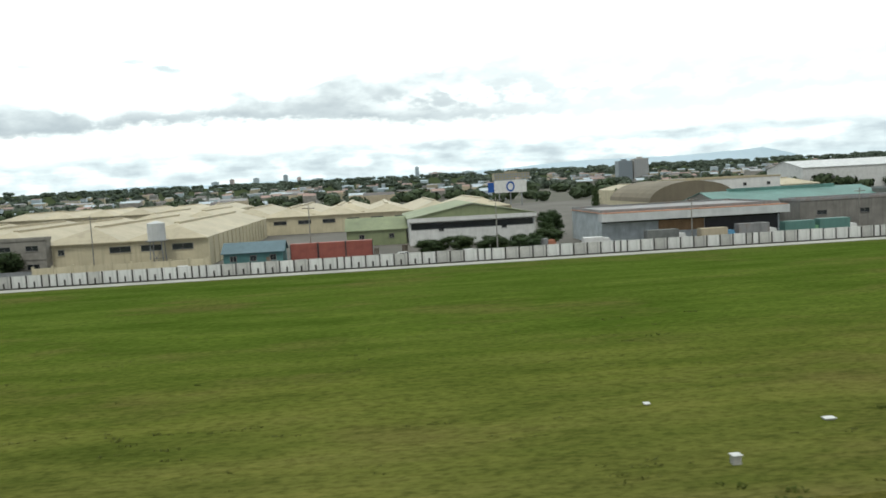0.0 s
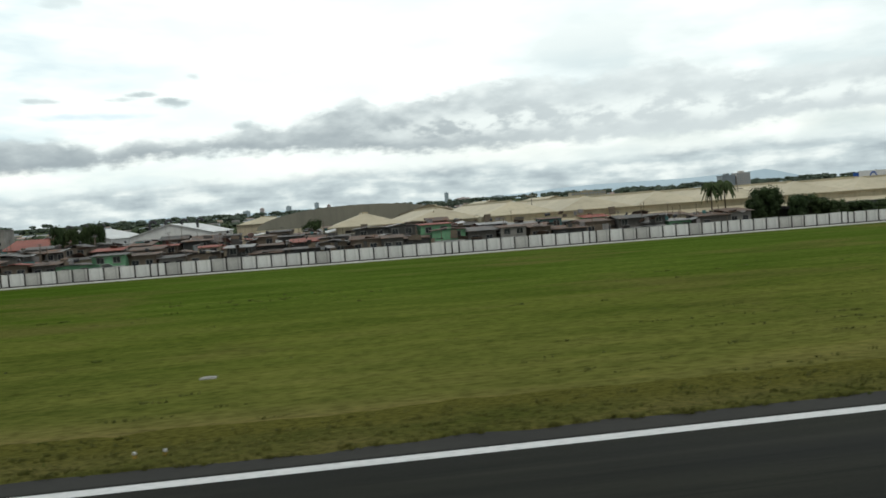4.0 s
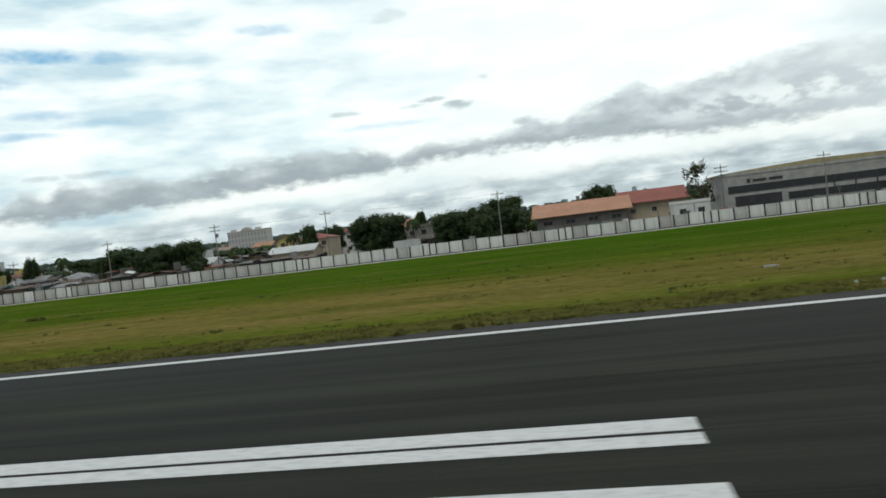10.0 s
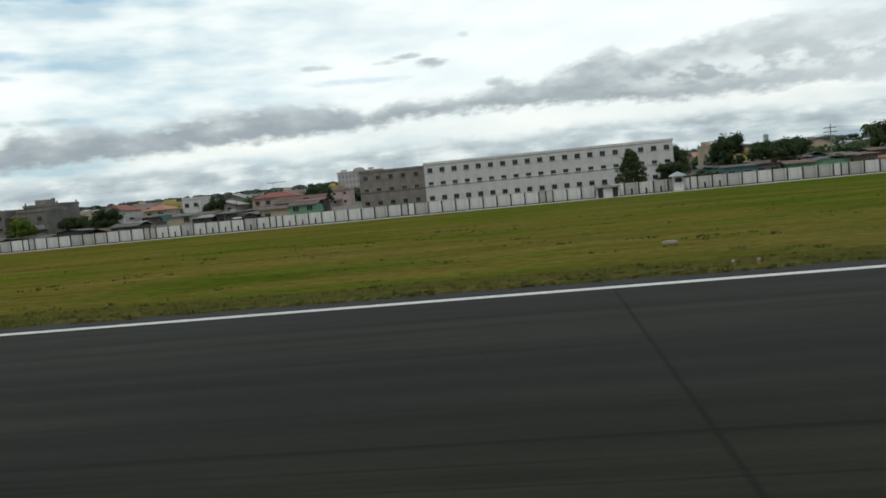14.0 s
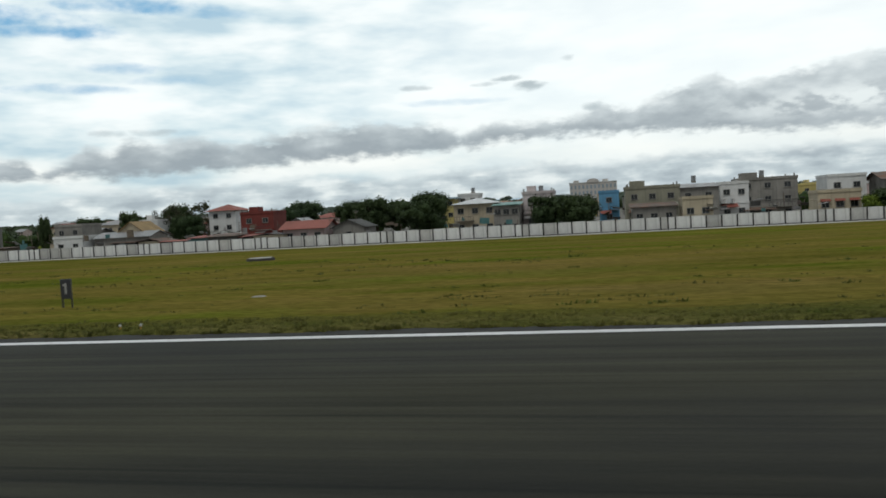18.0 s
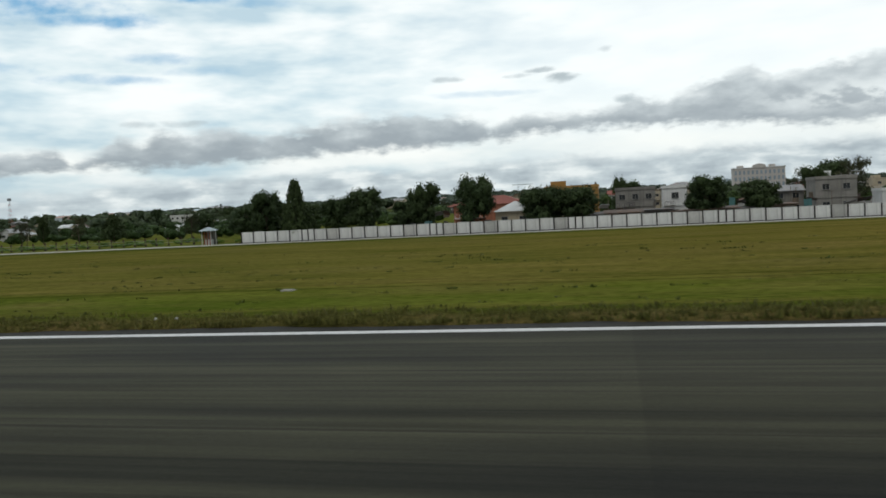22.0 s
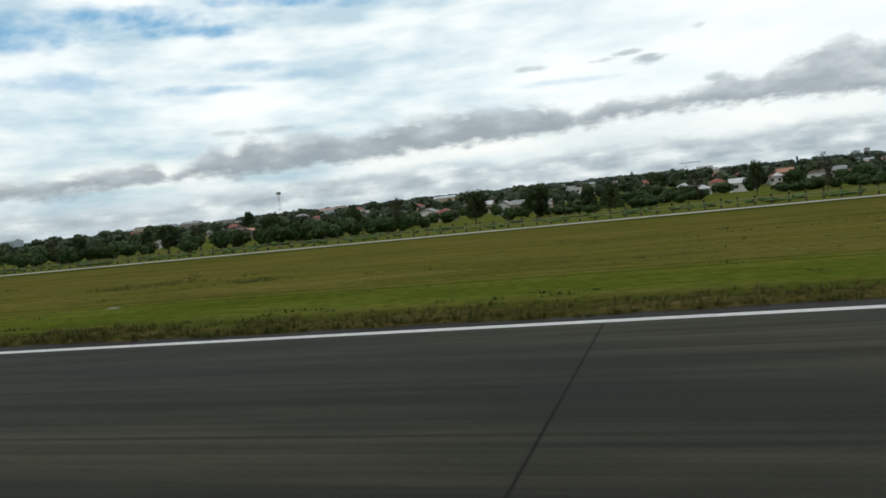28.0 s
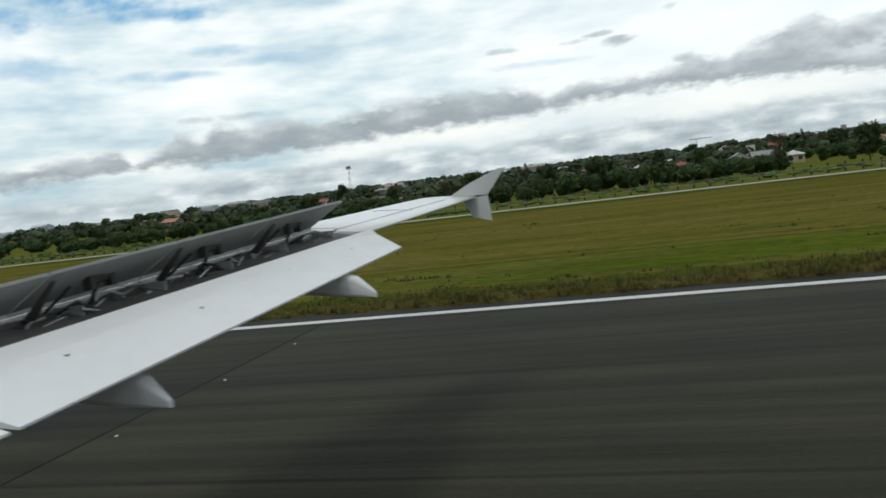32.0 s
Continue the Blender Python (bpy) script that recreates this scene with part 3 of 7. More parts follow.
GREYWALL = plain("raw_cement_wall", (0.32, 0.305, 0.275), 0.9, 0.3, 0.8, 0.5, vary=0.35)
DARKWALL = plain("blackened_block_and_bay_shade", (0.085, 0.085, 0.08), 0.9, 0.35, 0.8, 0.5)
OLIVE = plain("olive_grey_wall", (0.3, 0.29, 0.22), 0.9, 0.2, 0.8, 0.45)
PINK = plain("pink_plaster", (0.55, 0.43, 0.4), 0.85, 0.15, 0.8, 0.35)
SAND = plain("sand_plaster", (0.5, 0.43, 0.31), 0.85, 0.15, 0.8, 0.35)
YELLOW = plain("yellow_plaster", (0.55, 0.46, 0.17), 0.85, 0.15, 0.8, 0.35)
ORANGE = plain("orange_plaster", (0.42, 0.24, 0.07), 0.85, 0.2, 0.8, 0.35)
SALMON = plain("salmon_plaster", (0.42, 0.17, 0.1), 0.85, 0.2, 0.8, 0.35)
REDWALL = plain("dark_red_wall", (0.2, 0.045, 0.035), 0.85, 0.25, 0.8, 0.35)
BLUE = plain("light_blue_plaster", (0.13, 0.32, 0.5), 0.8, 0.15, 0.8, 0.3)
TEAL = plain("teal_painted_boards", (0.1, 0.23, 0.23), 0.8, 0.25)
MINT = plain("mint_green_boards", (0.2, 0.42, 0.24), 0.8, 0.25)
TEALROOF = plain("teal_sheet_roof", (0.12, 0.25, 0.22), 0.55, 0.2, 0.4)
GREENROOF = plain("faded_green_sheet", (0.27, 0.31, 0.17), 0.6, 0.25, 0.4)
BLUEROOF = plain("slate_blue_roof", (0.12, 0.19, 0.22), 0.55, 0.2, 0.4)
REDROOF = plain("brick_red_roof", (0.28, 0.085, 0.06), 0.7, 0.2, 0.5)
TANROOF = plain("terracotta_tan_roof", (0.45, 0.23, 0.14), 0.7, 0.15, 0.5)
RUST = plain("rusty_corrugated_iron", (0.17, 0.125, 0.1), 0.8, 0.35, 1.0, 0.4, rust=0.8)
TIN = plain("grey_corrugated_iron", (0.33, 0.33, 0.33), 0.55, 0.3, 1.0, 0.4, metal=0.2, rust=0.35)
BRIGHT = plain("bright_new_tin", (0.62, 0.63, 0.63), 0.5, 0.15, 1.0, 0.2)
MAROON = plain("maroon_steel_frame", (0.13, 0.03, 0.025), 0.6, 0.2)
BROWNROOF = plain("taupe_membrane_roof", (0.2, 0.17, 0.12), 0.8, 0.2, 0.2, 0.3)


def mesh_of(name, bm, material):
    me = bpy.data.meshes.new(name)
    bm.to_mesh(me)
    bm.free()
    me.materials.append(material)
    return me


def window_meshes(w, h):
    f = bmesh.new()
    t = 0.09
    box(f, -w / 2 - t, w / 2 + t, -0.08, 0.02, h / 2, h / 2 + t)
    box(f, -w / 2 - t - 0.06, w / 2 + t + 0.06, -0.16, 0.02, -h / 2 - t, -h / 2)
    box(f, -w / 2 - t, -w / 2, -0.08, 0.02, -h / 2, h / 2)
    box(f, w / 2, w / 2 + t, -0.08, 0.02, -h / 2, h / 2)
    box(f, -0.03, 0.03, -0.06, 0.0, -h / 2, h / 2)
    p = bmesh.new()
    box(p, -w / 2, w / 2, -0.03, 0.01, -h / 2, h / 2)
    return mesh_of("window", f, FRAME), mesh_of("pane", p, GLASS)


WIN = {"std": window_meshes(1.3, 1.15), "wide": window_meshes(2.6, 1.1), "tall": window_meshes(1.1, 1.7), "slot": window_meshes(4.6, 1.25)}


def add_window(parent, x, y, z, kind="std"):
    fm, pn = WIN[kind]
    w = share("window", fm, parent, pose(x, y, z))
    share("pane", pn, w, pose(0, 0, 0))


def awning(parent, x, y, z, w, material):
    part("awning", prisms(([(-0.8, 0.0), (-0.8, 0.06), (0, 0.5), (0, 0.42)], x - w / 2, x + w / 2), axis="x"), material, parent).location = (0, y, z)


def roof_mesh(kind, w, d, h, rise, over=0.5, th=0.14):
    a = w / 2 + over
    if kind == "flat":
        bm = boxes((-w / 2 - 0.15, w / 2 + 0.15, -0.15, d + 0.15, h, h + 0.18))
        for b in ((-w / 2 - 0.12, w / 2 + 0.12, -0.12, 0.06, h + 0.18, h + 0.62), (-w / 2 - 0.12, w / 2 + 0.12, d - 0.06, d + 0.12, h + 0.18, h + 0.62),
                  (-w / 2 - 0.12, -w / 2 + 0.06, 0.06, d - 0.06, h + 0.18, h + 0.62), (w / 2 - 0.06, w / 2 + 0.12, 0.06, d - 0.06, h + 0.18, h + 0.62)):
            box(bm, *b)
        return bm
    if kind == "gable":
        k = rise * over / (w / 2)
        return prisms(([(-a, h - k), (0, h + rise), (0, h + rise + th), (-a, h - k + th)], -over, d + over),
                      ([(a, h - k), (a, h - k + th), (0, h + rise + th), (0, h + rise)], -over, d + over))
    if kind == "ridge":
        b, k = d / 2, rise * over / (d / 2)
        return prisms(([(-over, h - k), (b, h + rise), (b, h + rise + th), (-over, h - k + th)], -a, a),
                      ([(d + over, h - k), (d + over, h - k + th), (b, h + rise + th), (b, h + rise)], -a, a), axis="x")
    if kind == "shed":
        return prisms(([(-over, h), (-over, h + th), (d + over, h + rise + th), (d + over, h + rise)], -a, a), axis="x")
    bm = bmesh.new()  # hip
    lo = [bm.verts.new(p) for p in ((-a, -over, h), (a, -over, h), (a, d + over, h), (-a, d + over, h))]
    if w >= d:
        s = max(0.2, w / 2 - d / 2)
        top = [bm.verts.new((-s, d / 2, h + rise)), bm.verts.new((s, d / 2, h + rise))]
        fs = ((lo[0], lo[1], top[1], top[0]), (lo[1], lo[2], top[1]), (lo[2], lo[3], top[0], top[1]), (lo[3], lo[0], top[0]))
    else:
        s = d / 2 - w / 2
        top = [bm.verts.new((0, d / 2 - s, h + rise)), bm.verts.new((0, d / 2 + s, h + rise))]
        fs = ((lo[0], lo[1], top[0]), (lo[1], lo[2], top[1], top[0]), (lo[2], lo[3], top[1]), (lo[3], lo[0], top[0], top[1]))
    for f in fs:
        bm.faces.new(f)
    bm.faces.new(list(reversed(lo)))
    return bm


def house(x0, x1, y, h, walls, kind="flat", roof=None, floors=2, cols=2, depth=9.0, rise=1.6, label="", category="house", name="house",
          win="std", awn=None, over=0.5, door=True, group="houses behind the wall", z=WALL_Z):
    """A house whose front, at y, looks to the runway; h is the height of its highest edge."""
    w = x1 - x0
    hw = h if kind == "flat" else h - rise
    t = thing(name, pose((x0 + x1) / 2, y, z), label, category, group)
    bm = boxes((-w / 2, w / 2, 0, depth, -0.3, hw))
    if kind == "gable":
        prism(bm, [(-w / 2, hw), (w / 2, hw), (0, hw + rise)], 0, depth)
    elif kind == "ridge":
        prism(bm, [(0, hw), (depth, hw), (depth / 2, hw + rise)], -w / 2, w / 2, "x")
    part("wall", bm, walls, t)
    part("roof", roof_mesh(kind, w, depth, hw, rise, over), roof or walls, t)
    if floors > 1 and kind == "flat":
        part("floor_band", boxes((-w / 2 - 0.12, w / 2 + 0.12, -0.14, 0.0, hw * 0.5 - 0.12, hw * 0.5 + 0.06)), walls, t)
    fh = hw / floors
    for i in range(floors):
        for j in range(cols):
            x = -w / 2 + w * (j + 0.5) / cols
            add_window(t, x, 0, fh * (i + 0.58), win)
            if awn is not None:
                awning(t, x, -0.02, fh * (i + 0.58) + 0.6, 1.9, awn)
    rng = random.Random(int(x0 * 7 + y))
    if name == "house" and floors > 1 and depth < 13:
        bx, bw_ = rng.choice((-0.25, 0.22)) * w, w * 0.22
        if rng.random() < 0.6:
            bal = part("balcony", boxes((bx - bw_, bx + bw_, -1.2, 0.0, fh - 0.15, fh)), GREYWALL, t)
            part("railing", boxes((bx - bw_, bx + bw_, -1.2, -1.12, fh + 0.85, fh + 0.92), *[(bx - bw_ + 2 * bw_ * k / 7 - 0.04, bx - bw_ + 2 * bw_ * k / 7 + 0.04, -1.19, -1.13, fh, fh + 0.86) for k in range(8)]), rng.choice((DARKF, WHITE)), bal)
        if rng.random() < 0.5:
            part("lean_to_roof", prisms(([(-2.6, fh * 0.78), (-2.6, fh * 0.78 + 0.07), (0, fh * 0.98), (0, fh * 0.98 - 0.07)], -w * 0.45, w * 0.1), axis="x"), rng.choice((RUST, TIN, REDROOF)), t)
        if kind == "flat" and rng.random() < 0.5:
            part("stair_head", boxes((-w * 0.4, -w * 0.12, depth * 0.4, depth * 0.8, hw + 0.18, hw + 1.9)), walls, t)
            part("column_stub", boxes(*[(sx * w * 0.45 - 0.14, sx * w * 0.45 + 0.14, sy, sy + 0.28, hw + 0.62, hw + 1.2) for sx in (-1, 1) for sy in (0.1, depth - 0.4)]), GREYWALL, t)
    if door:
        part("door", boxes((w * 0.22, w * 0.22 + 0.95, -0.06, 0.0, 0.0, 2.05)), WOOD, t)
    return t


def roof_tank(parent_xyz, label="round steel water tank on a roof"):
    x, y, z = parent_xyz
    t = thing("water_tank", pose(x, y, z), label, "water tank")
    part("drum", tubes(((0, 0, 0.5), (0, 0, 1.7), 0.55), n=12), STEEL, t)
    part("stand", boxes((-0.5, 0.5, -0.5, 0.5, 0.0, 0.5)), GREYWALL, t)


# ---- factory estate ----
G = 18.75


def factory_block(x1, n, y, depth, eave, rise, label, strips=(), wall=CREAM, roof=CREAMROOF, vents=True, name="factory"):
    w = G * n
    t = thing(name, pose(x1 - w / 2, y, WALL_Z), label, "factory", "factory halls")
    bm = boxes((-w / 2, w / 2, 0, depth, -0.3, eave))
    part("wall", bm, wall, t)
    for k in range(n):
        a = -w / 2 + G * k
        m = a + G / 2
        rb = bmesh.new()
        v = [rb.verts.new(q) for q in ((a, -0.7, eave), (a + G, -0.7, eave), (a + G, depth + 0.7, eave), (a, depth + 0.7, eave),
                                       (a, -0.7, eave + 0.22), (a + G, -0.7, eave + 0.22), (a + G, depth + 0.7, eave + 0.22), (a, depth + 0.7, eave + 0.22), (m, 8.5, eave + rise), (m, depth - 8.5, eave + rise))]
        for q in ((3, 2, 1, 0), (0, 1, 5, 4), (1, 2, 6, 5), (2, 3, 7, 6), (3, 0, 4, 7), (4, 5, 8), (5, 6, 9, 8), (6, 7, 9), (7, 4, 8, 9)):
            rb.faces.new([v[i] for i in q])
        part("roof", rb, roof, t)
        if vents:
            part("ridge_vent", boxes((m - 0.7, m + 0.7, 11, depth - 11, eave + rise - 0.25, eave + rise + 0.3)), roof, t)
    for x, z, kind in strips:
        add_window(t, x, 0, z, kind)
    for i in range(int(depth / 6)):
        part("pilaster", boxes((w / 2, w / 2 + 0.25, 6 * i, 6 * i + 0.4, -0.2, eave)), wall, t)
    part("gutter", boxes((-w / 2, w / 2, -0.25, 0.0, eave - 0.35, eave - 0.1)), wall, t)
    return t


factory_block(-28.7, 10, 182, 100, 6.6, 3.4, "cream factory hall with ten low gables and stained sheet roofs",
                  [(x, 5.0, "slot") for x in (42, 48.5, 74, 81, 88)] + [(55, 5.0, "wide"), (61, 5.0, "std")])
factory_block(62, 5, 290, 90, 6.4, 3.2, "cream factory hall with low gables and a row of dark windows", [(-40 + 9 * i, 4.4, "slot") for i in range(9)])
factory_block(10, 5, 296, 80, 6.8, 3.4, "cream factory hall behind the yard", [(-30 + 9 * i, 4.6, "slot") for i in range(7)])
factory_block(-215, 2, 188, 90, 6.4, 3.2, "cream factory hall with a weathered roof", [(-6, 4.4, "slot"), (6, 4.4, "slot")])
factory_block(210, 4, 330, 90, 7.4, 3.0, "long cream hall with pale sheet roofs", [(-18 + 9 * i, 5.0, "slot") for i in range(5)])
factory_block(-60, 6, 392, 70, 8.0, 3.2, "pale hall at the back of the estate")
factory_block(-200, 5, 330, 80, 8.5, 3.0, "pale factory hall with hip gables", wall=SAND)


def canopy(x0, x1, y0, y1, h, roof, label):
    t = thing("loading_canopy", pose((x0 + x1) / 2, y0, WALL_Z), label, "canopy")
    w = x1 - x0
    part("roof", prisms(([(-0.3, h - 0.6), (-0.3, h - 0.4), (y1 - y0, h + 0.5), (y1 - y0, h + 0.3)], -w / 2, w / 2), axis="x"), roof, t)
    part("fascia", boxes((-w / 2, w / 2, -0.45, -0.32, h - 1.0, h - 0.35)), DARKF, t)
    for i in range(int(w / 6) + 1):
        part("column", boxes((-w / 2 + 6 * i, -w / 2 + 6 * i + 0.25, 0, 0.25, -0.2, h - 0.5)), WHITE, t)
    part("back_wall", boxes((-w / 2, w / 2, y1 - y0 - 0.9, y1 - y0 - 0.6, -0.2, h)), DARKWALL, t)


canopy(-214, -94, 176, 181.6, 4.6, CREAMROOF, "long cream lean-to loading canopy on white posts")
office = house(-93, -63.5, 179, 8.3, plain("taupe_cladding", (0.32, 0.3, 0.265), 0.8), "flat", None, 2, 5, 3.0, label="taupe clad factory office with ribbon windows", category="office", name="office_block", win="wide", group="factory halls")
bw = thing("yard_wall", pose(-44, 168, WALL_Z), "low cream plastered yard wall with capped piers", "wall")
part("wall", boxes((-18, 18, 0, 0.2, -0.2, 2.9)), CREAM, bw)
for i in range(10):
    part("pier", boxes((-18 + 4 * i - 0.2, -18 + 4 * i + 0.2, -0.1, 0.3, -0.2, 3.3)), CREAM, bw)
part("gate", boxes((-27, -18.3, 0.05, 0.15, -0.2, 2.4)), STEEL, bw)

tank = thing("water_tower", pose(-39, 178, WALL_Z), "pale steel water drum on four braced legs", "water tank")
part("drum", tubes(((0, 0, 6.9), (0, 0, 10.7), 1.95), ((0, 0, 10.7), (0, 0, 11.2), 1.95, 0.4), n=18), BRIGHT, tank)
for sx in (-1.2, 1.2):
    for sy in (-1.2, 1.2):
        part("leg", tubes(((sx * 1.25, sy * 1.25, -0.2), (sx, sy, 6.9), 0.13)), STEEL, tank)
part("brace", tubes(((-1.5, -1.5, 0.5), (1.2, -1.2, 5), 0.06), ((1.5, -1.5, 0.5), (-1.2, -1.2, 5), 0.06), ((-1.5, 1.5, 2.7), (1.5, 1.5, 2.7), 0.06)), STEEL, tank)
part("platform", boxes((-2.0, 2.0, -2.0, 2.0, 6.7, 6.9)), STEEL, tank)

house(-24, -11, 174, 5.2, TEAL, "ridge", BLUEROOF, 1, 3, 8, 1.9, "teal guard shed with a slate-blue roof", "shed", "shed")
# ribbed red boxes stand in for sheds with low red sheet roofs
for i, (x, zz) in enumerate(((-6.5, 0), (-0.2, 0), (6.0, 0))):
    c = thing("red_shed_box", pose(x, 176.5, WALL_Z + zz), "faded red ribbed box in place of a red-roofed shed", "container", "red containers")
    part("body", boxes((-3.05, 3.05, 0, 2.44, 0.1, 4.3)), plain("faded_red_shed_sheet", (0.36, 0.11, 0.085), 0.6, 0.25, rust=0.2), c)
    part("rib", boxes(*[(-3 + 0.42 * j, -2.85 + 0.42 * j, -0.05, 0, 0.2, 4.2) for j in range(15)]), plain("faded_red_shed_sheet", (0.36, 0.11, 0.085)), c)
    part("corner_post", boxes((-3.1, -2.95, -0.06, 0, 0.0, 4.4), (2.95, 3.1, -0.06, 0, 0.0, 4.4)), DARKF, c)
house(2, 18.5, 214, 7.4, GREENROOF, "ridge", GREENROOF, 1, 2, 16, 3.0, "faded green sheet-metal store", "warehouse", "warehouse", door=False)
gg = house(19, 53, 205, 10.6, WHITE, "gable", GREENROOF, 1, 2, 40, 3.4, "white warehouse with a green gable and a dark window band", "warehouse", "warehouse", door=False)
part("gable_panel", prisms(([(-17, 7.3), (17, 7.3), (0, 10.4)], -0.12, 0.02)), GREENROOF, gg)
part("window_band", boxes((-16.5, 16.5, -0.1, 0.02, 4.2, 5.9)), GLASS, gg)
part("fascia", boxes((-17.4, 17.4, -0.8, 0.0, 6.2, 7.2)), WHITE, gg)
depot = house(62, 105, 174, 7.6, plain("pale_blue_cladding", (0.5, 0.55, 0.57), 0.6), "flat", TIN, 1, 0, 26, label="pale truck depot with a deep roof fascia and shade-painted bays", category="depot", name="truck_depot", door=False)
part("fascia", boxes((-22.3, 22.3, -3.2, 0.0, 5.6, 7.4)), BRIGHT, depot)
part("roof_sheet", boxes((-22, 22, -3, 25.5, 7.4, 7.6)), TANROOF, depot)
part("tan_panel", boxes((-8, 3, -0.12, 0.0, 2.6, 5.2)), plain("tan_panel", (0.35, 0.22, 0.12), 0.7), depot)
# dark sheet on the wall stands in for the shade inside the bay
part("loading_bay", boxes((3.2, 21, -0.1, 0.02, 0.0, 5.4)), DARKF, depot)
part("dark_band", boxes((-21.5, 21.5, -0.16, -0.02, 5.1, 5.6)), GLASS, depot)
th = house(104, 152, 198, 9.6, GREYWALL, "ridge", TEALROOF, 1, 3, 34, 3.6, "grey hall with a teal sheet roof", "warehouse", "warehouse", win="wide", door=False)
part("ridge_vent", boxes((-16, 16, 16.2, 17.8, 9.6, 10.4)), TEALROOF, th)
house(116, 150, 184, 7.2, GREYWALL, "flat", TIN, 1, 3, 10, label="plain grey rendered depot wing", category="depot", name="depot_wing", win="wide", door=False)
house(150, 200, 186, 8.6, GREYWALL, "flat", TIN, 1, 4, 20, label="grey rendered depot wing with dark openings", category="depot", name="depot_wing", win="wide", door=False)
house(255, 330, 420, 18, WHITE, "ridge", BRIGHT, 1, 0, 40, 4.0, "large white hall far behind the estate", "warehouse", "warehouse", door=False)
house(135, 175, 300, 12, WHITE, "flat", CREAMROOF, 2, 4, 30, label="white office hall beside the arched store", category="office", name="office_block", door=False)


def arch_hall(x0, x1, y, depth, h, material, label, wall=CREAM):
    w, n = x1 - x0, 14
    t = thing("arched_hall", pose((x0 + x1) / 2, y, WALL_Z), label, "hall")
    base = h * 0.45
    pts = [(-w / 2 * math.cos(math.pi * i / n), base + (h - base) * math.sin(math.pi * i / n)) for i in range(n + 1)]
    part("roof", prisms((pts, 0, depth)), material, t)
    part("wall", boxes((-w / 2 + 0.05, w / 2 - 0.05, 0.05, depth - 0.05, -0.3, base - 0.02)), wall, t)
    part("door", boxes((-w * 0.12, w * 0.12, -0.04, 0.06, 0.0, base * 0.8)), DARKF, t)


arch_hall(106, 138, 262, 45, 12.6, BROWNROOF, "taupe barrel-vaulted storage hall")
arch_hall(-282, -205, 296, 60, 13.4, plain("grey_green_vault", (0.25, 0.24, 0.19), 0.7, 0.15, 0.2), "wide grey-green vaulted hall behind the shacks")
bb = thing("billboard", pose(95, 470, WALL_Z), "white roadside billboard with a blue oval emblem", "billboard")
part("board", boxes((-10, 10, 0, 0.5, 8, 15.5)), WHITE, bb)
ring = bmesh.new()
loops = [[ring.verts.new((k * math.cos(6.2832 * i / 20), yy, 11.7 + k * 1.25 * math.sin(6.2832 * i / 20))) for i in range(20)] for k, yy in ((2.6, -0.1), (1.7, -0.1), (1.7, 0.0), (2.6, 0.0))]
for la, lb in zip(loops, loops[1:] + loops[:1]):
    for i in range(20):
        ring.faces.new((la[i], la[(i + 1) % 20], lb[(i + 1) % 20], lb[i]))
part("emblem", ring, plain("emblem_blue", (0.02, 0.1, 0.4), 0.5), bb, "blue oval ring")
part("side_panel", boxes((-14, -10.2, 0, 0.5, 8.5, 14.5)), plain("emblem_blue", (0.02, 0.1, 0.4), 0.5), bb)
for x in (-7, 0, 7):
    part("post", boxes((x - 0.3, x + 0.3, 0.5, 1.1, -0.2, 15)), STEEL, bb)


def truck(x, y, cab, body, label, length=7.5, h=3.4, heading=0):
    t = thing("truck", pose(x, y, WALL_Z, 0, 0, heading), label, "truck", "parked trucks")
    part("cargo_box", boxes((-length / 2, length / 2 - 1.9, -1.2, 1.2, 0.9, h)), body, t)
    c = part("cab", prisms(([(length / 2 - 1.8, 0.6), (length / 2, 0.6), (length / 2, 1.6), (length / 2 - 0.35, 2.6), (length / 2 - 1.8, 2.6)], -1.1, 1.1)), cab, t)
    part("windscreen", prisms(([(length / 2 + 0.02, 1.65), (length / 2 + 0.04, 1.65), (length / 2 - 0.3, 2.5), (length / 2 - 0.32, 2.5)], -1.0, 1.0)), GLASS, c)
    part("chassis", boxes((-length / 2, length / 2 - 0.1, -0.6, 0.6, 0.55, 0.88)), DARKF, t)
    for wx in (-length / 2 + 1.2, -length / 2 + 2.4, length / 2 - 1.0):
        for wy in (-1.0, 1.0):
            part("wheel", tubes(((wx, wy - 0.15, 0.5), (wx, wy + 0.15, 0.5), 0.5), n=14), DARKF, t)


truck(74, 166, WHITE, plain("tarpaulin_grey", (0.2, 0.21, 0.2), 0.9), "parked box truck with a grey tarpaulin body", 9, 3.6)
truck(86, 166.5, BLUE, SAND, "parked truck with a blue cab", 8, 3.3)
truck(95, 166, WHITE, TIN, "parked white box truck", 9, 3.9)
truck(106, 166.5, MINT, TEALROOF, "parked truck with a mint cab and dark green body", 9, 3.8)
truck(114, 166, WHITE, TEALROOF, "parked truck with a dark green body", 9, 4.0)
truck(58, 165, WHITE, WHITE, "parked small white box truck", 6, 2.9)
truck(-663.5, 161, WHITE, BRIGHT, "white tanker truck parked behind the wall", 7.5, 3.9)
truck(-200, 165, WHITE, WHITE, "white delivery van parked beside shacks", 5, 2.7)
truck(46, 168, SALMON, TIN, "parked lorry with a grey load", 7, 3.0)

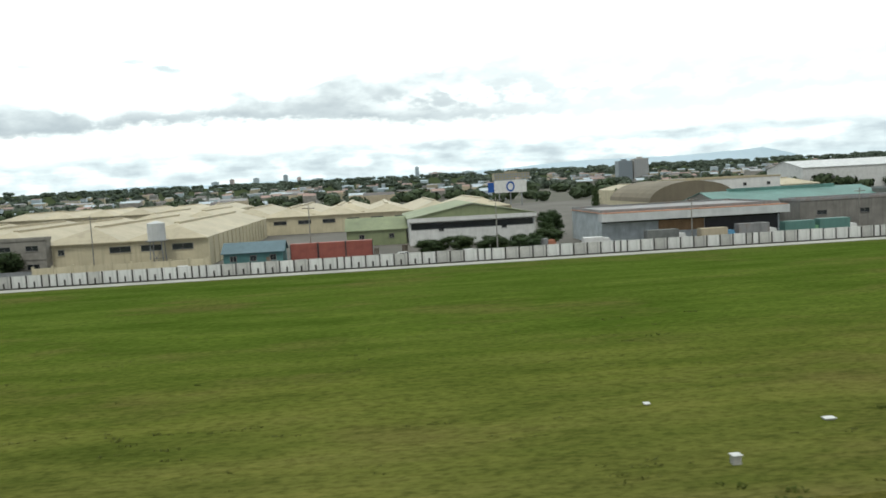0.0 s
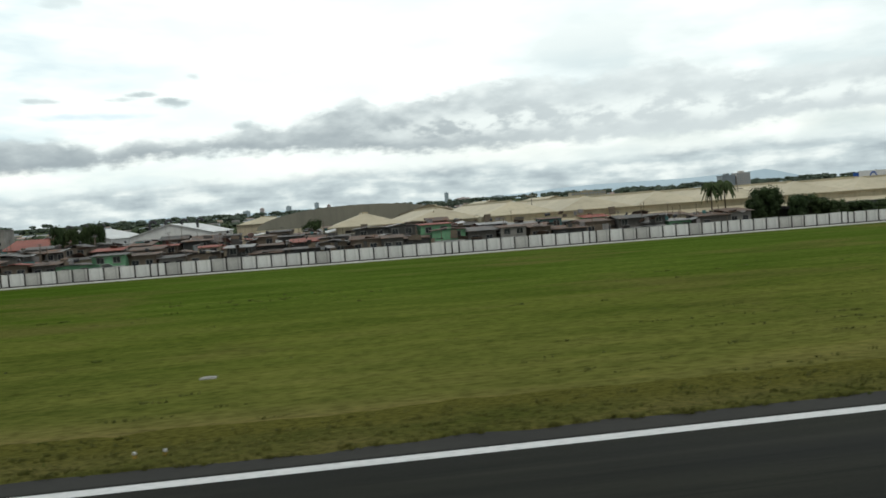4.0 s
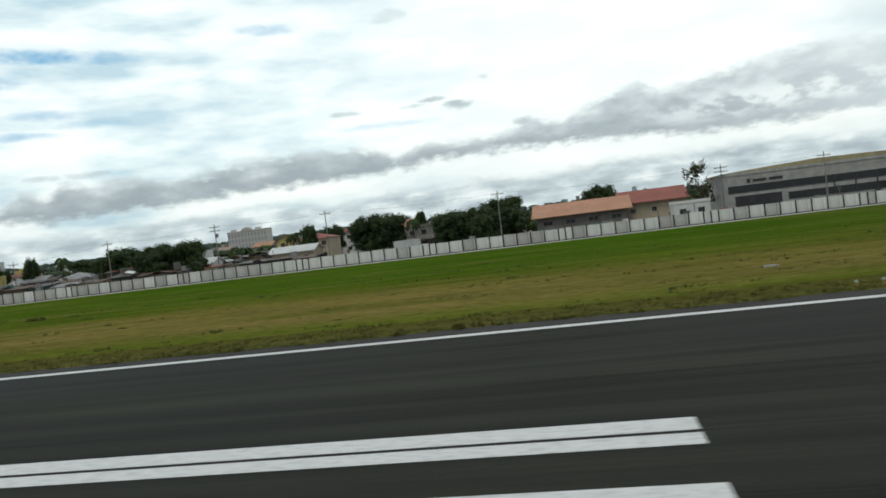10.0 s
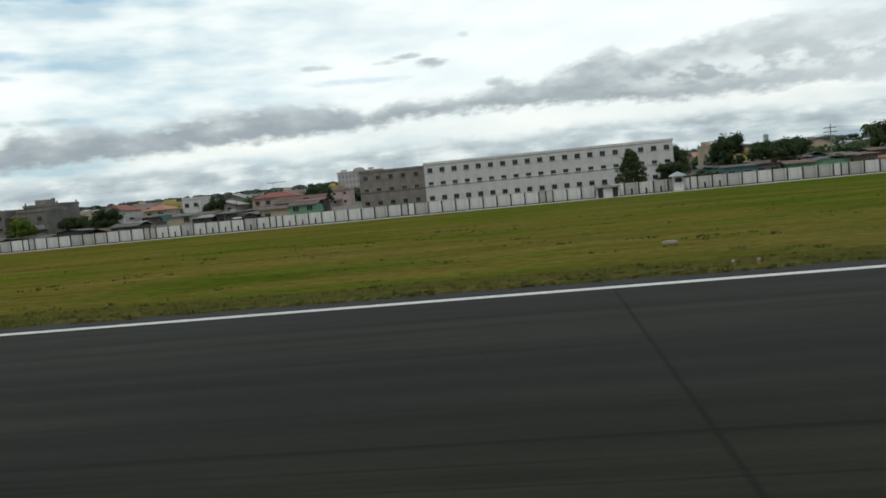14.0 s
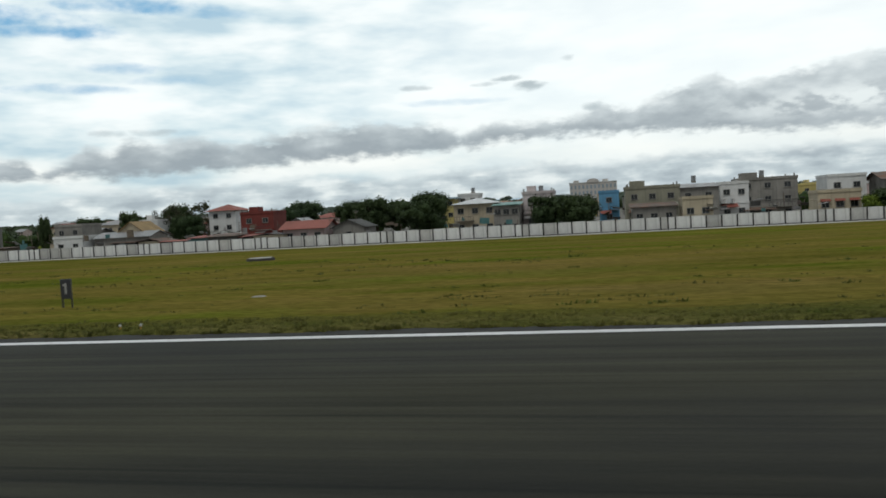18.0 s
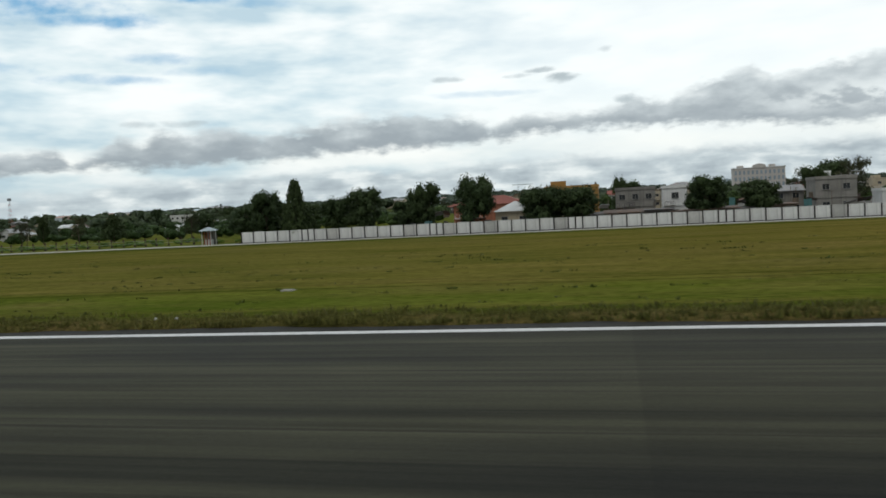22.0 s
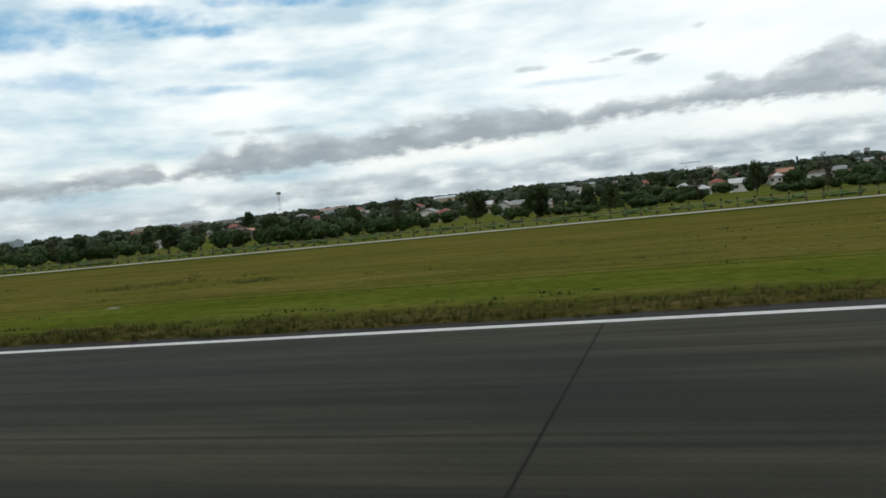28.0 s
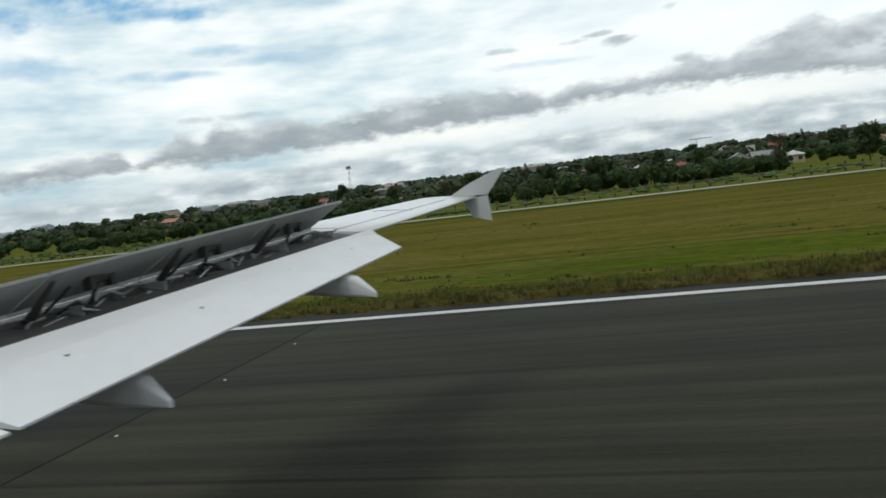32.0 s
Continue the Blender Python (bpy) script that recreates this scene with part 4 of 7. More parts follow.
def parked_car(x, y, paint, label, heading=0, tall=0.0):
    t = thing("car", pose(x, y, WALL_Z + 0.05, 0, 0, heading), label, "car", "parked cars")
    b = bmesh.new()
    prism(b, [(-2.1, 0.35), (2.1, 0.35), (2.15, 0.75), (1.9, 0.95), (-2.0, 1.0), (-2.15, 0.8)], -0.85, 0.85)
    bmesh.ops.recalc_face_normals(b, faces=b.faces)
    part("body", b, paint, t)
    part("cabin", prisms(([(-1.7, 0.98), (1.0, 0.98), (0.45, 1.48 + tall), (-1.45, 1.5 + tall)], -0.74, 0.74)), paint, t)
    part("window_band", prisms(([(-1.5, 1.05), (0.8, 1.05), (0.42, 1.4 + tall), (-1.38, 1.4 + tall)], -0.76, 0.76)), GLASS, t)
    for wx in (-1.3, 1.3):
        for wy in (-0.78, 0.78):
            part("wheel", tubes(((wx, wy - 0.1, 0.33), (wx, wy + 0.1, 0.33), 0.33), n=12), DARKF, t)


SILVER = plain("silver_car_paint", (0.4, 0.41, 0.42), 0.3, 0.08, metal=0.3)
for cx, cy, cp, cl, chd, ct in ((30, 164, WHITE, "white parked van behind the wall", 5, 0.5), (37, 165, SILVER, "silver parked car behind the wall", -4, 0), (44, 163, BLUE, "blue parked car behind the wall", 8, 0), (51, 164.5, WHITE, "white parked car behind the wall", 0, 0),
                                 (63, 162.5, SILVER, "silver parked van beside the trucks", 3, 0.5), (122, 164, WHITE, "white parked car beside the trucks", 90, 0), (128, 165, SALMON, "dull red parked car beside the trucks", 85, 0), (16, 166, WHITE, "white parked van near the red shed boxes", 12, 0.5),
                                 (-112, 168, WHITE, "white car under the loading canopy", 0, 0), (-126, 169, SILVER, "silver car under the loading canopy", 3, 0), (-58, 164, SILVER, "silver car in front of the yard wall", -6, 0), (-30, 164, WHITE, "white van in front of the yard wall", 4, 0.5)):
    parked_car(cx, cy, cp, cl, chd, ct)
for i in range(14):
    rr_ = random.Random(400 + i)
    dx, dy = rr_.uniform(-28, 62), rr_.uniform(178, 198)
    p_ = thing("pallet_stack", pose(dx, dy, WALL_Z + 0.05, 0, 0, rr_.uniform(-20, 20)), "stack of grey timber pallets and crates in the yard", "pallets", "pallet stacks")
    for k in range(rr_.randint(3, 6)):
        part("pallet", boxes((-0.6, 0.6, -0.5, 0.5, 0.32 * k, 0.32 * k + 0.05), (-0.6, 0.6, -0.5, 0.5, 0.32 * k + 0.25, 0.32 * k + 0.3), *[(sx - 0.06, sx + 0.06, -0.5, 0.5, 0.32 * k + 0.05, 0.32 * k + 0.25) for sx in (-0.5, 0, 0.5)]), WOOD, p_)

# ---- city far off ----


def tower(x, y, w, d, h, material, rows, cols, label):
    t = thing("tower_block", pose(x, y, WALL_Z + slope(x, y) - 0.5), label, "tower", "far towers")
    part("wall", boxes((-w / 2, w / 2, 0, d, -1, h)), material, t)
    part("roof", boxes((-w / 2 - 0.4, w / 2 + 0.4, -0.4, d + 0.4, h, h + 1.2), (-w / 6, w / 6, d * 0.3, d * 0.7, h + 1.2, h + 4.5)), material, t)
    panes = [(-w / 2 + w * (j + 0.2) / cols, -w / 2 + w * (j + 0.8) / cols, -0.25, 0.05, h * (i + 0.3) / rows, h * (i + 0.75) / rows) for i in range(rows) for j in range(cols)]
    tagged(part("windows", boxes(*panes), HAZEG, t), "rows of small dark windows", kind="stuff")


PALE = plain("pale_hotel_render", (0.6, 0.56, 0.52), 0.85, 0.08)
# aerial haze is painted into these far wall and glass colours
HAZE = plain("painted_haze_wall", (0.46, 0.52, 0.56), 0.95, 0.08)
HAZEG = plain("painted_haze_glass", (0.3, 0.36, 0.41), 0.6, 0.1, streak=0.0)
tower(493, 1430, 27, 22, 38, plain("grey_wall_with_painted_haze", (0.36, 0.39, 0.41), 0.9, 0.1), 9, 6, "grey high-rise on the skyline")
tower(524, 1430, 28, 22, 41, PALE, 10, 6, "pale high-rise on the skyline")
for i, (x, w, h) in enumerate(((-330, 30, 75), (-250, 26, 95), (-215, 22, 70), (-150, 60, 45), (150, 22, 110), (210, 80, 50), (300, 70, 42), (-460, 40, 60), (-420, 24, 80))):
    tower(x * 1.6, 3700 + 90 * (i % 3), w * 0.8, 25, h * 0.5, (HAZE, HAZE, PINK)[i % 3], 8, 5, "far skyline tower with haze painted into its colour")
tower(360, 1900, 90, 30, 26, SAND, 4, 12, "long pale block on the skyline")


def hotel(x, y, w, h):
    t = thing("hotel", pose(x, y, WALL_Z), "cream hotel with an arched centre gable far behind the houses", "hotel")
    part("wall", boxes((-w / 2, w / 2, 0, 18, -1, h)), PALE, t)
    n = 10
    pts = [(-w * 0.13, h)] + [(-w * 0.13 * math.cos(math.pi * i / n), h + 1.5 + w * 0.06 * math.sin(math.pi * i / n)) for i in range(n + 1)] + [(w * 0.13, h)]
    part("centre_gable", prisms((pts, -0.8, 5)), PALE, t)
    part("cornice", boxes((-w / 2 - 0.6, w / 2 + 0.6, -0.6, 18.6, h, h + 0.9)), WHITE, t)
    for i in range(4):
        for j in range(12):
            part("window", boxes((-w / 2 + w * (j + 0.25) / 12, -w / 2 + w * (j + 0.75) / 12, -0.2, 0.02, h * (0.12 + 0.22 * i), h * (0.26 + 0.22 * i))), HAZEG, t)
    for x2 in (-w * 0.42, w * 0.2):
        part("roof_turret", boxes((x2, x2 + w * 0.12, 2, 8, h + 0.9, h + 3.6)), PALE, t)


hotel(-1085, 980, 58, 34)


# ---- shacks behind the wall ----


SMOKE = plain("sooty_cement_wall", (0.15, 0.14, 0.125), 0.9, 0.35, 0.9, 0.5, vary=0.35)
OLDTIN = plain("dark_old_tin", (0.15, 0.145, 0.14), 0.7, 0.35, 1.0, 0.4, vary=0.4, rust=0.4)


def shack(x, y, w, d, h, walls, roof, seed, floors=1):
    rng = random.Random(seed)
    label = {TEAL: "teal board shack", MINT: "mint green board shack", GREYWALL: "raw cement block shack", SMOKE: "sooty cement shack", WOOD: "grey timber shack", SAND: "sand-coloured shack", DARKWALL: "blackened block shack", PINK: "faded pink shack", WHITE: "whitewashed shack"}[walls] + {RUST: " under a rusty iron roof", TIN: " under a patched tin roof", OLDTIN: " under a dark old tin roof", REDROOF: " under a red sheet roof"}[roof]
    t = thing("shack", pose(x, y, WALL_Z, 0, 0, rng.uniform(-4, 4)), label, "shack", "shacks behind the wall")
    part("wall", boxes((-w / 2, w / 2, 0, d, -0.2, h)), walls, t)
    kind = rng.choice(("shed", "shed", "ridge", "gable"))
    part("roof", roof_mesh(kind, w, d, h, rng.uniform(0.15, 0.7), rng.uniform(0.3, 0.7), 0.07), roof, t)
    for i in range(floors):
        for j in range(2):
            if rng.random() < 0.75:
                add_window(t, -w / 4 + w / 2 * j, 0, h * (i + 0.62) / floors)
    if floors == 2:
        part("lean_to_roof", prisms(([(-1.4, h * 0.46), (-1.4, h * 0.46 + 0.06), (0, h * 0.55), (0, h * 0.55 - 0.06)], -w / 2, w / 2), axis="x"), TIN, t)
    part("door", boxes((w * 0.3 - 0.4, w * 0.3 + 0.4, -0.05, 0, 0, 1.9)), WOOD, t)
    if rng.random() < 0.3:
        part("weight_tyre", tubes(((rng.uniform(-1, 1), d * 0.4, h + 0.9), (0.3, d * 0.4, h + 1.05), 0.35), n=10), DARKF, t)


def shack_row(x0, x1, y, hmin, hmax, seed):
    rng = random.Random(seed)
    x = x0
    while x < x1:
        w = rng.uniform(4.2, 7.5)
        h = rng.uniform(hmin, hmax)
        walls = rng.choice((DARKWALL, SMOKE, WOOD, SMOKE, DARKWALL, TEAL, MINT, WOOD, SAND, GREYWALL, DARKWALL, WOOD))
        roof = rng.choice((RUST, OLDTIN, RUST, OLDTIN, OLDTIN, RUST, TIN, RUST, REDROOF))
        shack(x + w / 2, y + rng.uniform(-1.5, 2.5), w, rng.uniform(4.5, 7), h, walls, roof, rng.random(), 2 if h > 4.2 else 1)
        x += w + rng.uniform(-0.2, 1.2)


shack_row(-372, -158, 163, 2.6, 5.0, 11)
shack_row(-368, -170, 173, 3.6, 6.2, 12)
shack_row(-360, -178, 184, 4.6, 6.8, 13)
shack_row(-352, -205, 198, 5.4, 7.4, 14)
shack_row(-832, -768, 163, 2.6, 3.8, 15)
shack_row(-826, -764, 173, 3.0, 4.6, 16)
shack_row(-764, -690, 166, 2.4, 3.4, 17)
shack_row(-800, -700, 186, 3.4, 4.8, 18)
shack_row(-950, -918, 172, 3.0, 4.6, 19)
shack_row(-962, -920, 182, 3.6, 5.2, 20)


def clutter(name, x0, x1, y0, y1, n, zmin, zmax, label, seed):
    """Loose roofing sheets, boards, poles and aerials piled over and between the shacks."""
    rng = random.Random(seed)
    bm = bmesh.new()
    for _ in range(n):
        x, y, z = rng.uniform(x0, x1), rng.uniform(y0, y1), WALL_Z + rng.uniform(zmin, zmax)
        k, start = rng.random(), len(bm.verts)
        if k < 0.5:  # sheet
            w, d = rng.uniform(0.8, 2.6), rng.uniform(0.8, 2.2)
            box(bm, -w / 2, w / 2, -d / 2, d / 2, -0.02, 0.02, rng.choice((0, 0, 1, 1, 2, 3)))
            m = pose(x, y, z, rng.uniform(-35, 15), rng.uniform(-14, 14), rng.uniform(-25, 25))
        elif k < 0.72:  # standing board
            w, h = rng.uniform(0.6, 2.4), rng.uniform(0.7, 1.9)
            box(bm, -w / 2, w / 2, -0.03, 0.03, 0, h, rng.choice((1, 4, 4, 5, 6, 2)))
            m = pose(x, y, z - 0.9, 0, rng.uniform(-5, 5), rng.uniform(-30, 30))
        elif k < 0.9:  # pole or aerial
            h = rng.uniform(1.2, 3.2)
            box(bm, -0.05, 0.05, -0.05, 0.05, -0.5, h, 4)
            if rng.random() < 0.5:
                box(bm, -0.6, 0.6, -0.03, 0.03, h - 0.1, h - 0.02, 2)
                box(bm, -0.4, 0.4, -0.03, 0.03, h - 0.4, h - 0.32, 2)
            m = pose(x, y, z, 0, rng.uniform(-4, 4), rng.uniform(0, 90))
        else:  # crate or tank
            w = rng.uniform(0.5, 1.2)
            box(bm, -w / 2, w / 2, -w / 2, w / 2, 0, w * rng.uniform(0.8, 1.3), rng.choice((3, 4, 5, 2)))
            m = pose(x, y, z - 0.3, 0, 0, rng.uniform(0, 90))
        bm.verts.ensure_lookup_table()
        bmesh.ops.transform(bm, matrix=m, verts=bm.verts[start:])
    ob = link(name, bm, RUST)
    for mat in (OLDTIN, TIN, BRIGHT, WOOD, TEAL, DARKWALL):
        ob.data.materials.append(mat)
    tagged(ob, label, "clutter", kind="stuff")


clutter("roof_clutter", -372, -160, 160, 176, 330, 2.2, 4.6, "loose rusty sheets, boards and poles over the shacks", 3)
clutter("roof_clutter", -366, -175, 176, 202, 260, 4.0, 6.6, "loose rusty sheets, boards and poles over the shacks", 4)
clutter("roof_clutter", -832, -690, 160, 192, 240, 2.0, 4.6, "rusty sheets, boards and poles over the low shacks", 5)
clutter("roof_clutter", -1300, -915, 160, 196, 330, 2.0, 5.0, "sheets, boards, aerials and poles behind the wall", 6)
clutter("yard_clutter", -660, -560, 160, 178, 60, 1.0, 2.6, "crates, boards and poles behind the wall", 7)
clutter("yard_clutter", -445, -376, 160, 184, 110, 1.0, 3.4, "crates, sheets and poles in a work yard", 8)

# ---- halls with goosenecks, grey walls, cladding ----
house(-352, -334, 250, 8.6, REDWALL, "ridge", REDROOF, 1, 2, 24, 2.8, "dark red hall with a red roof", "hall", "hall", door=False)
for xc in (-337, -305):
    hh = house(xc - 13, xc + 13, 262, 10.6, WHITE, "gable", BRIGHT, 1, 2, 45, 3.4, "white gabled hall with curved roof vents", "hall", "hall", door=False)
    for i in range(4):
        g = bmesh.new()
        for k in range(7):
            a, b = math.pi * k / 7, math.pi * (k + 1) / 7
            tube(g, (1.0 - math.cos(a), 0, 1.6 + math.sin(a)), (1.0 - math.cos(b), 0, 1.6 + math.sin(b)), 0.45, n=8)
        tube(g, (0, 0, -1.2), (0, 0, 1.6), 0.45, n=8)
        part("gooseneck_vent", g, DARKF, hh).location = (-9 + 5.2 * i, 10, 9.4)
for i, x in enumerate((-217, -193, -168)):
    house(x - 11, x + 11, 292, 11.4, SAND, "gable", BROWNROOF if i == 0 else CREAMROOF, 1, 1, 40, 2.8, "tan gabled hall with a weathered roof", "hall", "hall", door=False)
house(-376, -368, 290, 12.2, GREYWALL, "flat", None, 4, 2, 8, label="raw concrete tower block with dark windows", category="building", name="concrete_block", door=False)
store = house(-446, -408, 188, 5.0, CREAM, "ridge", CREAMROOF, 1, 3, 18, 1.8, "low cream store with a wide sheet roof", "warehouse", "warehouse", door=False)
# dark panels on the closed front imitate the shaded inside of open bays
for k in range(5):
    part("open_bay", boxes((-17.5 + 7.1 * k, -11.6 + 7.1 * k, -0.1, 0.02, 0.1, 2.7)), DARKWALL, store)
clad = house(-498, -446, 188, 9.6, plain("dull_cream_block", (0.4, 0.36, 0.24), 0.85, 0.2, 0.6, 0.4), "flat", None, 1, 0, 22, label="cream-yellow plant building under blue-grey corrugated cladding", category="plant building", name="plant_building", door=False)
for k in range(13):
    part("cladding_panel", boxes((-26 + 4 * k + 0.06, -26 + 4 * k + 3.94, -0.3, -0.02, 5.6, 9.9 if k % 5 else 9.5)), plain("blue_grey_cladding", (0.33, 0.38, 0.41), 0.6, 0.15, 0.6, 0.25, vary=0.15), clad)
for x in (-18, -9.5, -1):
    part("louvre", boxes((x - 3, x + 3, -0.12, 0.0, 2.2, 4.9)), plain("blue_green_louvre", (0.06, 0.2, 0.22), 0.6), clad)
part("service_wall", boxes((-26, 26, -14, -13.7, -0.2, 3.4)), SAND, clad)
house(-500, -484, 228, 9.8, CREAM, "flat", CREAMROOF, 2, 2, 20, label="cream flat-roofed hall with red lower wall", category="hall", name="hall", door=False)

for x0, x1, y, nm in ((-546, -525, 193, 1), (-521, -500, 216, 2)):
    w, h = x1 - x0, 10.4
    m = house(x0, x1, y, h, plain("pale_grey_cladding", (0.5, 0.48, 0.47), 0.7), "gable", BRIGHT, 1, 0, 36, 3.2, "pale gabled warehouse with a maroon steel frame", "warehouse", "warehouse", door=False, group="maroon-framed warehouses")
    part("frame", prisms(([(-w / 2 - 0.6, 6.6), (0, h - 0.3), (0, h + 0.35), (-w / 2 - 0.6, 7.3)], -0.75, -0.45), ([(w / 2 + 0.6, 6.6), (w / 2 + 0.6, 7.3), (0, h + 0.35), (0, h - 0.3)], -0.75, -0.45)), MAROON, m)
    for z in (6.7, 4.0):
        part("beam", boxes((-w / 2, w / 2, -0.35, -0.02, z - 0.25, z + 0.25)), MAROON, m)
    for j in range(5):
        x = -w / 2 + w * j / 4
        part("mullion", boxes((x - 0.18, x + 0.18, -0.4, -0.02, 1.5, 7.0 + (3.0 - abs(j - 2) * 1.5) - 0.6)), MAROON, m)
    part("canopy", prisms(([(-2.4, 3.0), (-2.4, 3.15), (-0.4, 3.6), (-0.4, 3.45)], -w / 2, w / 2), axis="x"), WHITE, m)
canopy(-520, -500, 186, 198, 6.3, BRIGHT, "white sheet canopy beside the warehouse")
house(-508, -496, 168, 3.8, plain("brick_red_annex", (0.25, 0.08, 0.05), 0.9), "flat", None, 1, 1, 8, label="brick-red annex behind the wall", category="annex", name="annex", door=False)

mod = house(-592, -549, 190, 9.4, plain("light_grey_panels", (0.44, 0.43, 0.41), 0.6), "flat", None, 1, 0, 30, label="light grey office hall with dark window bands", category="office", name="office_hall", door=False)
part("upper_band", boxes((-21.4, 21.4, -0.12, 0.02, 5.2, 6.9)), GLASS, mod)
part("lower_band", boxes((-8, 21.4, -0.12, 0.02, 2.4, 4.1)), GLASS, mod)
part("entrance", boxes((-20, -9.5, -0.14, 0.02, 0.2, 4.4)), DARKF, mod)
for j in range(5):
    part("mullion", boxes((2 + 4.6 * j, 2.3 + 4.6 * j, -0.2, -0.02, 2.4, 6.8)), DARKF, mod)
part("lettering_bars", boxes((-17, -16.2, -0.16, -0.02, 7.4, 8.3), (-15.6, -12.6, -0.16, -0.02, 7.5, 8.1), (-12.0, -9.0, -0.16, -0.02, 7.5, 8.1)), DARKF, mod)
part("roof_planting", prisms(([(-22, 9.9), (-22, 10.2), (0, 11.3), (22, 10.9), (22, 9.9)], 4, 28)), plain("straw_membrane", (0.4, 0.35, 0.2), 0.9, 0.3), mod)
house(-640, -614, 222, 8.6, GREYWALL, "ridge", TANROOF, 1, 4, 22, 3.4, "long bungalow with a tan tile roof", "house", win="wide", over=1.4)
house(-615, -597, 230, 9.6, SAND, "ridge", REDROOF, 1, 3, 20, 3.4, "bungalow with a brick-red roof", "house", over=1.2)
house(-606, -598, 178, 4.4, WHITE, "flat", None, 1, 2, 8, label="small whitewashed shed with a flat roof")

# ---- suburb ----
house(-724, -716, 230, 9.6, YELLOW, "gable", TIN, 2, 2, 9, label="yellow two-storey house with a tin gable")
house(-712, -701, 215, 8.6, SAND, "hip", REDROOF, 2, 3, 10, label="sand-coloured house with a red hip roof")
house(-700, -686, 260, 10.2, SAND, "ridge", TANROOF, 1, 2, 16, 3.0, "pale hall with a shallow tan roof", "hall", "hall")
house(-683, -676, 230, 8.0, SALMON, "hip", REDROOF, 2, 2, 8, label="red plastered house with a hip roof")
house(-677, -664, 200, 6.6, GREYWALL, "flat", None, 2, 4, 9, label="grey flat-roofed row house")
house(-732, -721, 250, 9.2, SAND, "hip", REDROOF, 2, 3, 10, label="house with a bright red hip roof")
house(-720, -708, 262, 9.8, WHITE, "hip", REDROOF, 2, 3, 10, label="white house with a red hip roof")
house(-729, -720, 178, 5.2, WHITE, "ridge", BRIGHT, 1, 2, 7, 1.4, "low white house with a new tin roof")
house(-706, -694, 182, 5.6, SAND, "ridge", BRIGHT, 1, 3, 7, 1.4, "low house with a pale tin roof")
house(-778, -768, 176, 5.8, SAND, "ridge", TIN, 1, 2, 8, 1.6, "sand-coloured house with a tin roof")
house(-767, -758, 180, 5.6, WHITE, "hip", TIN, 1, 2, 8, 1.6, "white house with a tin hip roof")
house(-815, -806, 200, 6.8, YELLOW, "flat", None, 2, 3, 8, label="ochre flat-roofed house among shacks")


def long_block(x0, x1, y, h, walls, floors, cols, label, sign=False):
    t = house(x0, x1, y, h, walls, "flat", None, floors, cols, 14, label=label, category="school building", name="long_building", door=False)
    return t


long_block(-893, -824, 215, 11.8, WHITE, 3, 20, "long white three-storey building with small square windows")
long_block(-914, -868, 224, 11.4, plain("taupe_render", (0.27, 0.25, 0.22), 0.9), 3, 12, "taupe three-storey building with regular windows")
house(-1004, -996, 178, 9.4, GREYWALL, "flat", None, 3, 2, 10, label="unfinished grey concrete house of three floors", win="wide")
house(-996, -986, 186, 10.2, GREYWALL, "flat", None, 3, 2, 9, label="raw grey block house with a roof terrace", win="wide")
house(-985, -976, 200, 8.8, WHITE, "gable", REDROOF, 2, 2, 9, label="white house with a red gable")
house(-973, -966, 205, 8.0, SAND, "hip", TANROOF, 2, 2, 8, label="sand house with a tan hip roof")
house(-965, -956, 170, 3.9, WHITE, "ridge", BRIGHT, 1, 2, 7, 0.9, "low shed with a bright white roof", "shed", "shed")
house(-966, -955, 230, 7.4, GREYWALL, "gable", TIN, 2, 2, 9, label="grey house with a tin gable")
house(-952, -938, 235, 8.6, PINK, "hip", REDROOF, 2, 4, 9, label="pink house with a red hip roof")
house(-936, -922, 210, 6.5, GREYWALL, "ridge", RUST, 1, 3, 9, label="grey workshop with a rusty roof")
house(-1058, -1052, 165, 5.8, SAND, "flat", None, 1, 2, 7, label="cream cottage with two barred windows", win="std")
house(-1057, -1048, 185, 9.4, GREYWALL, "shed", TIN, 2, 2, 9, 1.0, "grey house with a sloping tin roof")
house(-1043, -1030, 190, 9.4, GREYWALL, "flat", None, 3, 3, 9, label="unfinished grey concrete house")
house(-1032, -1024, 165.5, 5.6, SAND, "flat", None, 1, 3, 7, label="cream cottage with red window awnings", awn=REDROOF)
house(-1025, -1017, 185, 9.0, WHITE, "flat", None, 2, 2, 9, label="whitewashed house with a grey side")
house(-1015, -993, 180, 9.4, GREYWALL, "ridge", RUST, 2, 6, 10, 1.4, "long grey row house with a rusty red roof", over=1.0)
house(-993, -985, 179, 8.9, GREYWALL, "flat", None, 2, 2, 9, label="grey block house with an outside stair")
house(-974, -968, 232, 8.9, WHITE, "flat", None, 2, 2, 8, label="white house with a flat roof")
house(-1108, -1098, 175, 8.8, SAND, "hip", BRIGHT, 2, 3, 9, 1.3, "sand and grey house with a pale hip roof", over=0.8)
house(-1098, -1092.3, 170, 7.4, GREYWALL, "shed", TEALROOF, 2, 3, 9, 0.7, "grey house with a dark green roof")
house(-1092, -1085, 176, 9.0, plain("pinkish_white_plaster", (0.62, 0.55, 0.54), 0.8), "flat", None, 2, 2, 9, label="pinkish-white house with red-trimmed windows", win="tall")
house(-1084.5, -1079, 178, 7.6, SAND, "gable", RUST, 2, 2, 8, label="sand house with a rusty gable")
house(-1075, -1070, 200, 8.6, BLUE, "flat", None, 2, 1, 8, label="light blue plastered house")
house(-1069, -1057, 180, 8.8, OLIVE, "flat", None, 2, 3, 9, label="olive-grey block house with few windows")
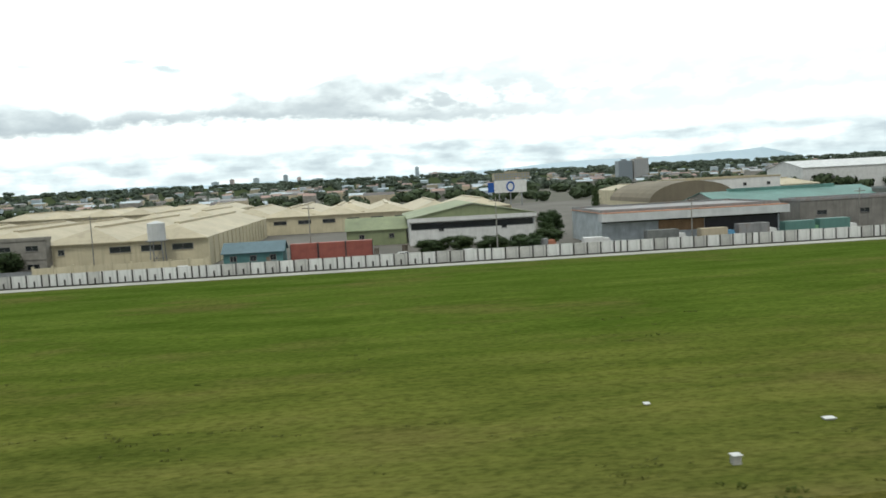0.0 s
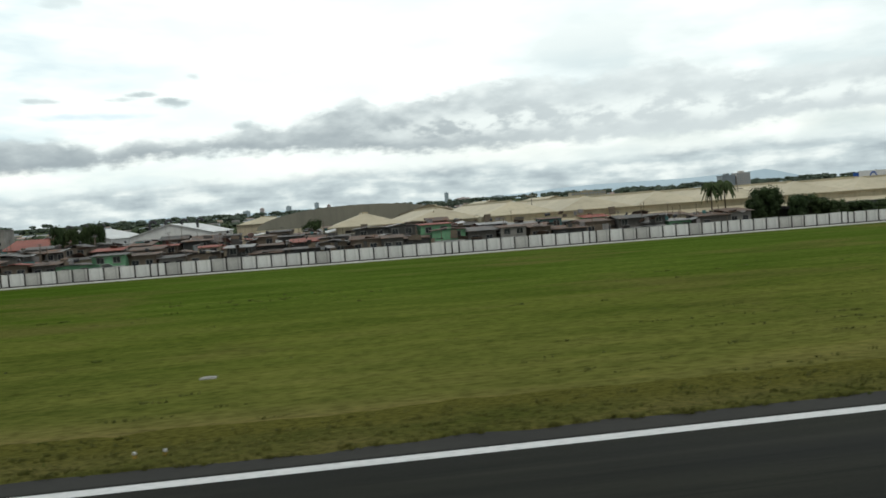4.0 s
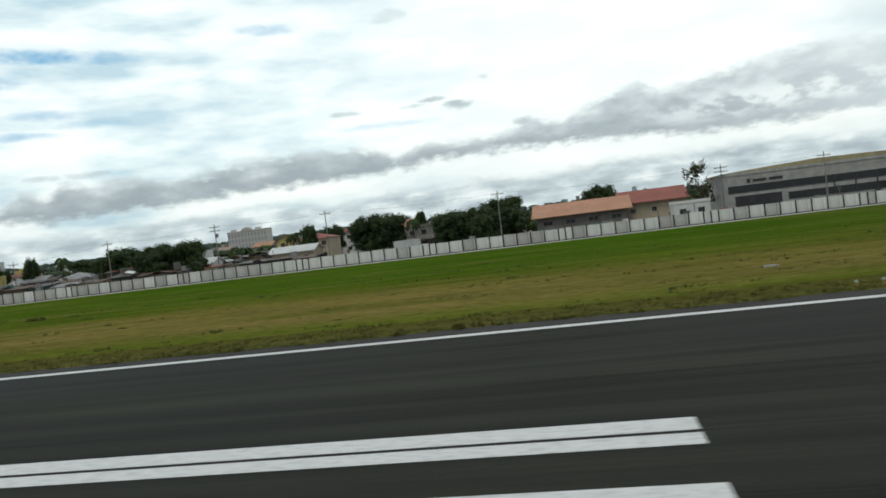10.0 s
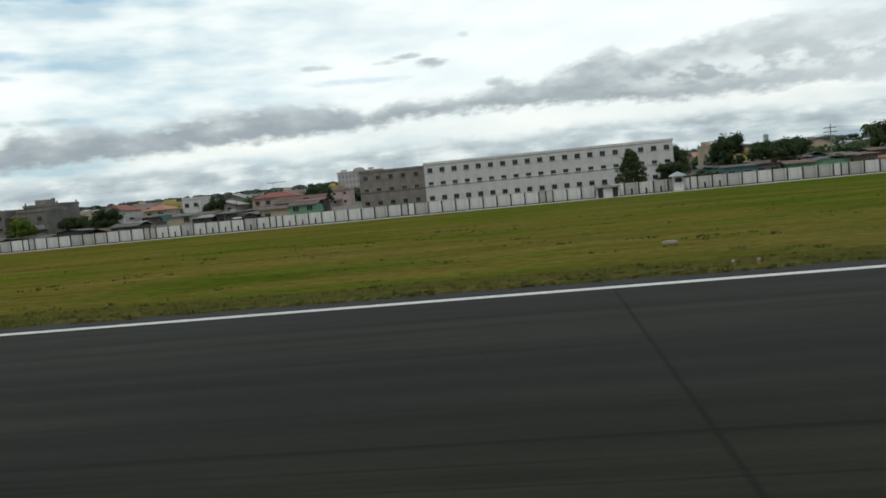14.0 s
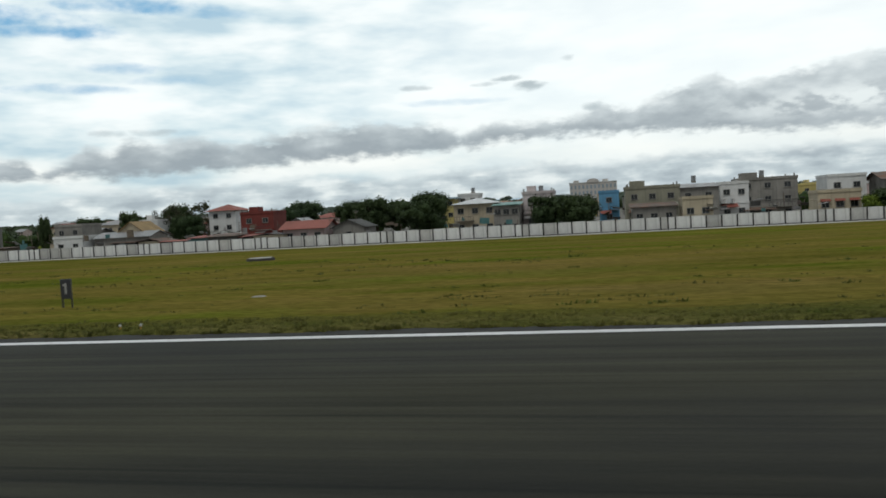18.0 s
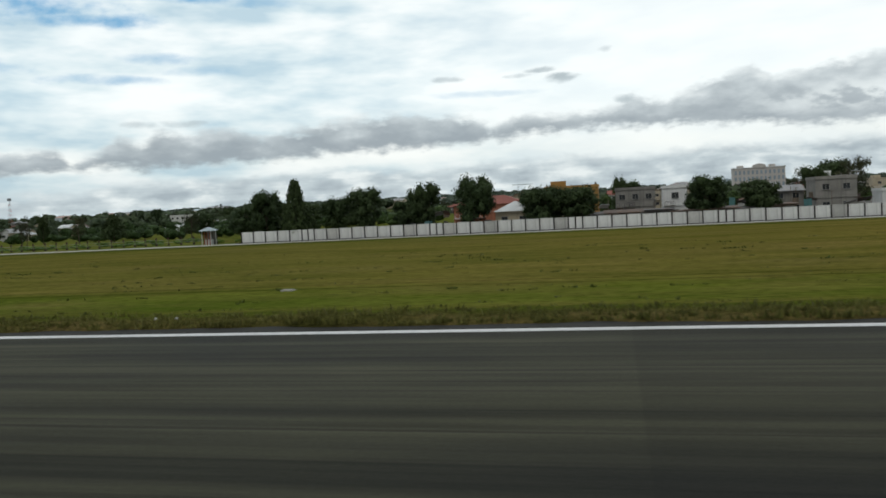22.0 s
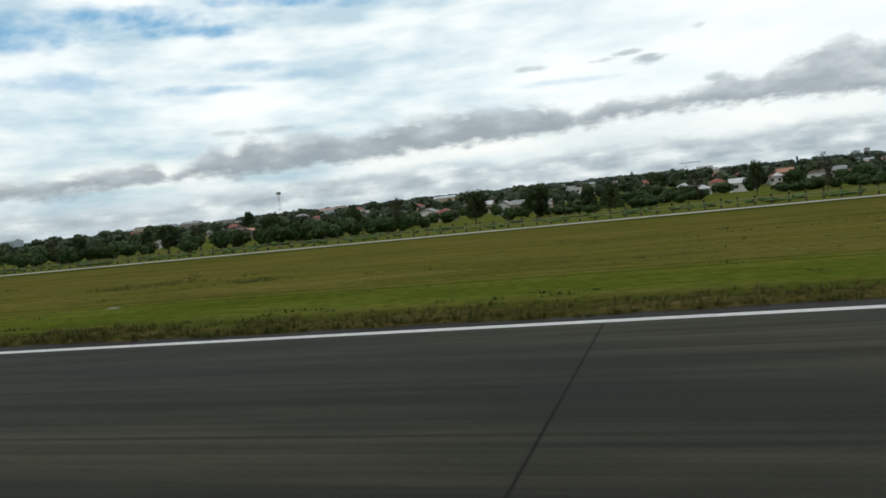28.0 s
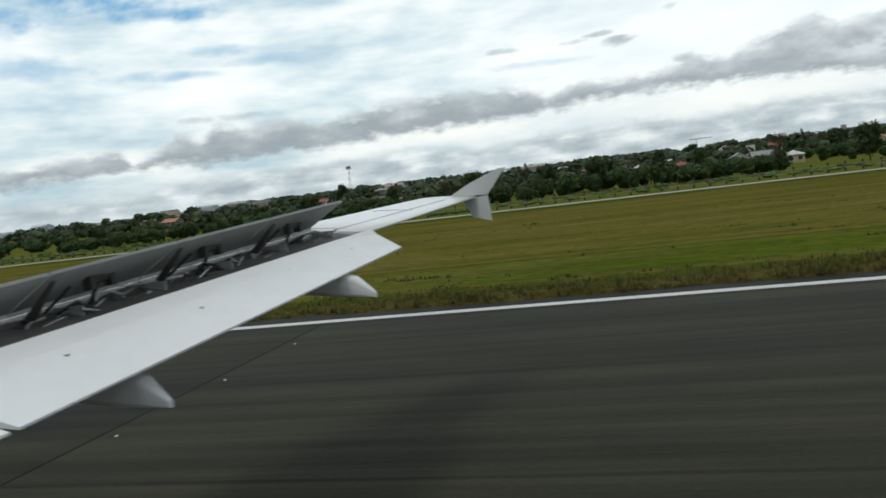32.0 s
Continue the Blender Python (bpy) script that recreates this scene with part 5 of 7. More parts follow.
house(-1068, -1059, 168, 5.4, GREYWALL, "shed", RUST, 1, 3, 7, 0.8, "grey shed row with a rusty roof", "shed", "shed")
house(-1060, -1050, 196, 9.6, GREYWALL, "shed", TIN, 3, 2, 9, 0.8, "tall grey house with a tin roof")
house(-1047.5, -1041, 188, 8.8, WHITE, "flat", None, 2, 2, 9, label="white-fronted house with a grey parapet")
house(-1041, -1031, 196, 9.2, TEALROOF, "ridge", TIN, 2, 3, 9, 1.2, "greenish house with a tin roof")
house(-1124, -1116, 222, 10.4, YELLOW, "shed", BLUEROOF, 3, 2, 9, 0.6, "yellow three-storey house with a blue roof", over=1.0)
house(-1116, -1110, 224, 10.6, WHITE, "flat", None, 3, 2, 9, label="white three-storey house beside a yellow one")
house(-1146, -1136, 164.5, 5.7, PINK, "ridge", REDROOF, 1, 3, 8, 1.5, "pink bungalow with a brick-red roof", over=0.9)
house(-1134.5, -1127, 166, 5.4, GREYWALL, "gable", DARKWALL, 1, 1, 9, 1.6, "grey gabled shed behind the wall", "shed", "shed")
house(-1165, -1156, 182, 8.2, REDWALL, "flat", None, 2, 2, 8, label="dark red cube house with white trim")
house(-1156, -1150, 190, 6.5, GREYWALL, "gable", TIN, 2, 2, 8, label="grey house with a tin gable")
house(-1182, -1174, 197, 11.6, WHITE, "hip", REDROOF, 3, 2, 8, 1.8, "white three-storey house with a red hip roof", over=0.9)
house(-1192, -1185, 170, 7.8, SAND, "gable", plain("ochre_roof", (0.32, 0.22, 0.1), 0.8), 2, 2, 8, 2.4, "brown-gabled house with sand walls")
house(-1205, -1197, 163, 4.6, WHITE, "flat", None, 1, 2, 6, label="low whitewashed shed behind the wall")
house(-1214, -1206, 175, 7.6, GREYWALL, "flat", None, 2, 2, 8, label="grey two-storey block house with a balcony")
house(-1196, -1181, 166, 5.4, GREYWALL, "ridge", TIN, 1, 4, 8, 1.2, "grey row house with a tin roof")
house(-1245, -1240, 173, 7.4, WHITE, "flat", None, 2, 1, 6, label="narrow white two-storey house")
house(-1255, -1246, 185, 7.6, GREYWALL, "flat", None, 2, 3, 8, label="grey flat-roofed house with three windows")
house(-1272, -1259, 190, 8.9, ORANGE, "flat", None, 3, 3, 9, label="ochre orange house with a curved corner")
house(-1292, -1276, 176, 8.0, SALMON, "hip", REDROOF, 2, 3, 9, 2.0, "salmon house behind trees")
house(-1281, -1273, 168, 6.4, SAND, "hip", BRIGHT, 1, 2, 8, 2.2, "cottage with a pale rounded roof")
house(-1223, -1213, 190, 6.8, GREYWALL, "ridge", TIN, 2, 3, 8, 1.2, "grey house with a low tin roof")
house(-1206, -1200, 200, 8.0, WHITE, "flat", None, 2, 2, 8, label="white house on rising ground")
house(-1242, -1231, 230, 9.6, SAND, "hip", TIN, 2, 3, 9, 1.6, "sand house among trees")
for hx, hy, hz in ((-1053, 189, 9.6), (-1037, 194, 10.0), (-1088, 180, 9.2), (-1112, 228, 11.2), (-990, 190, 10.6)):
    roof_tank((hx, hy, WALL_Z + hz))

# second layer of the suburb, farther from the wall
rng_s = random.Random(15)
for i in range(58):
    x = -705 - i * 10.9 + rng_s.uniform(-3, 3)
    if -925 < x < -815:
        continue
    y = rng_s.uniform(262, 430)
    w = rng_s.uniform(7.5, 13)
    wl, rf = rng_s.choice((WHITE, SAND, PINK, SAND, GREYWALL, YELLOW, WHITE)), rng_s.choice((REDROOF, TANROOF, TIN, REDROOF, RUST))
    kd = rng_s.choice(("hip", "ridge", "gable", "flat"))
    house(x, x + w, y, rng_s.uniform(7.6, 10.2) * (0.9 + y / 2600), wl, kd, None if kd == "flat" else rf, 2, 2, 10, 1.9,
          "%s house with a %s in the suburb" % ({WHITE: "white", SAND: "sand-coloured", PINK: "pink", GREYWALL: "grey", YELLOW: "yellow"}[wl], "flat roof" if kd == "flat" else {REDROOF: "red roof", TANROOF: "tan tile roof", TIN: "tin roof", RUST: "rusty roof"}[rf]), "house", group="houses of the suburb", door=False)
shack_row(-1012, -956, 161.5, 2.5, 3.3, 31)
shack_row(-1262, -1222, 162.5, 2.5, 3.2, 32)
shack_row(-1190, -1150, 163, 2.4, 3.2, 33)

# hillside houses seen over the tree belt
rng_h = random.Random(5)
for i in range(24):
    x = -1380 - i * 25 + rng_h.uniform(-4, 4)
    y = rng_h.uniform(430, 620)
    w = rng_h.uniform(7, 11)
    wl = rng_h.choice((WHITE, SAND, PINK, GREYWALL, GREYWALL))
    rf = rng_h.choice((REDROOF, TANROOF, TIN, REDROOF, TIN))
    house(x, x + w, y, rng_h.uniform(5.6, 7.8), wl, rng_h.choice(("hip", "ridge", "gable")), rf, 2, 3, 10, 2.0, "suburban house with a %s on the far slope" % ("red roof" if rf in (REDROOF, TANROOF) else "pale roof"), "house", group="houses on the far slope", door=False, z=WALL_Z + slope(x + w, y) - 0.1)
for i in range(34):
    cx, cw = ((-1398, 12), (-1450, 18), (-1536, 20), (-1566, 16), (-1640, 22), (-1716, 20))[i % 6]
    y = rng_h.uniform(290, 440)
    x = cx - (y - 180) * 0.12 + rng_h.uniform(-cw, cw)
    w = rng_h.uniform(6, 10)
    wl = rng_h.choice((WHITE, SAND, PINK, WHITE, GREYWALL))
    rf = rng_h.choice((REDROOF, TANROOF, TIN, BRIGHT, RUST))
    house(x, x + w, y, rng_h.uniform(4.4, 6.6), wl, rng_h.choice(("hip", "ridge", "gable")), rf, 1, 2, 8, 1.7, "small house with a %s beyond the tree belt" % ("red roof" if rf in (REDROOF, TANROOF) else "pale tin roof"), "house", group="houses on the far slope", door=False, z=WALL_Z + slope(x + w, y) - 0.1)
house(-1545, -1527, 462, 7.4, WHITE, "flat", None, 2, 5, 12, label="large white villa among trees", group="houses on the far slope", z=WALL_Z + slope(-1530, 462))
house(-1452, -1434, 468, 7.2, PINK, "hip", REDROOF, 1, 3, 12, 3.0, "pink bungalow with a broad red roof", group="houses on the far slope", z=WALL_Z + slope(-1440, 468))

# ---- utility poles and wires ----


def pole(x, y, h, arms=1, lamp=False, lean=0.0):
    t = thing("utility_pole", pose(x, y, WALL_Z, lean, 0, 0), "weathered concrete power pole with timber crossarms", "utility pole", "power poles")
    part("shaft", tubes(((0, 0, -0.4), (0, 0, h), 0.17, 0.1), n=8), GREYWALL, t)
    for i in range(arms):
        part("crossarm", boxes((-1.4, 1.4, -0.08, 0.08, h - 0.9 - 0.9 * i, h - 0.75 - 0.9 * i)), WOOD, t)
        for sx in (-1.25, -0.5, 0.5, 1.25):
            part("insulator", tubes(((sx, 0, h - 0.75 - 0.9 * i), (sx, 0, h - 0.5 - 0.9 * i), 0.06)), WHITE, t)
    if arms > 1:
        part("transformer", tubes(((0.45, 0, h - 3.4), (0.45, 0, h - 2.4), 0.35), n=12), STEEL, t)


def wires(pts, sag=0.7):
    t = thing("power_line", pose(0, 0, 0), "thin black overhead wires between poles", "power line")
    for off in (-1.25, 0.9):
        for (a, b) in zip(pts, pts[1:]):
            bm = bmesh.new()
            path = [Vector(a).lerp(Vector(b), i / 6) + Vector((0, off, -sag * 4 * (i / 6) * (1 - i / 6))) for i in range(7)]
            rings = [[bm.verts.new(p + Vector(o)) for o in ((0, 0, 0.01), (0, 0.009, -0.006), (0, -0.009, -0.006))] for p in path]
            for r0, r1 in zip(rings, rings[1:]):
                for i in range(3):
                    bm.faces.new((r0[i], r0[(i + 1) % 3], r1[(i + 1) % 3], r1[i]))
            part("wire", bm, DARKF, t)


poles_c = ((-574, 176, 12), (-595, 178, 12.2), (-645, 174, 12.6), (-687, 174, 13.2), (-716, 174, 13.4), (-746, 174, 12.6), (-774, 174, 10.4), (-798, 174, 10.8))
for i, (x, y, h) in enumerate(poles_c):
    pole(x, y, h, 1 + (i % 3 == 1))
wires([(x, y, h + WALL_Z - 0.5) for x, y, h in poles_c])
for x, y, h in ((36, 165, 12.8), (-5, 178, 13), (-52, 175, 13.2), (-100, 182, 12.6), (81, 168, 10.5), (129, 180, 10), (-150, 186, 10), (-418.6, 175, 7.2), (-416, 175, 7.2), (-196, 215, 12)):
    pole(x, y, h)


def lattice(name, x, y, h, w, materials, label, category, bays=10, z=WALL_Z, top=0.35):
    t = thing(name, pose(x, y, z), label, category)
    for b in range(bays):
        z0, z1 = h * b / bays, h * (b + 1) / bays
        a0, a1 = w * (1 - (1 - top) * b / bays) / 2, w * (1 - (1 - top) * (b + 1) / bays) / 2
        bm = bmesh.new()
        r = 0.035 * max(1.0, h / 25)
        for sx, sy in ((-1, -1), (1, -1), (1, 1), (-1, 1)):
            tube(bm, (sx * a0, sy * a0, z0), (sx * a1, sy * a1, z1), r * 1.5, n=4)
        for (p, q) in (((-1, -1), (1, -1)), ((1, -1), (1, 1)), ((1, 1), (-1, 1)), ((-1, 1), (-1, -1))):
            tube(bm, (p[0] * a0, p[1] * a0, z0), (q[0] * a1, q[1] * a1, z1), r, n=3)
            tube(bm, (p[0] * a1, p[1] * a1, z1), (q[0] * a1, q[1] * a1, z1), r, n=3)
        part("bay", bm, materials[b % len(materials)], t)
    return t


RED = plain("signal_red_paint", (0.45, 0.04, 0.025), 0.6, 0.2)
lattice("telecom_tower", -444.7, 457, 22, 2.4, (STEEL,), "slim steel telecom tower behind houses", "tower")
tm = lattice("telecom_tower", -1843, 655, 27, 3.0, (RED, WHITE), "red and white lattice telecom mast on the hillside", "tower", z=WALL_Z + slope(-1843, 655))
part("antenna", boxes((-2.2, 2.2, -0.3, 0.3, 27, 29.5)), STEEL, tm)
cr = lattice("tower_crane", -1466, 1747, 50, 2.4, (STEEL,), "grey tower crane far behind the slope", "crane", top=1.0)
part("jib", boxes((-14, 32, -0.6, 0.6, 48.4, 49.6)), STEEL, cr)


# ---- trees ----
BARK = plain("tree_bark", (0.1, 0.075, 0.055), 0.95, 0.35)
LEAF = foliage("dark_tropical_leaves", (0.027, 0.048, 0.018), (0.056, 0.088, 0.03), 0.6, 0.84, 1.06)
LEAFY = foliage("yellow_green_leaves", (0.09, 0.14, 0.015), (0.2, 0.26, 0.03))
# paler leaves for distant trees; some haze is painted into this colour
LEAFH = foliage("painted_haze_leaves", (0.036, 0.056, 0.028), (0.066, 0.093, 0.044), 0.1, 0.82, 1.08)
LEAFD = foliage("dense_belt_leaves", (0.026, 0.05, 0.014), (0.048, 0.086, 0.02), 0.25, 0.88, 1.05)
LEAFO = foliage("sparse_olive_leaves", (0.035, 0.045, 0.02), (0.08, 0.085, 0.04))
LEAFB = foliage("hedge_leaves", (0.055, 0.11, 0.014), (0.11, 0.19, 0.028), 0.3, 0.8, 1.1)
TREE_ME = {}


def leaf_quads(rng, centre, r, n, size, flat=0.8):
    vs, fs = [], []
    for _ in range(n):
        d = Vector((rng.gauss(0, 1), rng.gauss(0, 1), rng.gauss(0, flat))).normalized()
        p = centre + d * r * rng.uniform(0.5, 1.3)
        nrm = (d + Vector((rng.gauss(0, 0.45), rng.gauss(0, 0.45), rng.gauss(0, 0.45)))).normalized()
        u = nrm.cross(Vector((rng.gauss(0, 1), rng.gauss(0, 1), rng.gauss(0, 1)))).normalized() * size * rng.uniform(0.6, 1.2)
        v = nrm.cross(u).normalized() * size * rng.uniform(0.5, 0.95)
        k = len(vs)
        vs += [p - u, p + v * 0.8, p + u, p - v]
        fs += [(k, k + 1, k + 2), (k, k + 2, k + 3)]
    return vs, fs


def ball(centre, rx, rz, around, rows, jitter):
    """A rough closed core under the leaves; jitter gives a factor for each corner."""
    vs, fs = [(centre[0], centre[1], centre[2] - rz * 0.9)], []
    for j in range(1, rows):
        e = math.pi * (j / rows - 0.5)
        for i in range(around):
            a, k = 6.2832 * (i + 0.5 * (j % 2)) / around, jitter()
            vs.append((centre[0] + rx * k * math.cos(e) * math.cos(a), centre[1] + rx * k * math.cos(e) * math.sin(a), centre[2] + rz * k * math.sin(e)))
    vs.append((centre[0], centre[1], centre[2] + rz))
    top = len(vs) - 1
    for i in range(around):
        n = (i + 1) % around
        fs.append((0, 1 + n, 1 + i))
        for j in range(rows - 2):
            p, q = 1 + j * around, 1 + (j + 1) * around
            fs += [(p + i, p + n, q + n), (p + i, q + n, q + i)]
        fs.append((top, 1 + (rows - 2) * around + i, 1 + (rows - 2) * around + n))
    return vs, fs


def limb_mesh(name, rng, height, spread, limbs, r):
    bm = bmesh.new()
    bend = Vector((rng.uniform(-0.03, 0.03), rng.uniform(-0.03, 0.03), height * 0.55))
    tube(bm, (0, 0, -0.03), bend * 0.5, r, r * 0.75, 7)
    tube(bm, bend * 0.5, bend, r * 0.75, r * 0.5, 7)
    for i in range(limbs):
        a = 6.2832 * i / limbs + rng.uniform(-0.4, 0.4)
        s = bend * rng.uniform(0.55, 1.0)
        e = s + Vector((math.cos(a) * spread * rng.uniform(0.5, 0.9), math.sin(a) * spread * rng.uniform(0.5, 0.9), height * rng.uniform(0.15, 0.38)))
        m = s.lerp(e, 0.5) + Vector((0, 0, 0.03))
        tube(bm, s, m, r * 0.4, r * 0.28, 5)
        tube(bm, m, e, r * 0.28, r * 0.1, 5)
    return mesh_of(name, bm, BARK)


def tree_meshes(kind, variant):
    key = (kind, variant)
    if key in TREE_ME:
        return TREE_ME[key]
    rng = random.Random(100 * variant + ord(kind))
    vs, fs = [], []

    def put(c, r, n, size, flat=0.8):
        v, f = leaf_quads(rng, Vector(c), r, n, size, flat)
        k = len(vs)
        vs.extend(v)
        fs.extend([tuple(i + k for i in q) for q in f])

    def core(c, r):
        v, f = ball(c, r, r, 8, 5, lambda: rng.uniform(0.82, 1.12))
        k = len(vs)
        vs.extend(v)
        fs.extend([tuple(i + k for i in q) for q in f])
    if kind == "p":  # palm
        bm = bmesh.new()
        pts = [Vector((0.04 * math.sin(2 * i / 6), 0, 0.86 * i / 6)) for i in range(7)]
        for a, b in zip(pts, pts[1:]):
            tube(bm, a, b, 0.022, 0.019, 7)
        trunk = mesh_of("trunk", bm, BARK)
        top = pts[-1]
        for i in range(24):
            a, el = 6.2832 * i / 24 + rng.uniform(-0.2, 0.2), rng.uniform(-0.1, 0.9)
            prev = None
            for k in range(7):
                u = k / 6
                p = top + Vector((math.cos(a) * 0.34 * u, math.sin(a) * 0.34 * u, 0.3 * el * u - 0.3 * u * u))
                if prev is not None:
                    d = (p - prev).normalized()
                    s = d.cross(Vector((0, 0, 1))).normalized()
                    for sd in (-1, 1):
                        q = len(vs)
                        vs += [prev, p, p + s * sd * 0.1 * (1.15 - u) + Vector((0, 0, -0.05)), prev + s * sd * 0.11 * (1.2 - u) + Vector((0, 0, -0.045))]
                        fs += [(q, q + 1, q + 2), (q, q + 2, q + 3)]
                prev = p
        mat = LEAF
    elif kind == "s":  # spruce-like, tiered
        trunk = mesh_of("trunk", tubes(((0, 0, -0.03), (0, 0, 0.97), 0.02, 0.004)), BARK)
        for i in range(15):
            z = 0.2 + 0.78 * i / 15
            rr = 0.5 * (1 - (i / 15) ** 1.3) * rng.uniform(0.75, 1.15) + 0.05
            for j in range(9):
                a = 6.2832 * j / 9 + rng.uniform(-0.3, 0.3)
                for u in (0.35, 0.7, 1.0):
                    put((math.cos(a) * rr * u, math.sin(a) * rr * u, z - 0.05 * u), 0.06, 7, 0.035, 0.3)
        mat = LEAF
    elif kind == "c":  # cypress
        trunk = mesh_of("trunk", tubes(((0, 0, -0.03), (0, 0, 0.9), 0.025, 0.004)), BARK)
        for i in range(30):
            z = 0.08 + 0.9 * i / 30
            put((0, 0, z), 0.5 * math.sin(min(1.0, (1 - i / 30) * 1.3 + 0.1) * 1.57) * 0.85, 45, 0.06)
        mat = LEAF
    else:
        sparse = kind == "o"
        trunk = limb_mesh("trunk", rng, 1.0, 0.34, 6 if not sparse else 9, 0.028)
        n = 52 if not sparse else 26
        for i in range(n):
            a = rng.uniform(0, 6.2832)
            u = rng.uniform(0.1, 1.0) ** 0.6
            z = rng.uniform(0.26, 0.9)
            lim = 0.5 * math.sin(min(1.0, max(0.1, (z - 0.1) / 0.9)) * 3.0) ** 0.5
            rr = rng.uniform(0.07, 0.16) if not sparse else rng.uniform(0.06, 0.11)
            if not sparse:
                core((math.cos(a) * lim * u * 0.85, math.sin(a) * lim * u * 0.85, min(z, 0.98 - rr * 0.8)), rr * 0.62)
            put((math.cos(a) * lim * u * 0.85, math.sin(a) * lim * u * 0.85, min(z, 0.98 - rr * 0.8)), rr, 150 if not sparse else 60, 0.025 if not sparse else 0.022)
        mat = {"b": LEAF, "y": LEAFY, "o": LEAFO}[kind]
    crown = raw("crown", vs, fs, mat)
    TREE_ME[key] = (trunk, crown)
    return TREE_ME[key]


TREE_LABEL = {"b": "dense dark green broadleaf tree", "y": "bright yellow-green leafy tree", "o": "sparse-crowned tree with bare limbs showing", "p": "coconut palm with drooping fronds", "s": "tall tiered dark green conifer", "c": "narrow dark green cypress tree"}
tree_rng = random.Random(9)
N_TREE = [0]
rng_e = random.Random(63)


def tree(x, y, h, r, kind="b", z=None, group="trees behind the wall"):
    N_TREE[0] += 1
    tm_, cm = tree_meshes(kind, N_TREE[0] % (6 if kind == "b" else 2))
    size = "bush" if h < 4 and kind in "by" else "tree"
    lab = TREE_LABEL[kind]
    if h < 4 and kind == "b":
        lab = "low dark green bush at the wall"
    m = pose(x, y, WALL_Z + slope(x, y) if z is None else z, 0, 0, tree_rng.uniform(0, 360)) @ Matrix.Diagonal((r * 2.1, r * 2.1, h, 1))
    t = thing(size, m, lab, "bush" if size == "bush" else "tree", group)
    share("trunk", tm_, t, Matrix.Identity(4))
    share("crown", cm, t, Matrix.Identity(4))


def grove(*rows):
    for row in rows:
        tree(*row)


grove((104, 320, 10.9, 1.9, "c"), (113, 320, 9.5, 1.6, "c"), (122, 320, 8.6, 1.6, "c"), (57, 205, 7.6, 4.0), (49, 175, 5.0, 3.9), (43, 168, 4.3, 3.8), (28, 172, 4.4, 4.5), (36, 172, 4.0, 4.0), (22, 174, 3.8, 3.5))
grove((-78, 175, 6.3, 5.5), (-86, 172, 5.6, 2.5), (-102, 172, 5.1, 3.8), (-164, 172, 12.2, 3.2, "p"), (-160.4, 172, 12.6, 3.4, "p"), (-151, 172, 9.2, 4.1), (-141, 170, 7.0, 5.0), (-90, 173, 4.8, 2.6), (-72, 175, 6.4, 4.6), (-146, 167, 6.8, 2.5), (-137, 167, 5.2, 3.1), (-130, 168, 4.6, 3.4), (-124, 167, 4.8, 3.0), (-151, 176, 6.9, 2.6))
grove((-390, 172, 8.6, 5.5), (-407, 180, 7.9, 5.0), (-335, 248, 12.3, 2.4), (-331, 248, 11.5, 2.6), (-327, 248, 12.2, 2.6), (-323, 248, 12.5, 2.6), (-397, 170, 6.5, 2.8), (-384, 178, 7.4, 5.2), (-380, 168, 5.2, 3.2), (-360, 215, 9, 4), (-258, 230, 9, 3.5))
grove((-479, 172, 5.2, 1.8), (-470, 172, 5.0, 2.0), (-466, 172, 5.4, 2.0), (-461, 172, 4.6, 1.3), (-456, 172, 5.6, 1.8), (-453, 172, 6.2, 1.9, "p"), (-503, 235, 11.6, 3.4), (-516, 164, 5.2, 2.2), (-548, 168, 6.5, 2.8), (-546, 166, 4.1, 1.7), (-528, 164, 3.6, 1.6))
grove((-596, 205, 15.4, 4.6, "o"), (-651, 185, 10.0, 4.8), (-644, 185, 8.8, 5.0), (-658, 182, 9.0, 4.6), (-621, 262, 13.6, 6.8), (-723, 172, 10.2, 4.4), (-729, 172, 9.3, 4.4), (-735, 172, 9.0, 3.8), (-703, 255, 12.5, 3.4, "o"), (-659, 190, 9.6, 6.0), (-647, 200, 11.9, 6.4), (-648, 165, 7.6, 3.0), (-668, 185, 9.7, 2.6, "p"), (-678, 240, 12.3, 2.1))
grove((-684, 222, 10.3, 2.5), (-717, 238, 11.0, 2.4), (-774, 180, 11.1, 2.4), (-752, 192, 10.2, 5.6), (-746, 197, 11.1, 5.7), (-737, 192, 9.7, 3.8), (-707, 335, 14.3, 4.8, "o"), (-708, 240, 10.9, 4.0), (-704, 194, 10.1, 3.1, "p"), (-699, 194, 10.8, 2.2), (-718, 168, 6.0, 2.5), (-685, 205, 9.4, 2.4), (-681, 188, 11.3, 5.2), (-675, 186, 10.9, 5.2), (-758, 188, 8.8, 2.4))
grove((-728, 168, 5.6, 2.2), (-819, 178, 11.1, 4.4), (-812, 175, 8.1, 4.4), (-806, 182, 8.5, 3.3), (-800, 190, 8.7, 2.4), (-779, 200, 11.7, 3.2, "p"), (-769, 214, 11.5, 6.0), (-760, 216, 8.9, 4.7), (-841, 171, 9.8, 3.6, "s"), (-823, 224, 11.1, 4.1), (-833, 170, 6.0, 3.4), (-795, 230, 9.5, 5), (-785, 238, 10, 5))
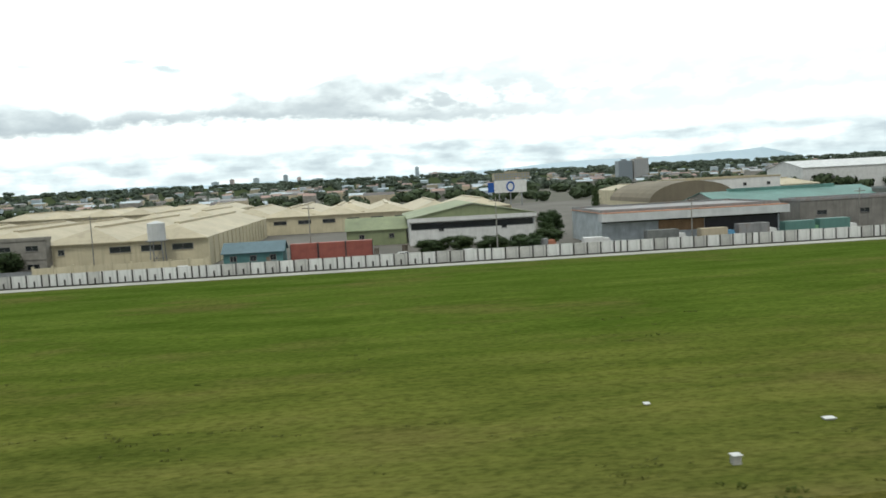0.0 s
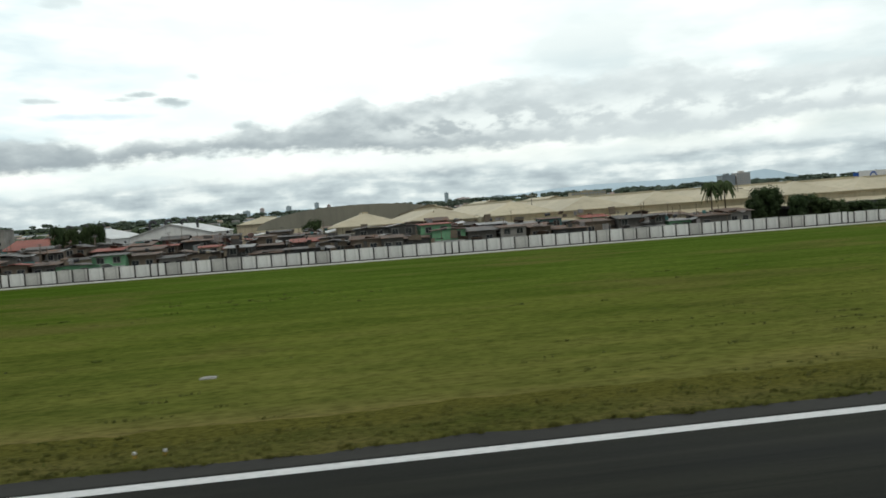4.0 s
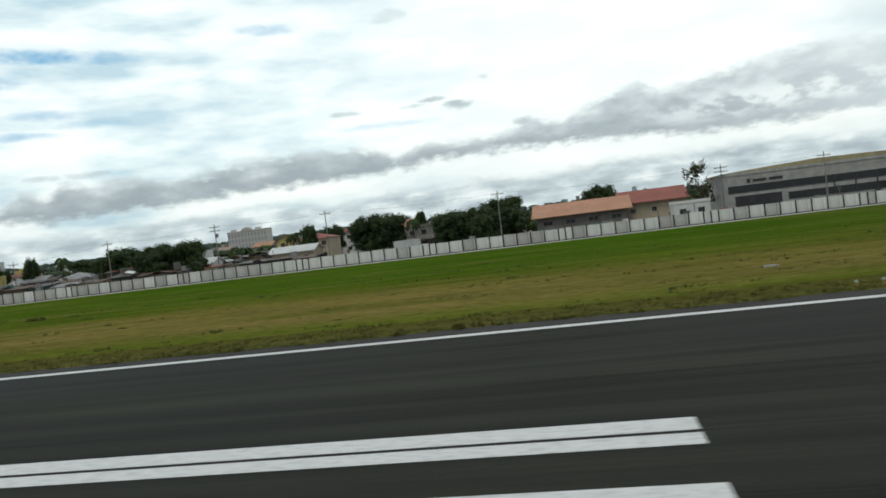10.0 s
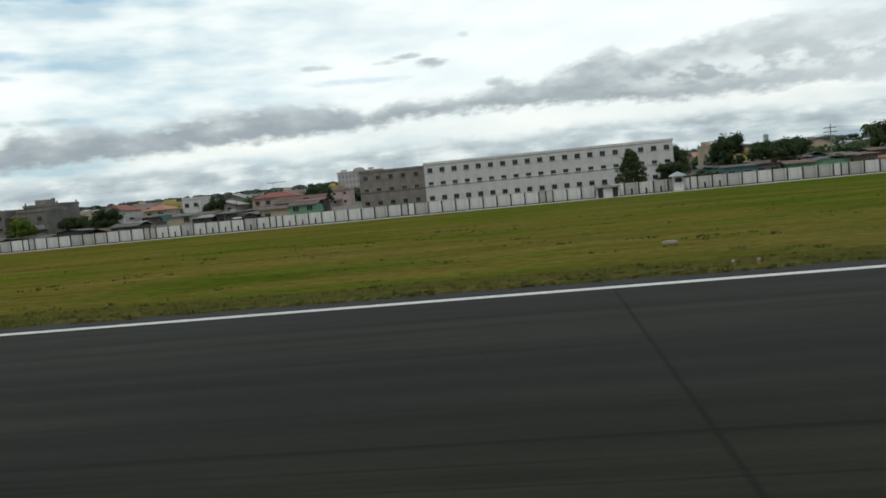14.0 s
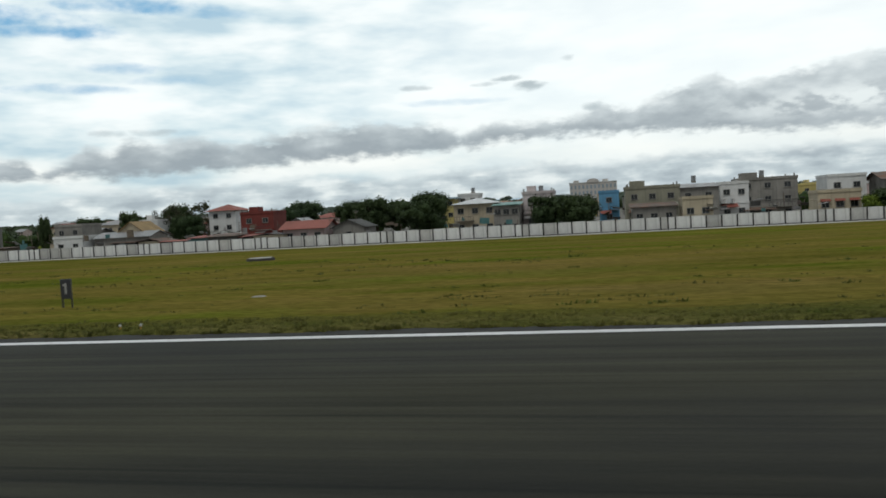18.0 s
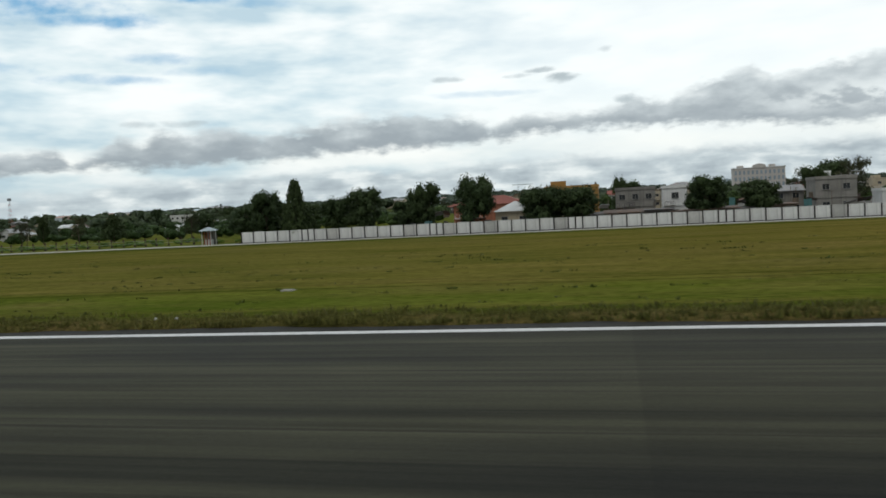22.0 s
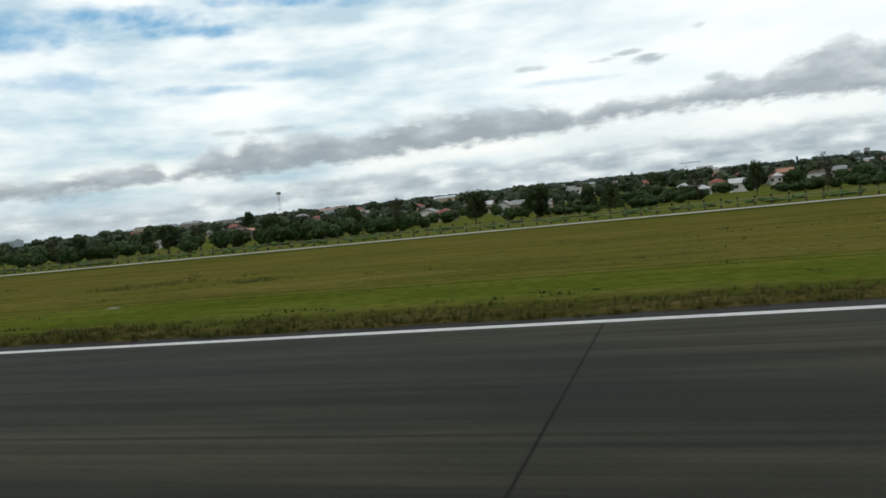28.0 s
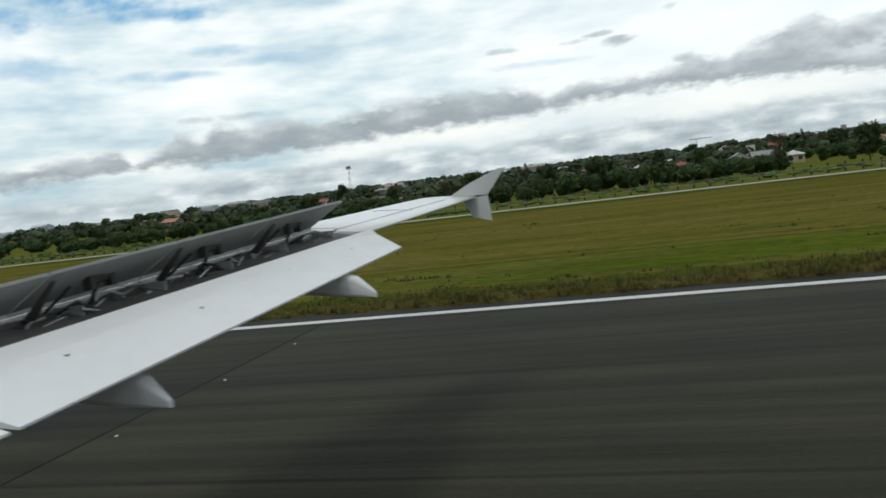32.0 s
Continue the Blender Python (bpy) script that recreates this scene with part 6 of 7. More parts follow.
grove((-984, 167, 7.7, 3.4, "y"), (-963, 170, 8.1, 3.5), (-974, 172, 6.8, 3.2), (-969, 175, 6.6, 3.2), (-1086, 167, 8.5, 4.2), (-1170, 240, 12.2, 6.6), (-1159, 258, 11.1, 4.8), (-1143, 230, 12.0, 6.0), (-1170, 225, 10.8, 5.6), (-1019, 162.5, 6.2, 4.2), (-1023, 162, 4.9, 2.4, "y"), (-1201, 212, 12.9, 4.6), (-948, 196, 8.2, 3.6), (-932, 240, 10, 5))
grove((-1080, 162.5, 8.3, 4.6), (-1121, 206, 11.8, 6.0), (-1150, 232, 11.2, 5.6), (-1199, 206, 12.8, 4.8, "o"), (-1208, 200, 11.3, 4.1), (-1182, 188, 9.1, 3.9), (-1112, 162.5, 10.4, 5.4), (-1078, 172, 8.1, 4.6), (-1143, 206, 10.6, 4.8), (-1185, 188, 8.9, 3.5), (-1237, 164, 9.7, 4.8), (-1273, 172, 9.3, 5.0), (-1195, 216, 14.0, 6.0, "o"), (-1209, 212, 11.6, 3.6, "o"))
grove((-1137, 235, 10.8, 5.1), (-1148, 245, 11.5, 4.2), (-1250, 240, 11.2, 6.6), (-1254, 220, 12.1, 2.2), (-1325, 161, 14.4, 3.4, "s"), (-1333, 163, 11.6, 4.1), (-1317, 166, 9.4, 3.7), (-1310, 164, 11.0, 4.6), (-1296, 164, 11.5, 4.1), (-1285, 163, 12.5, 4.6), (-1270, 165, 9.2, 5.0), (-1262, 165, 8.9, 5.2), (-1301, 168, 7.9, 3.7), (-1343, 190, 8.6, 4.6), (-1227, 165, 8.4, 4.4))
grove((-1341, 172, 8.8, 4.6), (-1346, 182, 9.2, 5.2), (-1338, 188, 9.6, 5.0), (-1353, 192, 8.4, 5.0), (-1330, 178, 8.6, 4.6))
for i in range(22):
    tree(-1362 - i * 16 + rng_e.uniform(-6, 6), rng_e.uniform(205, 250), rng_e.uniform(7.6, 10.6), rng_e.uniform(2.2, 4.2), rng_e.choice("bbobs"), group="trees of the belt")
grove((-1802, 530, 15, 4.5), (-1400, 592, 14.5, 4.5, "o"), (-1382, 520, 13, 4.5, "o"), (-1366, 500, 12, 5, "o"), (-1450, 430, 12, 4.5, "o"), (-1505, 455, 14, 4, "o"), (-1560, 470, 13, 4, "b"), (-1660, 480, 14, 5, "o"), (-1490, 440, 12, 6, "b"))


def leaf_mass(name, spots, material, label, category, n=46, size=0.34, seed=3):
    """Many crowns joined: spots are x, y, z of the foot, height and radius."""
    rng = np.random.default_rng(seed)
    V = []
    for x, y, z, h, r in spots:
        k = 6
        lobe = rng.normal(size=(k, 3))
        lobe /= np.linalg.norm(lobe, axis=1)[:, None]
        lobe[:, 2] = np.abs(lobe[:, 2]) * 1.1 - 0.5
        lobe *= rng.uniform(0.35, 0.62, (k, 1))
        pick = rng.integers(0, k, n)
        d = rng.normal(size=(n, 3))
        d /= np.linalg.norm(d, axis=1)[:, None]
        c = (lobe[pick] + d * rng.uniform(0.4, 0.56, (n, 1))) * np.array([r, r, h * 0.48]) + np.array([x, y, z + h * 0.5])
        nrm = d + rng.normal(scale=0.3, size=(n, 3))
        u = np.cross(nrm, rng.normal(size=(n, 3)))
        u /= np.linalg.norm(u, axis=1)[:, None] + 1e-6
        w = np.cross(nrm, u)
        w /= np.linalg.norm(w, axis=1)[:, None] + 1e-6
        s = size * r * rng.uniform(0.6, 1.3, (n, 1))
        V.append(np.stack([c - u * s, c + w * s * 0.8, c + u * s, c - w * s * 0.9], 1).reshape(-1, 3))
    V = np.concatenate(V)
    q = np.arange(len(V)).reshape(-1, 4)
    F_ = np.concatenate([q[:, :3], q[:, [0, 2, 3]]])
    V, F_ = V.tolist(), F_.tolist()
    jit = random.Random(seed)
    for x, y, z, h, r in spots:
        v, f = ball((x, y, z + h * 0.42), r * 0.66, h * 0.42, 7, 5, lambda: jit.uniform(0.7, 1.15))
        k = len(V)
        V += v
        F_ += [(a + k, b + k, c + k) for a, b, c in f]
    me = bpy.data.meshes.new(name)
    me.from_pydata(V, [], F_)
    me.materials.append(material)
    ob = new(name, me)
    return tagged(ob, label, category, kind="stuff")


rng_f = random.Random(21)
far = []
for i in range(3900):
    x = rng_f.uniform(-3300, 2600)
    y = rng_f.choice((rng_f.uniform(330, 600), rng_f.uniform(500, 1100), rng_f.uniform(1000, 2200), rng_f.uniform(2200, 3500)))
    if -230 < x < 240 and y < 500:
        continue
    if x > -1340 and y < 400:
        y += 120
    if x < -1330 and y < 640 and rng_f.random() < 0.25:
        continue
    far.append((x, y, WALL_Z + slope(x, y), rng_f.uniform(6, 11.5) * (1 + y / 4000), rng_f.uniform(4, 8) * (1 + y / 1300)))
# haze over the farthest trees is mixed into this leaf colour
LEAFF = foliage("haze_greyed_horizon_leaves", (0.075, 0.098, 0.075), (0.1, 0.124, 0.094), 0.05, 0.9, 1.04)
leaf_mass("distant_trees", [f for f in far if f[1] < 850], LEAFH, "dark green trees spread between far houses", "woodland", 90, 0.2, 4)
leaf_mass("horizon_trees", [f for f in far if f[1] >= 850], LEAFF, "trees out to the horizon, greyed with painted haze", "woodland", 90, 0.2, 14)
mid = []
for i in range(230):
    x = rng_f.uniform(-1330, -390)
    mid.append((x, rng_f.uniform(240, 340), WALL_Z, rng_f.uniform(5.5, 9.5), rng_f.uniform(2.5, 5)))
leaf_mass("suburb_trees", mid, LEAFD, "dark green garden trees between the houses", "trees", 330, 0.1, 5)
belt = []
CLEARINGS = ((-1398, 7), (-1450, 11), (-1536, 12), (-1640, 12), (-1716, 10), (-1790, 14))


def clear(x, y):
    """Gaps in the belt through which the meadow and the houses show; they slant to fit the camera's line of sight."""
    return any(abs(x + (y - 180) * 0.12 - c) < w for c, w in CLEARINGS)


for i in range(620):
    x = -1352 - i * 1.95 + rng_f.uniform(-4, 4)
    y = 192 + 24 * noise.noise((x * 0.012, 0.3, 0)) + rng_f.uniform(0, 40) + (34 * min(1.0, (x + 1560) / 90) if x > -1560 else 0.0)
    tall = min(1.0, max(0.0, 0.5 + 1.5 * noise.noise((x * 0.013, 7.7, 0))))
    if clear(x, y):
        continue
    belt.append((x, y, WALL_Z, rng_f.uniform(2.6, 4.6) * (1 - tall) + rng_f.uniform(4.4, 7.4) * tall, rng_f.uniform(2.0, 4.4)))
for i in range(300):
    x, y = -1345 - i * 4.0 + rng_f.uniform(-6, 6), rng_f.uniform(260, 420)
    tall = min(1.0, max(0.0, 0.5 + 1.5 * noise.noise((x * 0.013, 3.1, 0))))
    if clear(x, y) and rng_f.random() < 0.75:
        continue
    belt.append((x, y, WALL_Z + slope(x, y), rng_f.uniform(4.0, 6.0) * (1 - tall) + rng_f.uniform(5.4, 8.6) * tall, rng_f.uniform(3.0, 5.5)))
leaf_mass("tree_belt", belt, LEAFD, "dense dark green tree belt beyond the fence", "woodland", 560, 0.095, 6)
bank = []
for i in range(330):
    x, y = -1350 - rng_f.uniform(0, 800), rng_f.uniform(390, 700)
    bank.append((x, y, WALL_Z + slope(x, y), rng_f.uniform(4.5, 8.0), rng_f.uniform(3, 6)))
leaf_mass("slope_trees", bank, LEAFH, "dark green trees between the houses on the far slope", "woodland", 300, 0.11, 8)
scrub = []
for i in range(700):
    x = -1345 - rng_f.uniform(0, 900)
    y = 171 + rng_f.uniform(0, 30)
    scrub.append((x, y, WALL_Z - 0.15, rng_f.uniform(0.35, 1.2) * (1.6 if rng_f.random() < 0.15 else 1.0), rng_f.uniform(0.8, 2.2)))
leaf_mass("scrub", scrub, LEAFB, "bright green scrub along the fence", "scrub", 120, 0.12, 7)

# far roofs of the town
town_v, town_f, town_m = [], [], []
for i in range(950):
    x = rng_f.uniform(-3200, 1700)
    y = rng_f.uniform(480, 2300)
    if -230 < x < 330 and y < 560:
        continue
    if x < -1340 and (y < 680 or rng_f.random() < 0.5):
        continue
    w, d, h = rng_f.uniform(9, 26), rng_f.uniform(9, 16), rng_f.uniform(5, 9.5) * (1 + y / 5000)
    k = len(town_v)
    z = WALL_Z + slope(x, y)
    town_v += [(x, y, z), (x + w, y, z), (x + w, y + d, z), (x, y + d, z), (x, y, z + h), (x + w, y, z + h), (x + w, y + d, z + h), (x, y + d, z + h), (x, y + d / 2, z + h + 2.2), (x + w, y + d / 2, z + h + 2.2)]
    for q in ((0, 1, 5, 4), (1, 2, 6, 9, 5), (3, 0, 4, 8, 7), (2, 3, 7, 6)):
        town_f.append(tuple(k + j for j in q))
        town_m.append(i % 3)
    for q in ((4, 5, 9, 8), (6, 7, 8, 9)):
        town_f.append(tuple(k + j for j in q))
        town_m.append(3 + (i * 7) % 4)
# clay red is greyed here to imitate haze over the far town
HAZEDCLAY = plain("haze_dulled_clay_roof", (0.34, 0.235, 0.2), 0.85, 0.15, 0.1)
me = raw("distant_town", town_v, town_f, [SAND, HAZE, GREYWALL, HAZEDCLAY, OLDTIN, TIN, HAZE])
me.polygons.foreach_set("material_index", town_m)
tagged(new("distant_town", me), "small pale houses with red and tin roofs far off", "town", kind="stuff")

# hills on the horizon; their blue is haze painted into the base colour
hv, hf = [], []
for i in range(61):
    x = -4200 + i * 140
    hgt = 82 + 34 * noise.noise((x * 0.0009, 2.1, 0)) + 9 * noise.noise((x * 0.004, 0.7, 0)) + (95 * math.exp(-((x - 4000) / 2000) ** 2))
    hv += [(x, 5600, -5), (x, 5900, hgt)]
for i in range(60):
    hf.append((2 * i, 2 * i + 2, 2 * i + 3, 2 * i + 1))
hill = new("hills", raw("hills", hv, hf, plain("painted_haze_hills", (0.5, 0.6, 0.67), 1.0, 0.05, 0.002, 0.0)))
tagged(hill, "low hills along the horizon, blued with painted haze", "hills", kind="structure")


# ---- runway marks ----
MARK = PAINT
LINEW = plain("white_survey_paint", (0.75, 0.75, 0.72), 0.7, 0.1)


def mark(x0, x1, y0, y1, label="worn white touchdown marking on the runway"):
    o = link("runway_marking", boxes((x0, x1, y0, y1, 0.0, 0.006)), MARK)
    tagged(o, label, "road marking", kind="structure")


for xr in (-623.2, -775.0, -924.5):
    mark(xr - 22.5, xr, 11.75, 12.6)
    mark(xr - 22.5, xr, 10.85, 11.55)
    mark(xr - 22.5, xr, 7.1, 8.9)
mark(-433, -385, 9, 16.9, "worn white aiming point block on the runway")
OLDASPH = plain("fresh_dark_asphalt", (0.0165, 0.0165, 0.0135), 0.9, 0.3, 0.8, 0.0, spec=0.06)
for i, x in enumerate((-370, -560, -745, -860, -1000, -1190, -1294.3, -1360, -1480, -1544.9, -1602.4)):
    o = link("asphalt_joint", boxes((x, x + 0.06, -20, 25.9, 0.0, 0.004)), OLDASPH)
    tagged(o, "dark tar-sealed joint across the runway", "joint", kind="structure")
for x in (-1120.6, -1165.1, -1304.1, -1545.3, -1566.0, -1601.9):
    for y in (22.6, 18.2, 13.7):
        o = link("survey_mark", tubes(((x, y, -0.05), (x, y, 0.012), 0.042, 0.038), n=8), LINEW)
        tagged(o, "small round white mark on the asphalt", "road marking", kind="structure")
sh = link("runway_shoulder", boxes((-2000, 500, 27.05, 28.5, -0.3, 0.003)), plain("dark_shoulder_asphalt", (0.026, 0.025, 0.021), 0.95, 0.35, 0.5, 0.2))
tagged(sh, "dark broken asphalt shoulder", "shoulder", kind="structure")

# ---- runway lights, slabs, boards ----
LAMPG = plain("lamp_glass_white", (0.5, 0.5, 0.48), 0.3, 0.05)
AMBER = plain("amber_paint", (0.5, 0.3, 0.05), 0.5, 0.2)


def edge_light(x):
    z = ground_z(29.4)
    t = thing("runway_light", pose(x, 29.4, z), "pair of small elevated runway edge lamps on a pad", "runway light", "runway edge lights")
    part("pad", boxes((-0.58, 0.58, -0.14, 0.14, -0.1, 0.03)), P_POST, t)
    for sx in (-0.5, 0.5):
        part("base_plate", boxes((sx - 0.3, sx + 0.2, -0.42, -0.16, -0.05, 0.07)), AMBER, t)
        part("stem", tubes(((sx, 0, 0.08), (sx, 0, 0.24), 0.05, 0.04), n=8), AMBER, t)
        part("globe", tubes(((sx, 0, 0.24), (sx, 0, 0.3), 0.06, 0.06), ((sx, 0, 0.3), (sx, 0, 0.35), 0.06, 0.025), n=10), LAMPG, t)
    z = ground_z(43.4)
    s = thing("cable_pit_cover", pose(x - 0.6, 43.4, z), "pale concrete cable pit cover in the grass", "pit cover", "cable pit covers")
    part("slab", boxes((-0.4, 0.4, -0.26, 0.26, -0.1, 0.07)), P_CONC, s)
    part("lid", boxes((-0.3, 0.3, -0.18, 0.18, 0.07, 0.1)), P_CONC, s)


for k in range(-7, 26):
    edge_light(-374.4 - 60 * k)


def distance_board(x, y=40.4):
    t = thing("distance_board", pose(x, y, ground_z(y), 0, 0, 20), "black distance board with worn white marks on two legs", "sign", "distance boards")
    part("board", boxes((-0.3, 0.3, -0.06, 0.06, 0.6, 1.8)), DARKF, t)
    part("white_bars", boxes((-0.06, 0.06, -0.075, -0.06, 0.9, 1.55), (-0.15, -0.061, -0.075, -0.06, 1.38, 1.5)), P_CONC, t)
    for sx in (-0.26, 0.26):
        part("leg", boxes((sx - 0.04, sx + 0.04, 0.06, 0.14, -0.2, 1.8)), DARKF, t)


for k in range(5):
    distance_board(-191.7 - 304.8 * k)
for y in (43.7, 52.2, 60.9, 70.0):
    t = thing("approach_light_box", pose(-453, y, ground_z(y)), "low white approach slope light unit on short legs", "light unit", "approach slope lights")
    part("housing", prisms(([(-0.42, 0.26), (0.42, 0.26), (0.42, 0.37), (-0.35, 0.4)], -0.22, 0.22)), P_CONC, t)
    part("hood", boxes((-0.44, 0.44, -0.25, 0.25, 0.4, 0.43)), WHITE, t)
    for sx in (-0.55, 0.55):
        for sy in (-0.3, 0.3):
            part("leg", boxes((sx * 0.7 - 0.04, sx * 0.7 + 0.04, sy * 0.7 - 0.04, sy * 0.7 + 0.04, -0.1, 0.27)), DARKF, t)

# ---- glide slope site ----
path_asphalt = plain("cracked_path_asphalt", (0.07, 0.065, 0.055), 0.9, 0.4, 0.6, 0.2)
pv = [(-354.2, 27.5), (-351.3, 27.5), (-351.6, 42), (-352.1, 62), (-352.5, 119), (-348.0, 134), (-346.0, 151.5), (-349.0, 151.5), (-350.6, 136), (-354.9, 122), (-354.7, 62), (-354.4, 42)]
bmp = bmesh.new()
quads = ((0, 1, 2, 11), (11, 2, 3, 10), (10, 3, 4, 9), (9, 4, 5, 8), (8, 5, 6, 7))
vv = [bmp.verts.new((x, y, ground_z(y) + 0.085)) for x, y in pv]
for q in quads:
    bmp.faces.new([vv[i] for i in q])
ext = bmesh.ops.extrude_face_region(bmp, geom=list(bmp.faces))
bmesh.ops.translate(bmp, verts=[e for e in ext["geom"] if isinstance(e, bmesh.types.BMVert)], vec=(0, 0, -0.4))
bmesh.ops.recalc_face_normals(bmp, faces=bmp.faces)
tagged(link("service_path", bmp, path_asphalt), "narrow cracked asphalt service path through the grass", "path", kind="structure")
o = link("hold_line", boxes((-354.3, -351.7, 42.3, 42.9, -0.1, ground_z(41) + 0.1)), PAINT)
tagged(o, "white painted hold line across the path", "road marking", kind="structure")
o = link("concrete_patch", prisms(([(-355.0, 45.4), (-352.3, 44.0), (-352.1, 45.8), (-353.6, 47.2)], -0.3, ground_z(45) + 0.1), axis="z"), plain("broken_pale_concrete", (0.5, 0.49, 0.46), 0.9, 0.35))
tagged(o, "broken pale concrete patch on the path", "concrete patch", kind="structure")


def shelter(x, y, w, label):
    t = thing("equipment_shelter", pose(x, y, WALL_Z), label, "hut")
    part("wall", boxes((-w / 2, -w / 2 + 0.2, 0, 2.4, -0.2, 2.1), (w / 2 - 0.2, w / 2, 0, 2.4, -0.2, 2.1), (-w / 2, w / 2, 2.2, 2.4, -0.2, 2.1), (-0.9, 0.9, 0, 0.2, -0.2, 2.1)), WHITE, t)
    part("roof", boxes((-w / 2 - 0.4, w / 2 + 0.4, -0.4, 2.8, 2.1, 2.35)), P_CONC, t)
    # dark sheets set in both door openings imitate the shade within
    part("door", boxes((-w / 2 + 0.3, -1.0, 0.05, 0.12, -0.1, 1.95)), DARKF, t)
    part("grille", boxes((1.0, w / 2 - 0.3, 0.05, 0.12, 0.3, 1.9)), DARKF, t)


shelter(-345.8, 151.6, 4.6, "small whitewashed equipment shelter with a flat roof")
shelter(-848, 153.8, 4.4, "small white guard shelter beside the wall")
guard = thing("guard_post", pose(-541, 155.5, WALL_Z), "low white guard box in front of the wall", "hut")
part("wall", boxes((-0.9, 0.9, 0, 1.2, -0.1, 1.7)), WHITE, guard)
part("roof", boxes((-1.1, 1.1, -0.2, 1.4, 1.7, 1.85)), P_CONC, guard)
# no hole: a dark panel imitates the shaded inside of the opening
part("opening", boxes((-0.5, 0.5, -0.03, 0.02, 0.6, 1.4)), DARKF, guard)
for gx, gy, gh, lab in ((-70, 156.0, 3.2, "raised white guard box with a pale blue roof at the wall"), (-834, 156.0, 4.0, "slim white watch box at the wall")):
    g = thing("guard_box", pose(gx, gy, ground_z(gy)), lab, "guard box", "guard boxes")
    part("wall", boxes((-1.0, 1.0, -0.8, 0.8, -0.2, gh - 1.0)), WHITE, g)
    part("opening", boxes((-0.7, 0.7, -0.84, -0.78, gh - 2.2, gh - 1.3)), GLASS, g)
    part("roof", roof_mesh("hip", 2.2, 2.2, gh - 1.0, 0.9, 0.5), plain("pale_blue_roof", (0.45, 0.53, 0.56), 0.6), g).location = (0, -1.1, 0)
    part("base_step", boxes((-1.2, 1.2, -1.0, 1.0, -0.2, 0.15)), P_CONC, g)

gp = thing("guard_pavilion", pose(-1346.5, 160.5, WALL_Z) @ Matrix.Scale(0.8, 4), "open guard pavilion with a pale blue hip roof on thin posts", "pavilion")
part("roof", roof_mesh("hip", 3.4, 3.4, 4.0, 1.1, 0.5), plain("pale_blue_roof", (0.45, 0.53, 0.56), 0.6), gp).location = (0, -1.7, 0)
for sx in (-1.4, 1.4):
    for sy in (-1.4, 1.4):
        part("post", boxes((sx - 0.08, sx + 0.08, sy - 0.08, sy + 0.08, -0.2, 4.0)), WHITE, gp)
part("booth", boxes((-0.9, 0.9, -0.9, 0.9, -0.2, 1.5)), WHITE, gp)
for sx in (-0.85, 0.0, 0.85):
    part("red_post", boxes((sx - 0.13, sx + 0.13, -1.16, -0.92, -0.2, 3.6)), plain("faded_red_post", (0.32, 0.1, 0.06), 0.8), gp)
part("back_wall", boxes((-1.3, 1.3, 1.2, 1.34, -0.2, 3.9)), GREYWALL, gp)

cab = thing("monitor_cabin", pose(-336.6, 117, ground_z(117)) @ Matrix.Scale(0.74, 4), "monitor cabin in red and white vertical stripes", "cabin")
for j in range(5):
    part("stripe_panel", boxes((-1.75 + 0.7 * j, -1.75 + 0.7 * j + 0.7, 0, 2.2, -0.1, 2.7)), RED if j % 2 == 0 else WHITE, cab)
part("roof", boxes((-1.9, 1.9, -0.15, 2.35, 2.7, 2.82)), WHITE, cab)
gm_ = lattice("glide_slope_mast", -331, 127, 14.2, 0.62, (RED, WHITE), "red and white lattice glide slope mast", "mast", 8, ground_z(127), 0.75)
for zz in (6.2, 13.2):
    part("antenna_arm", boxes((-0.7, 0.9, -0.4, -0.2, zz, zz + 0.3)), WHITE, gm_)
part("top_box", boxes((0.35, 1.2, -0.25, 0.25, 12.1, 12.5)), DARKF, gm_)
part("stay", tubes(((-2.4, 0, 0), (-0.3, 0, 7.0), 0.1), ((2.2, 0, 0), (0.3, 0, 6.0), 0.05)), WHITE, gm_)
for sx, sy in ((-341.3, 68.2), (-313.3, 66.4)):
    s = thing("monitor_antenna", pose(sx, sy, ground_z(sy)), "short red and white banded post with a white head", "antenna post", "monitor antennas")
    part("foot", boxes((-0.4, 0.4, -0.4, 0.4, -0.1, 0.1)), WHITE, s)
    for j in range(4):
        part("band", tubes(((0, 0, 0.12 + 0.5 * j), (0, 0, 0.62 + 0.5 * j), 0.11), n=10), RED if j % 2 == 0 else WHITE, s)
    part("head", prisms(([(-0.6, 2.3), (0.6, 2.3), (0.35, 2.12), (-0.35, 2.12)], -0.2, 0.2)), WHITE, s)
    part("junction_box", boxes((-0.45, -0.15, -0.15, 0.15, 0.12, 1.0)), WHITE, s)
for sx, sy, hh in ((-343.6, 81.8, 1.35), (-350.8, 83.4, 1.5)):
    s = thing("marker_post", pose(sx, sy, ground_z(sy)), "stubby white marker post on a round foot", "marker post", "marker posts")
    part("foot", tubes(((0, 0, -0.1), (0, 0, 0.12), 0.5), n=12), WHITE, s)
    part("post", tubes(((0, 0, 0.12), (0, 0, hh), 0.24, 0.14), n=12), WHITE, s)
for sx, sy, hh in ((-361, 84.3, 2.9), (-366, 95, 2.6), (-372, 78, 2.4)):
    s = thing("stake", pose(sx, sy, ground_z(sy)), "thin rusty steel stake in the grass", "stake", "stakes")
    part("rod", tubes(((0, 0, -0.2), (0, 0, hh), 0.05), n=6), RUST, s)
    part("tip_plate", boxes((-0.12, 0.12, -0.03, 0.03, hh - 0.3, hh)), RUST, s)

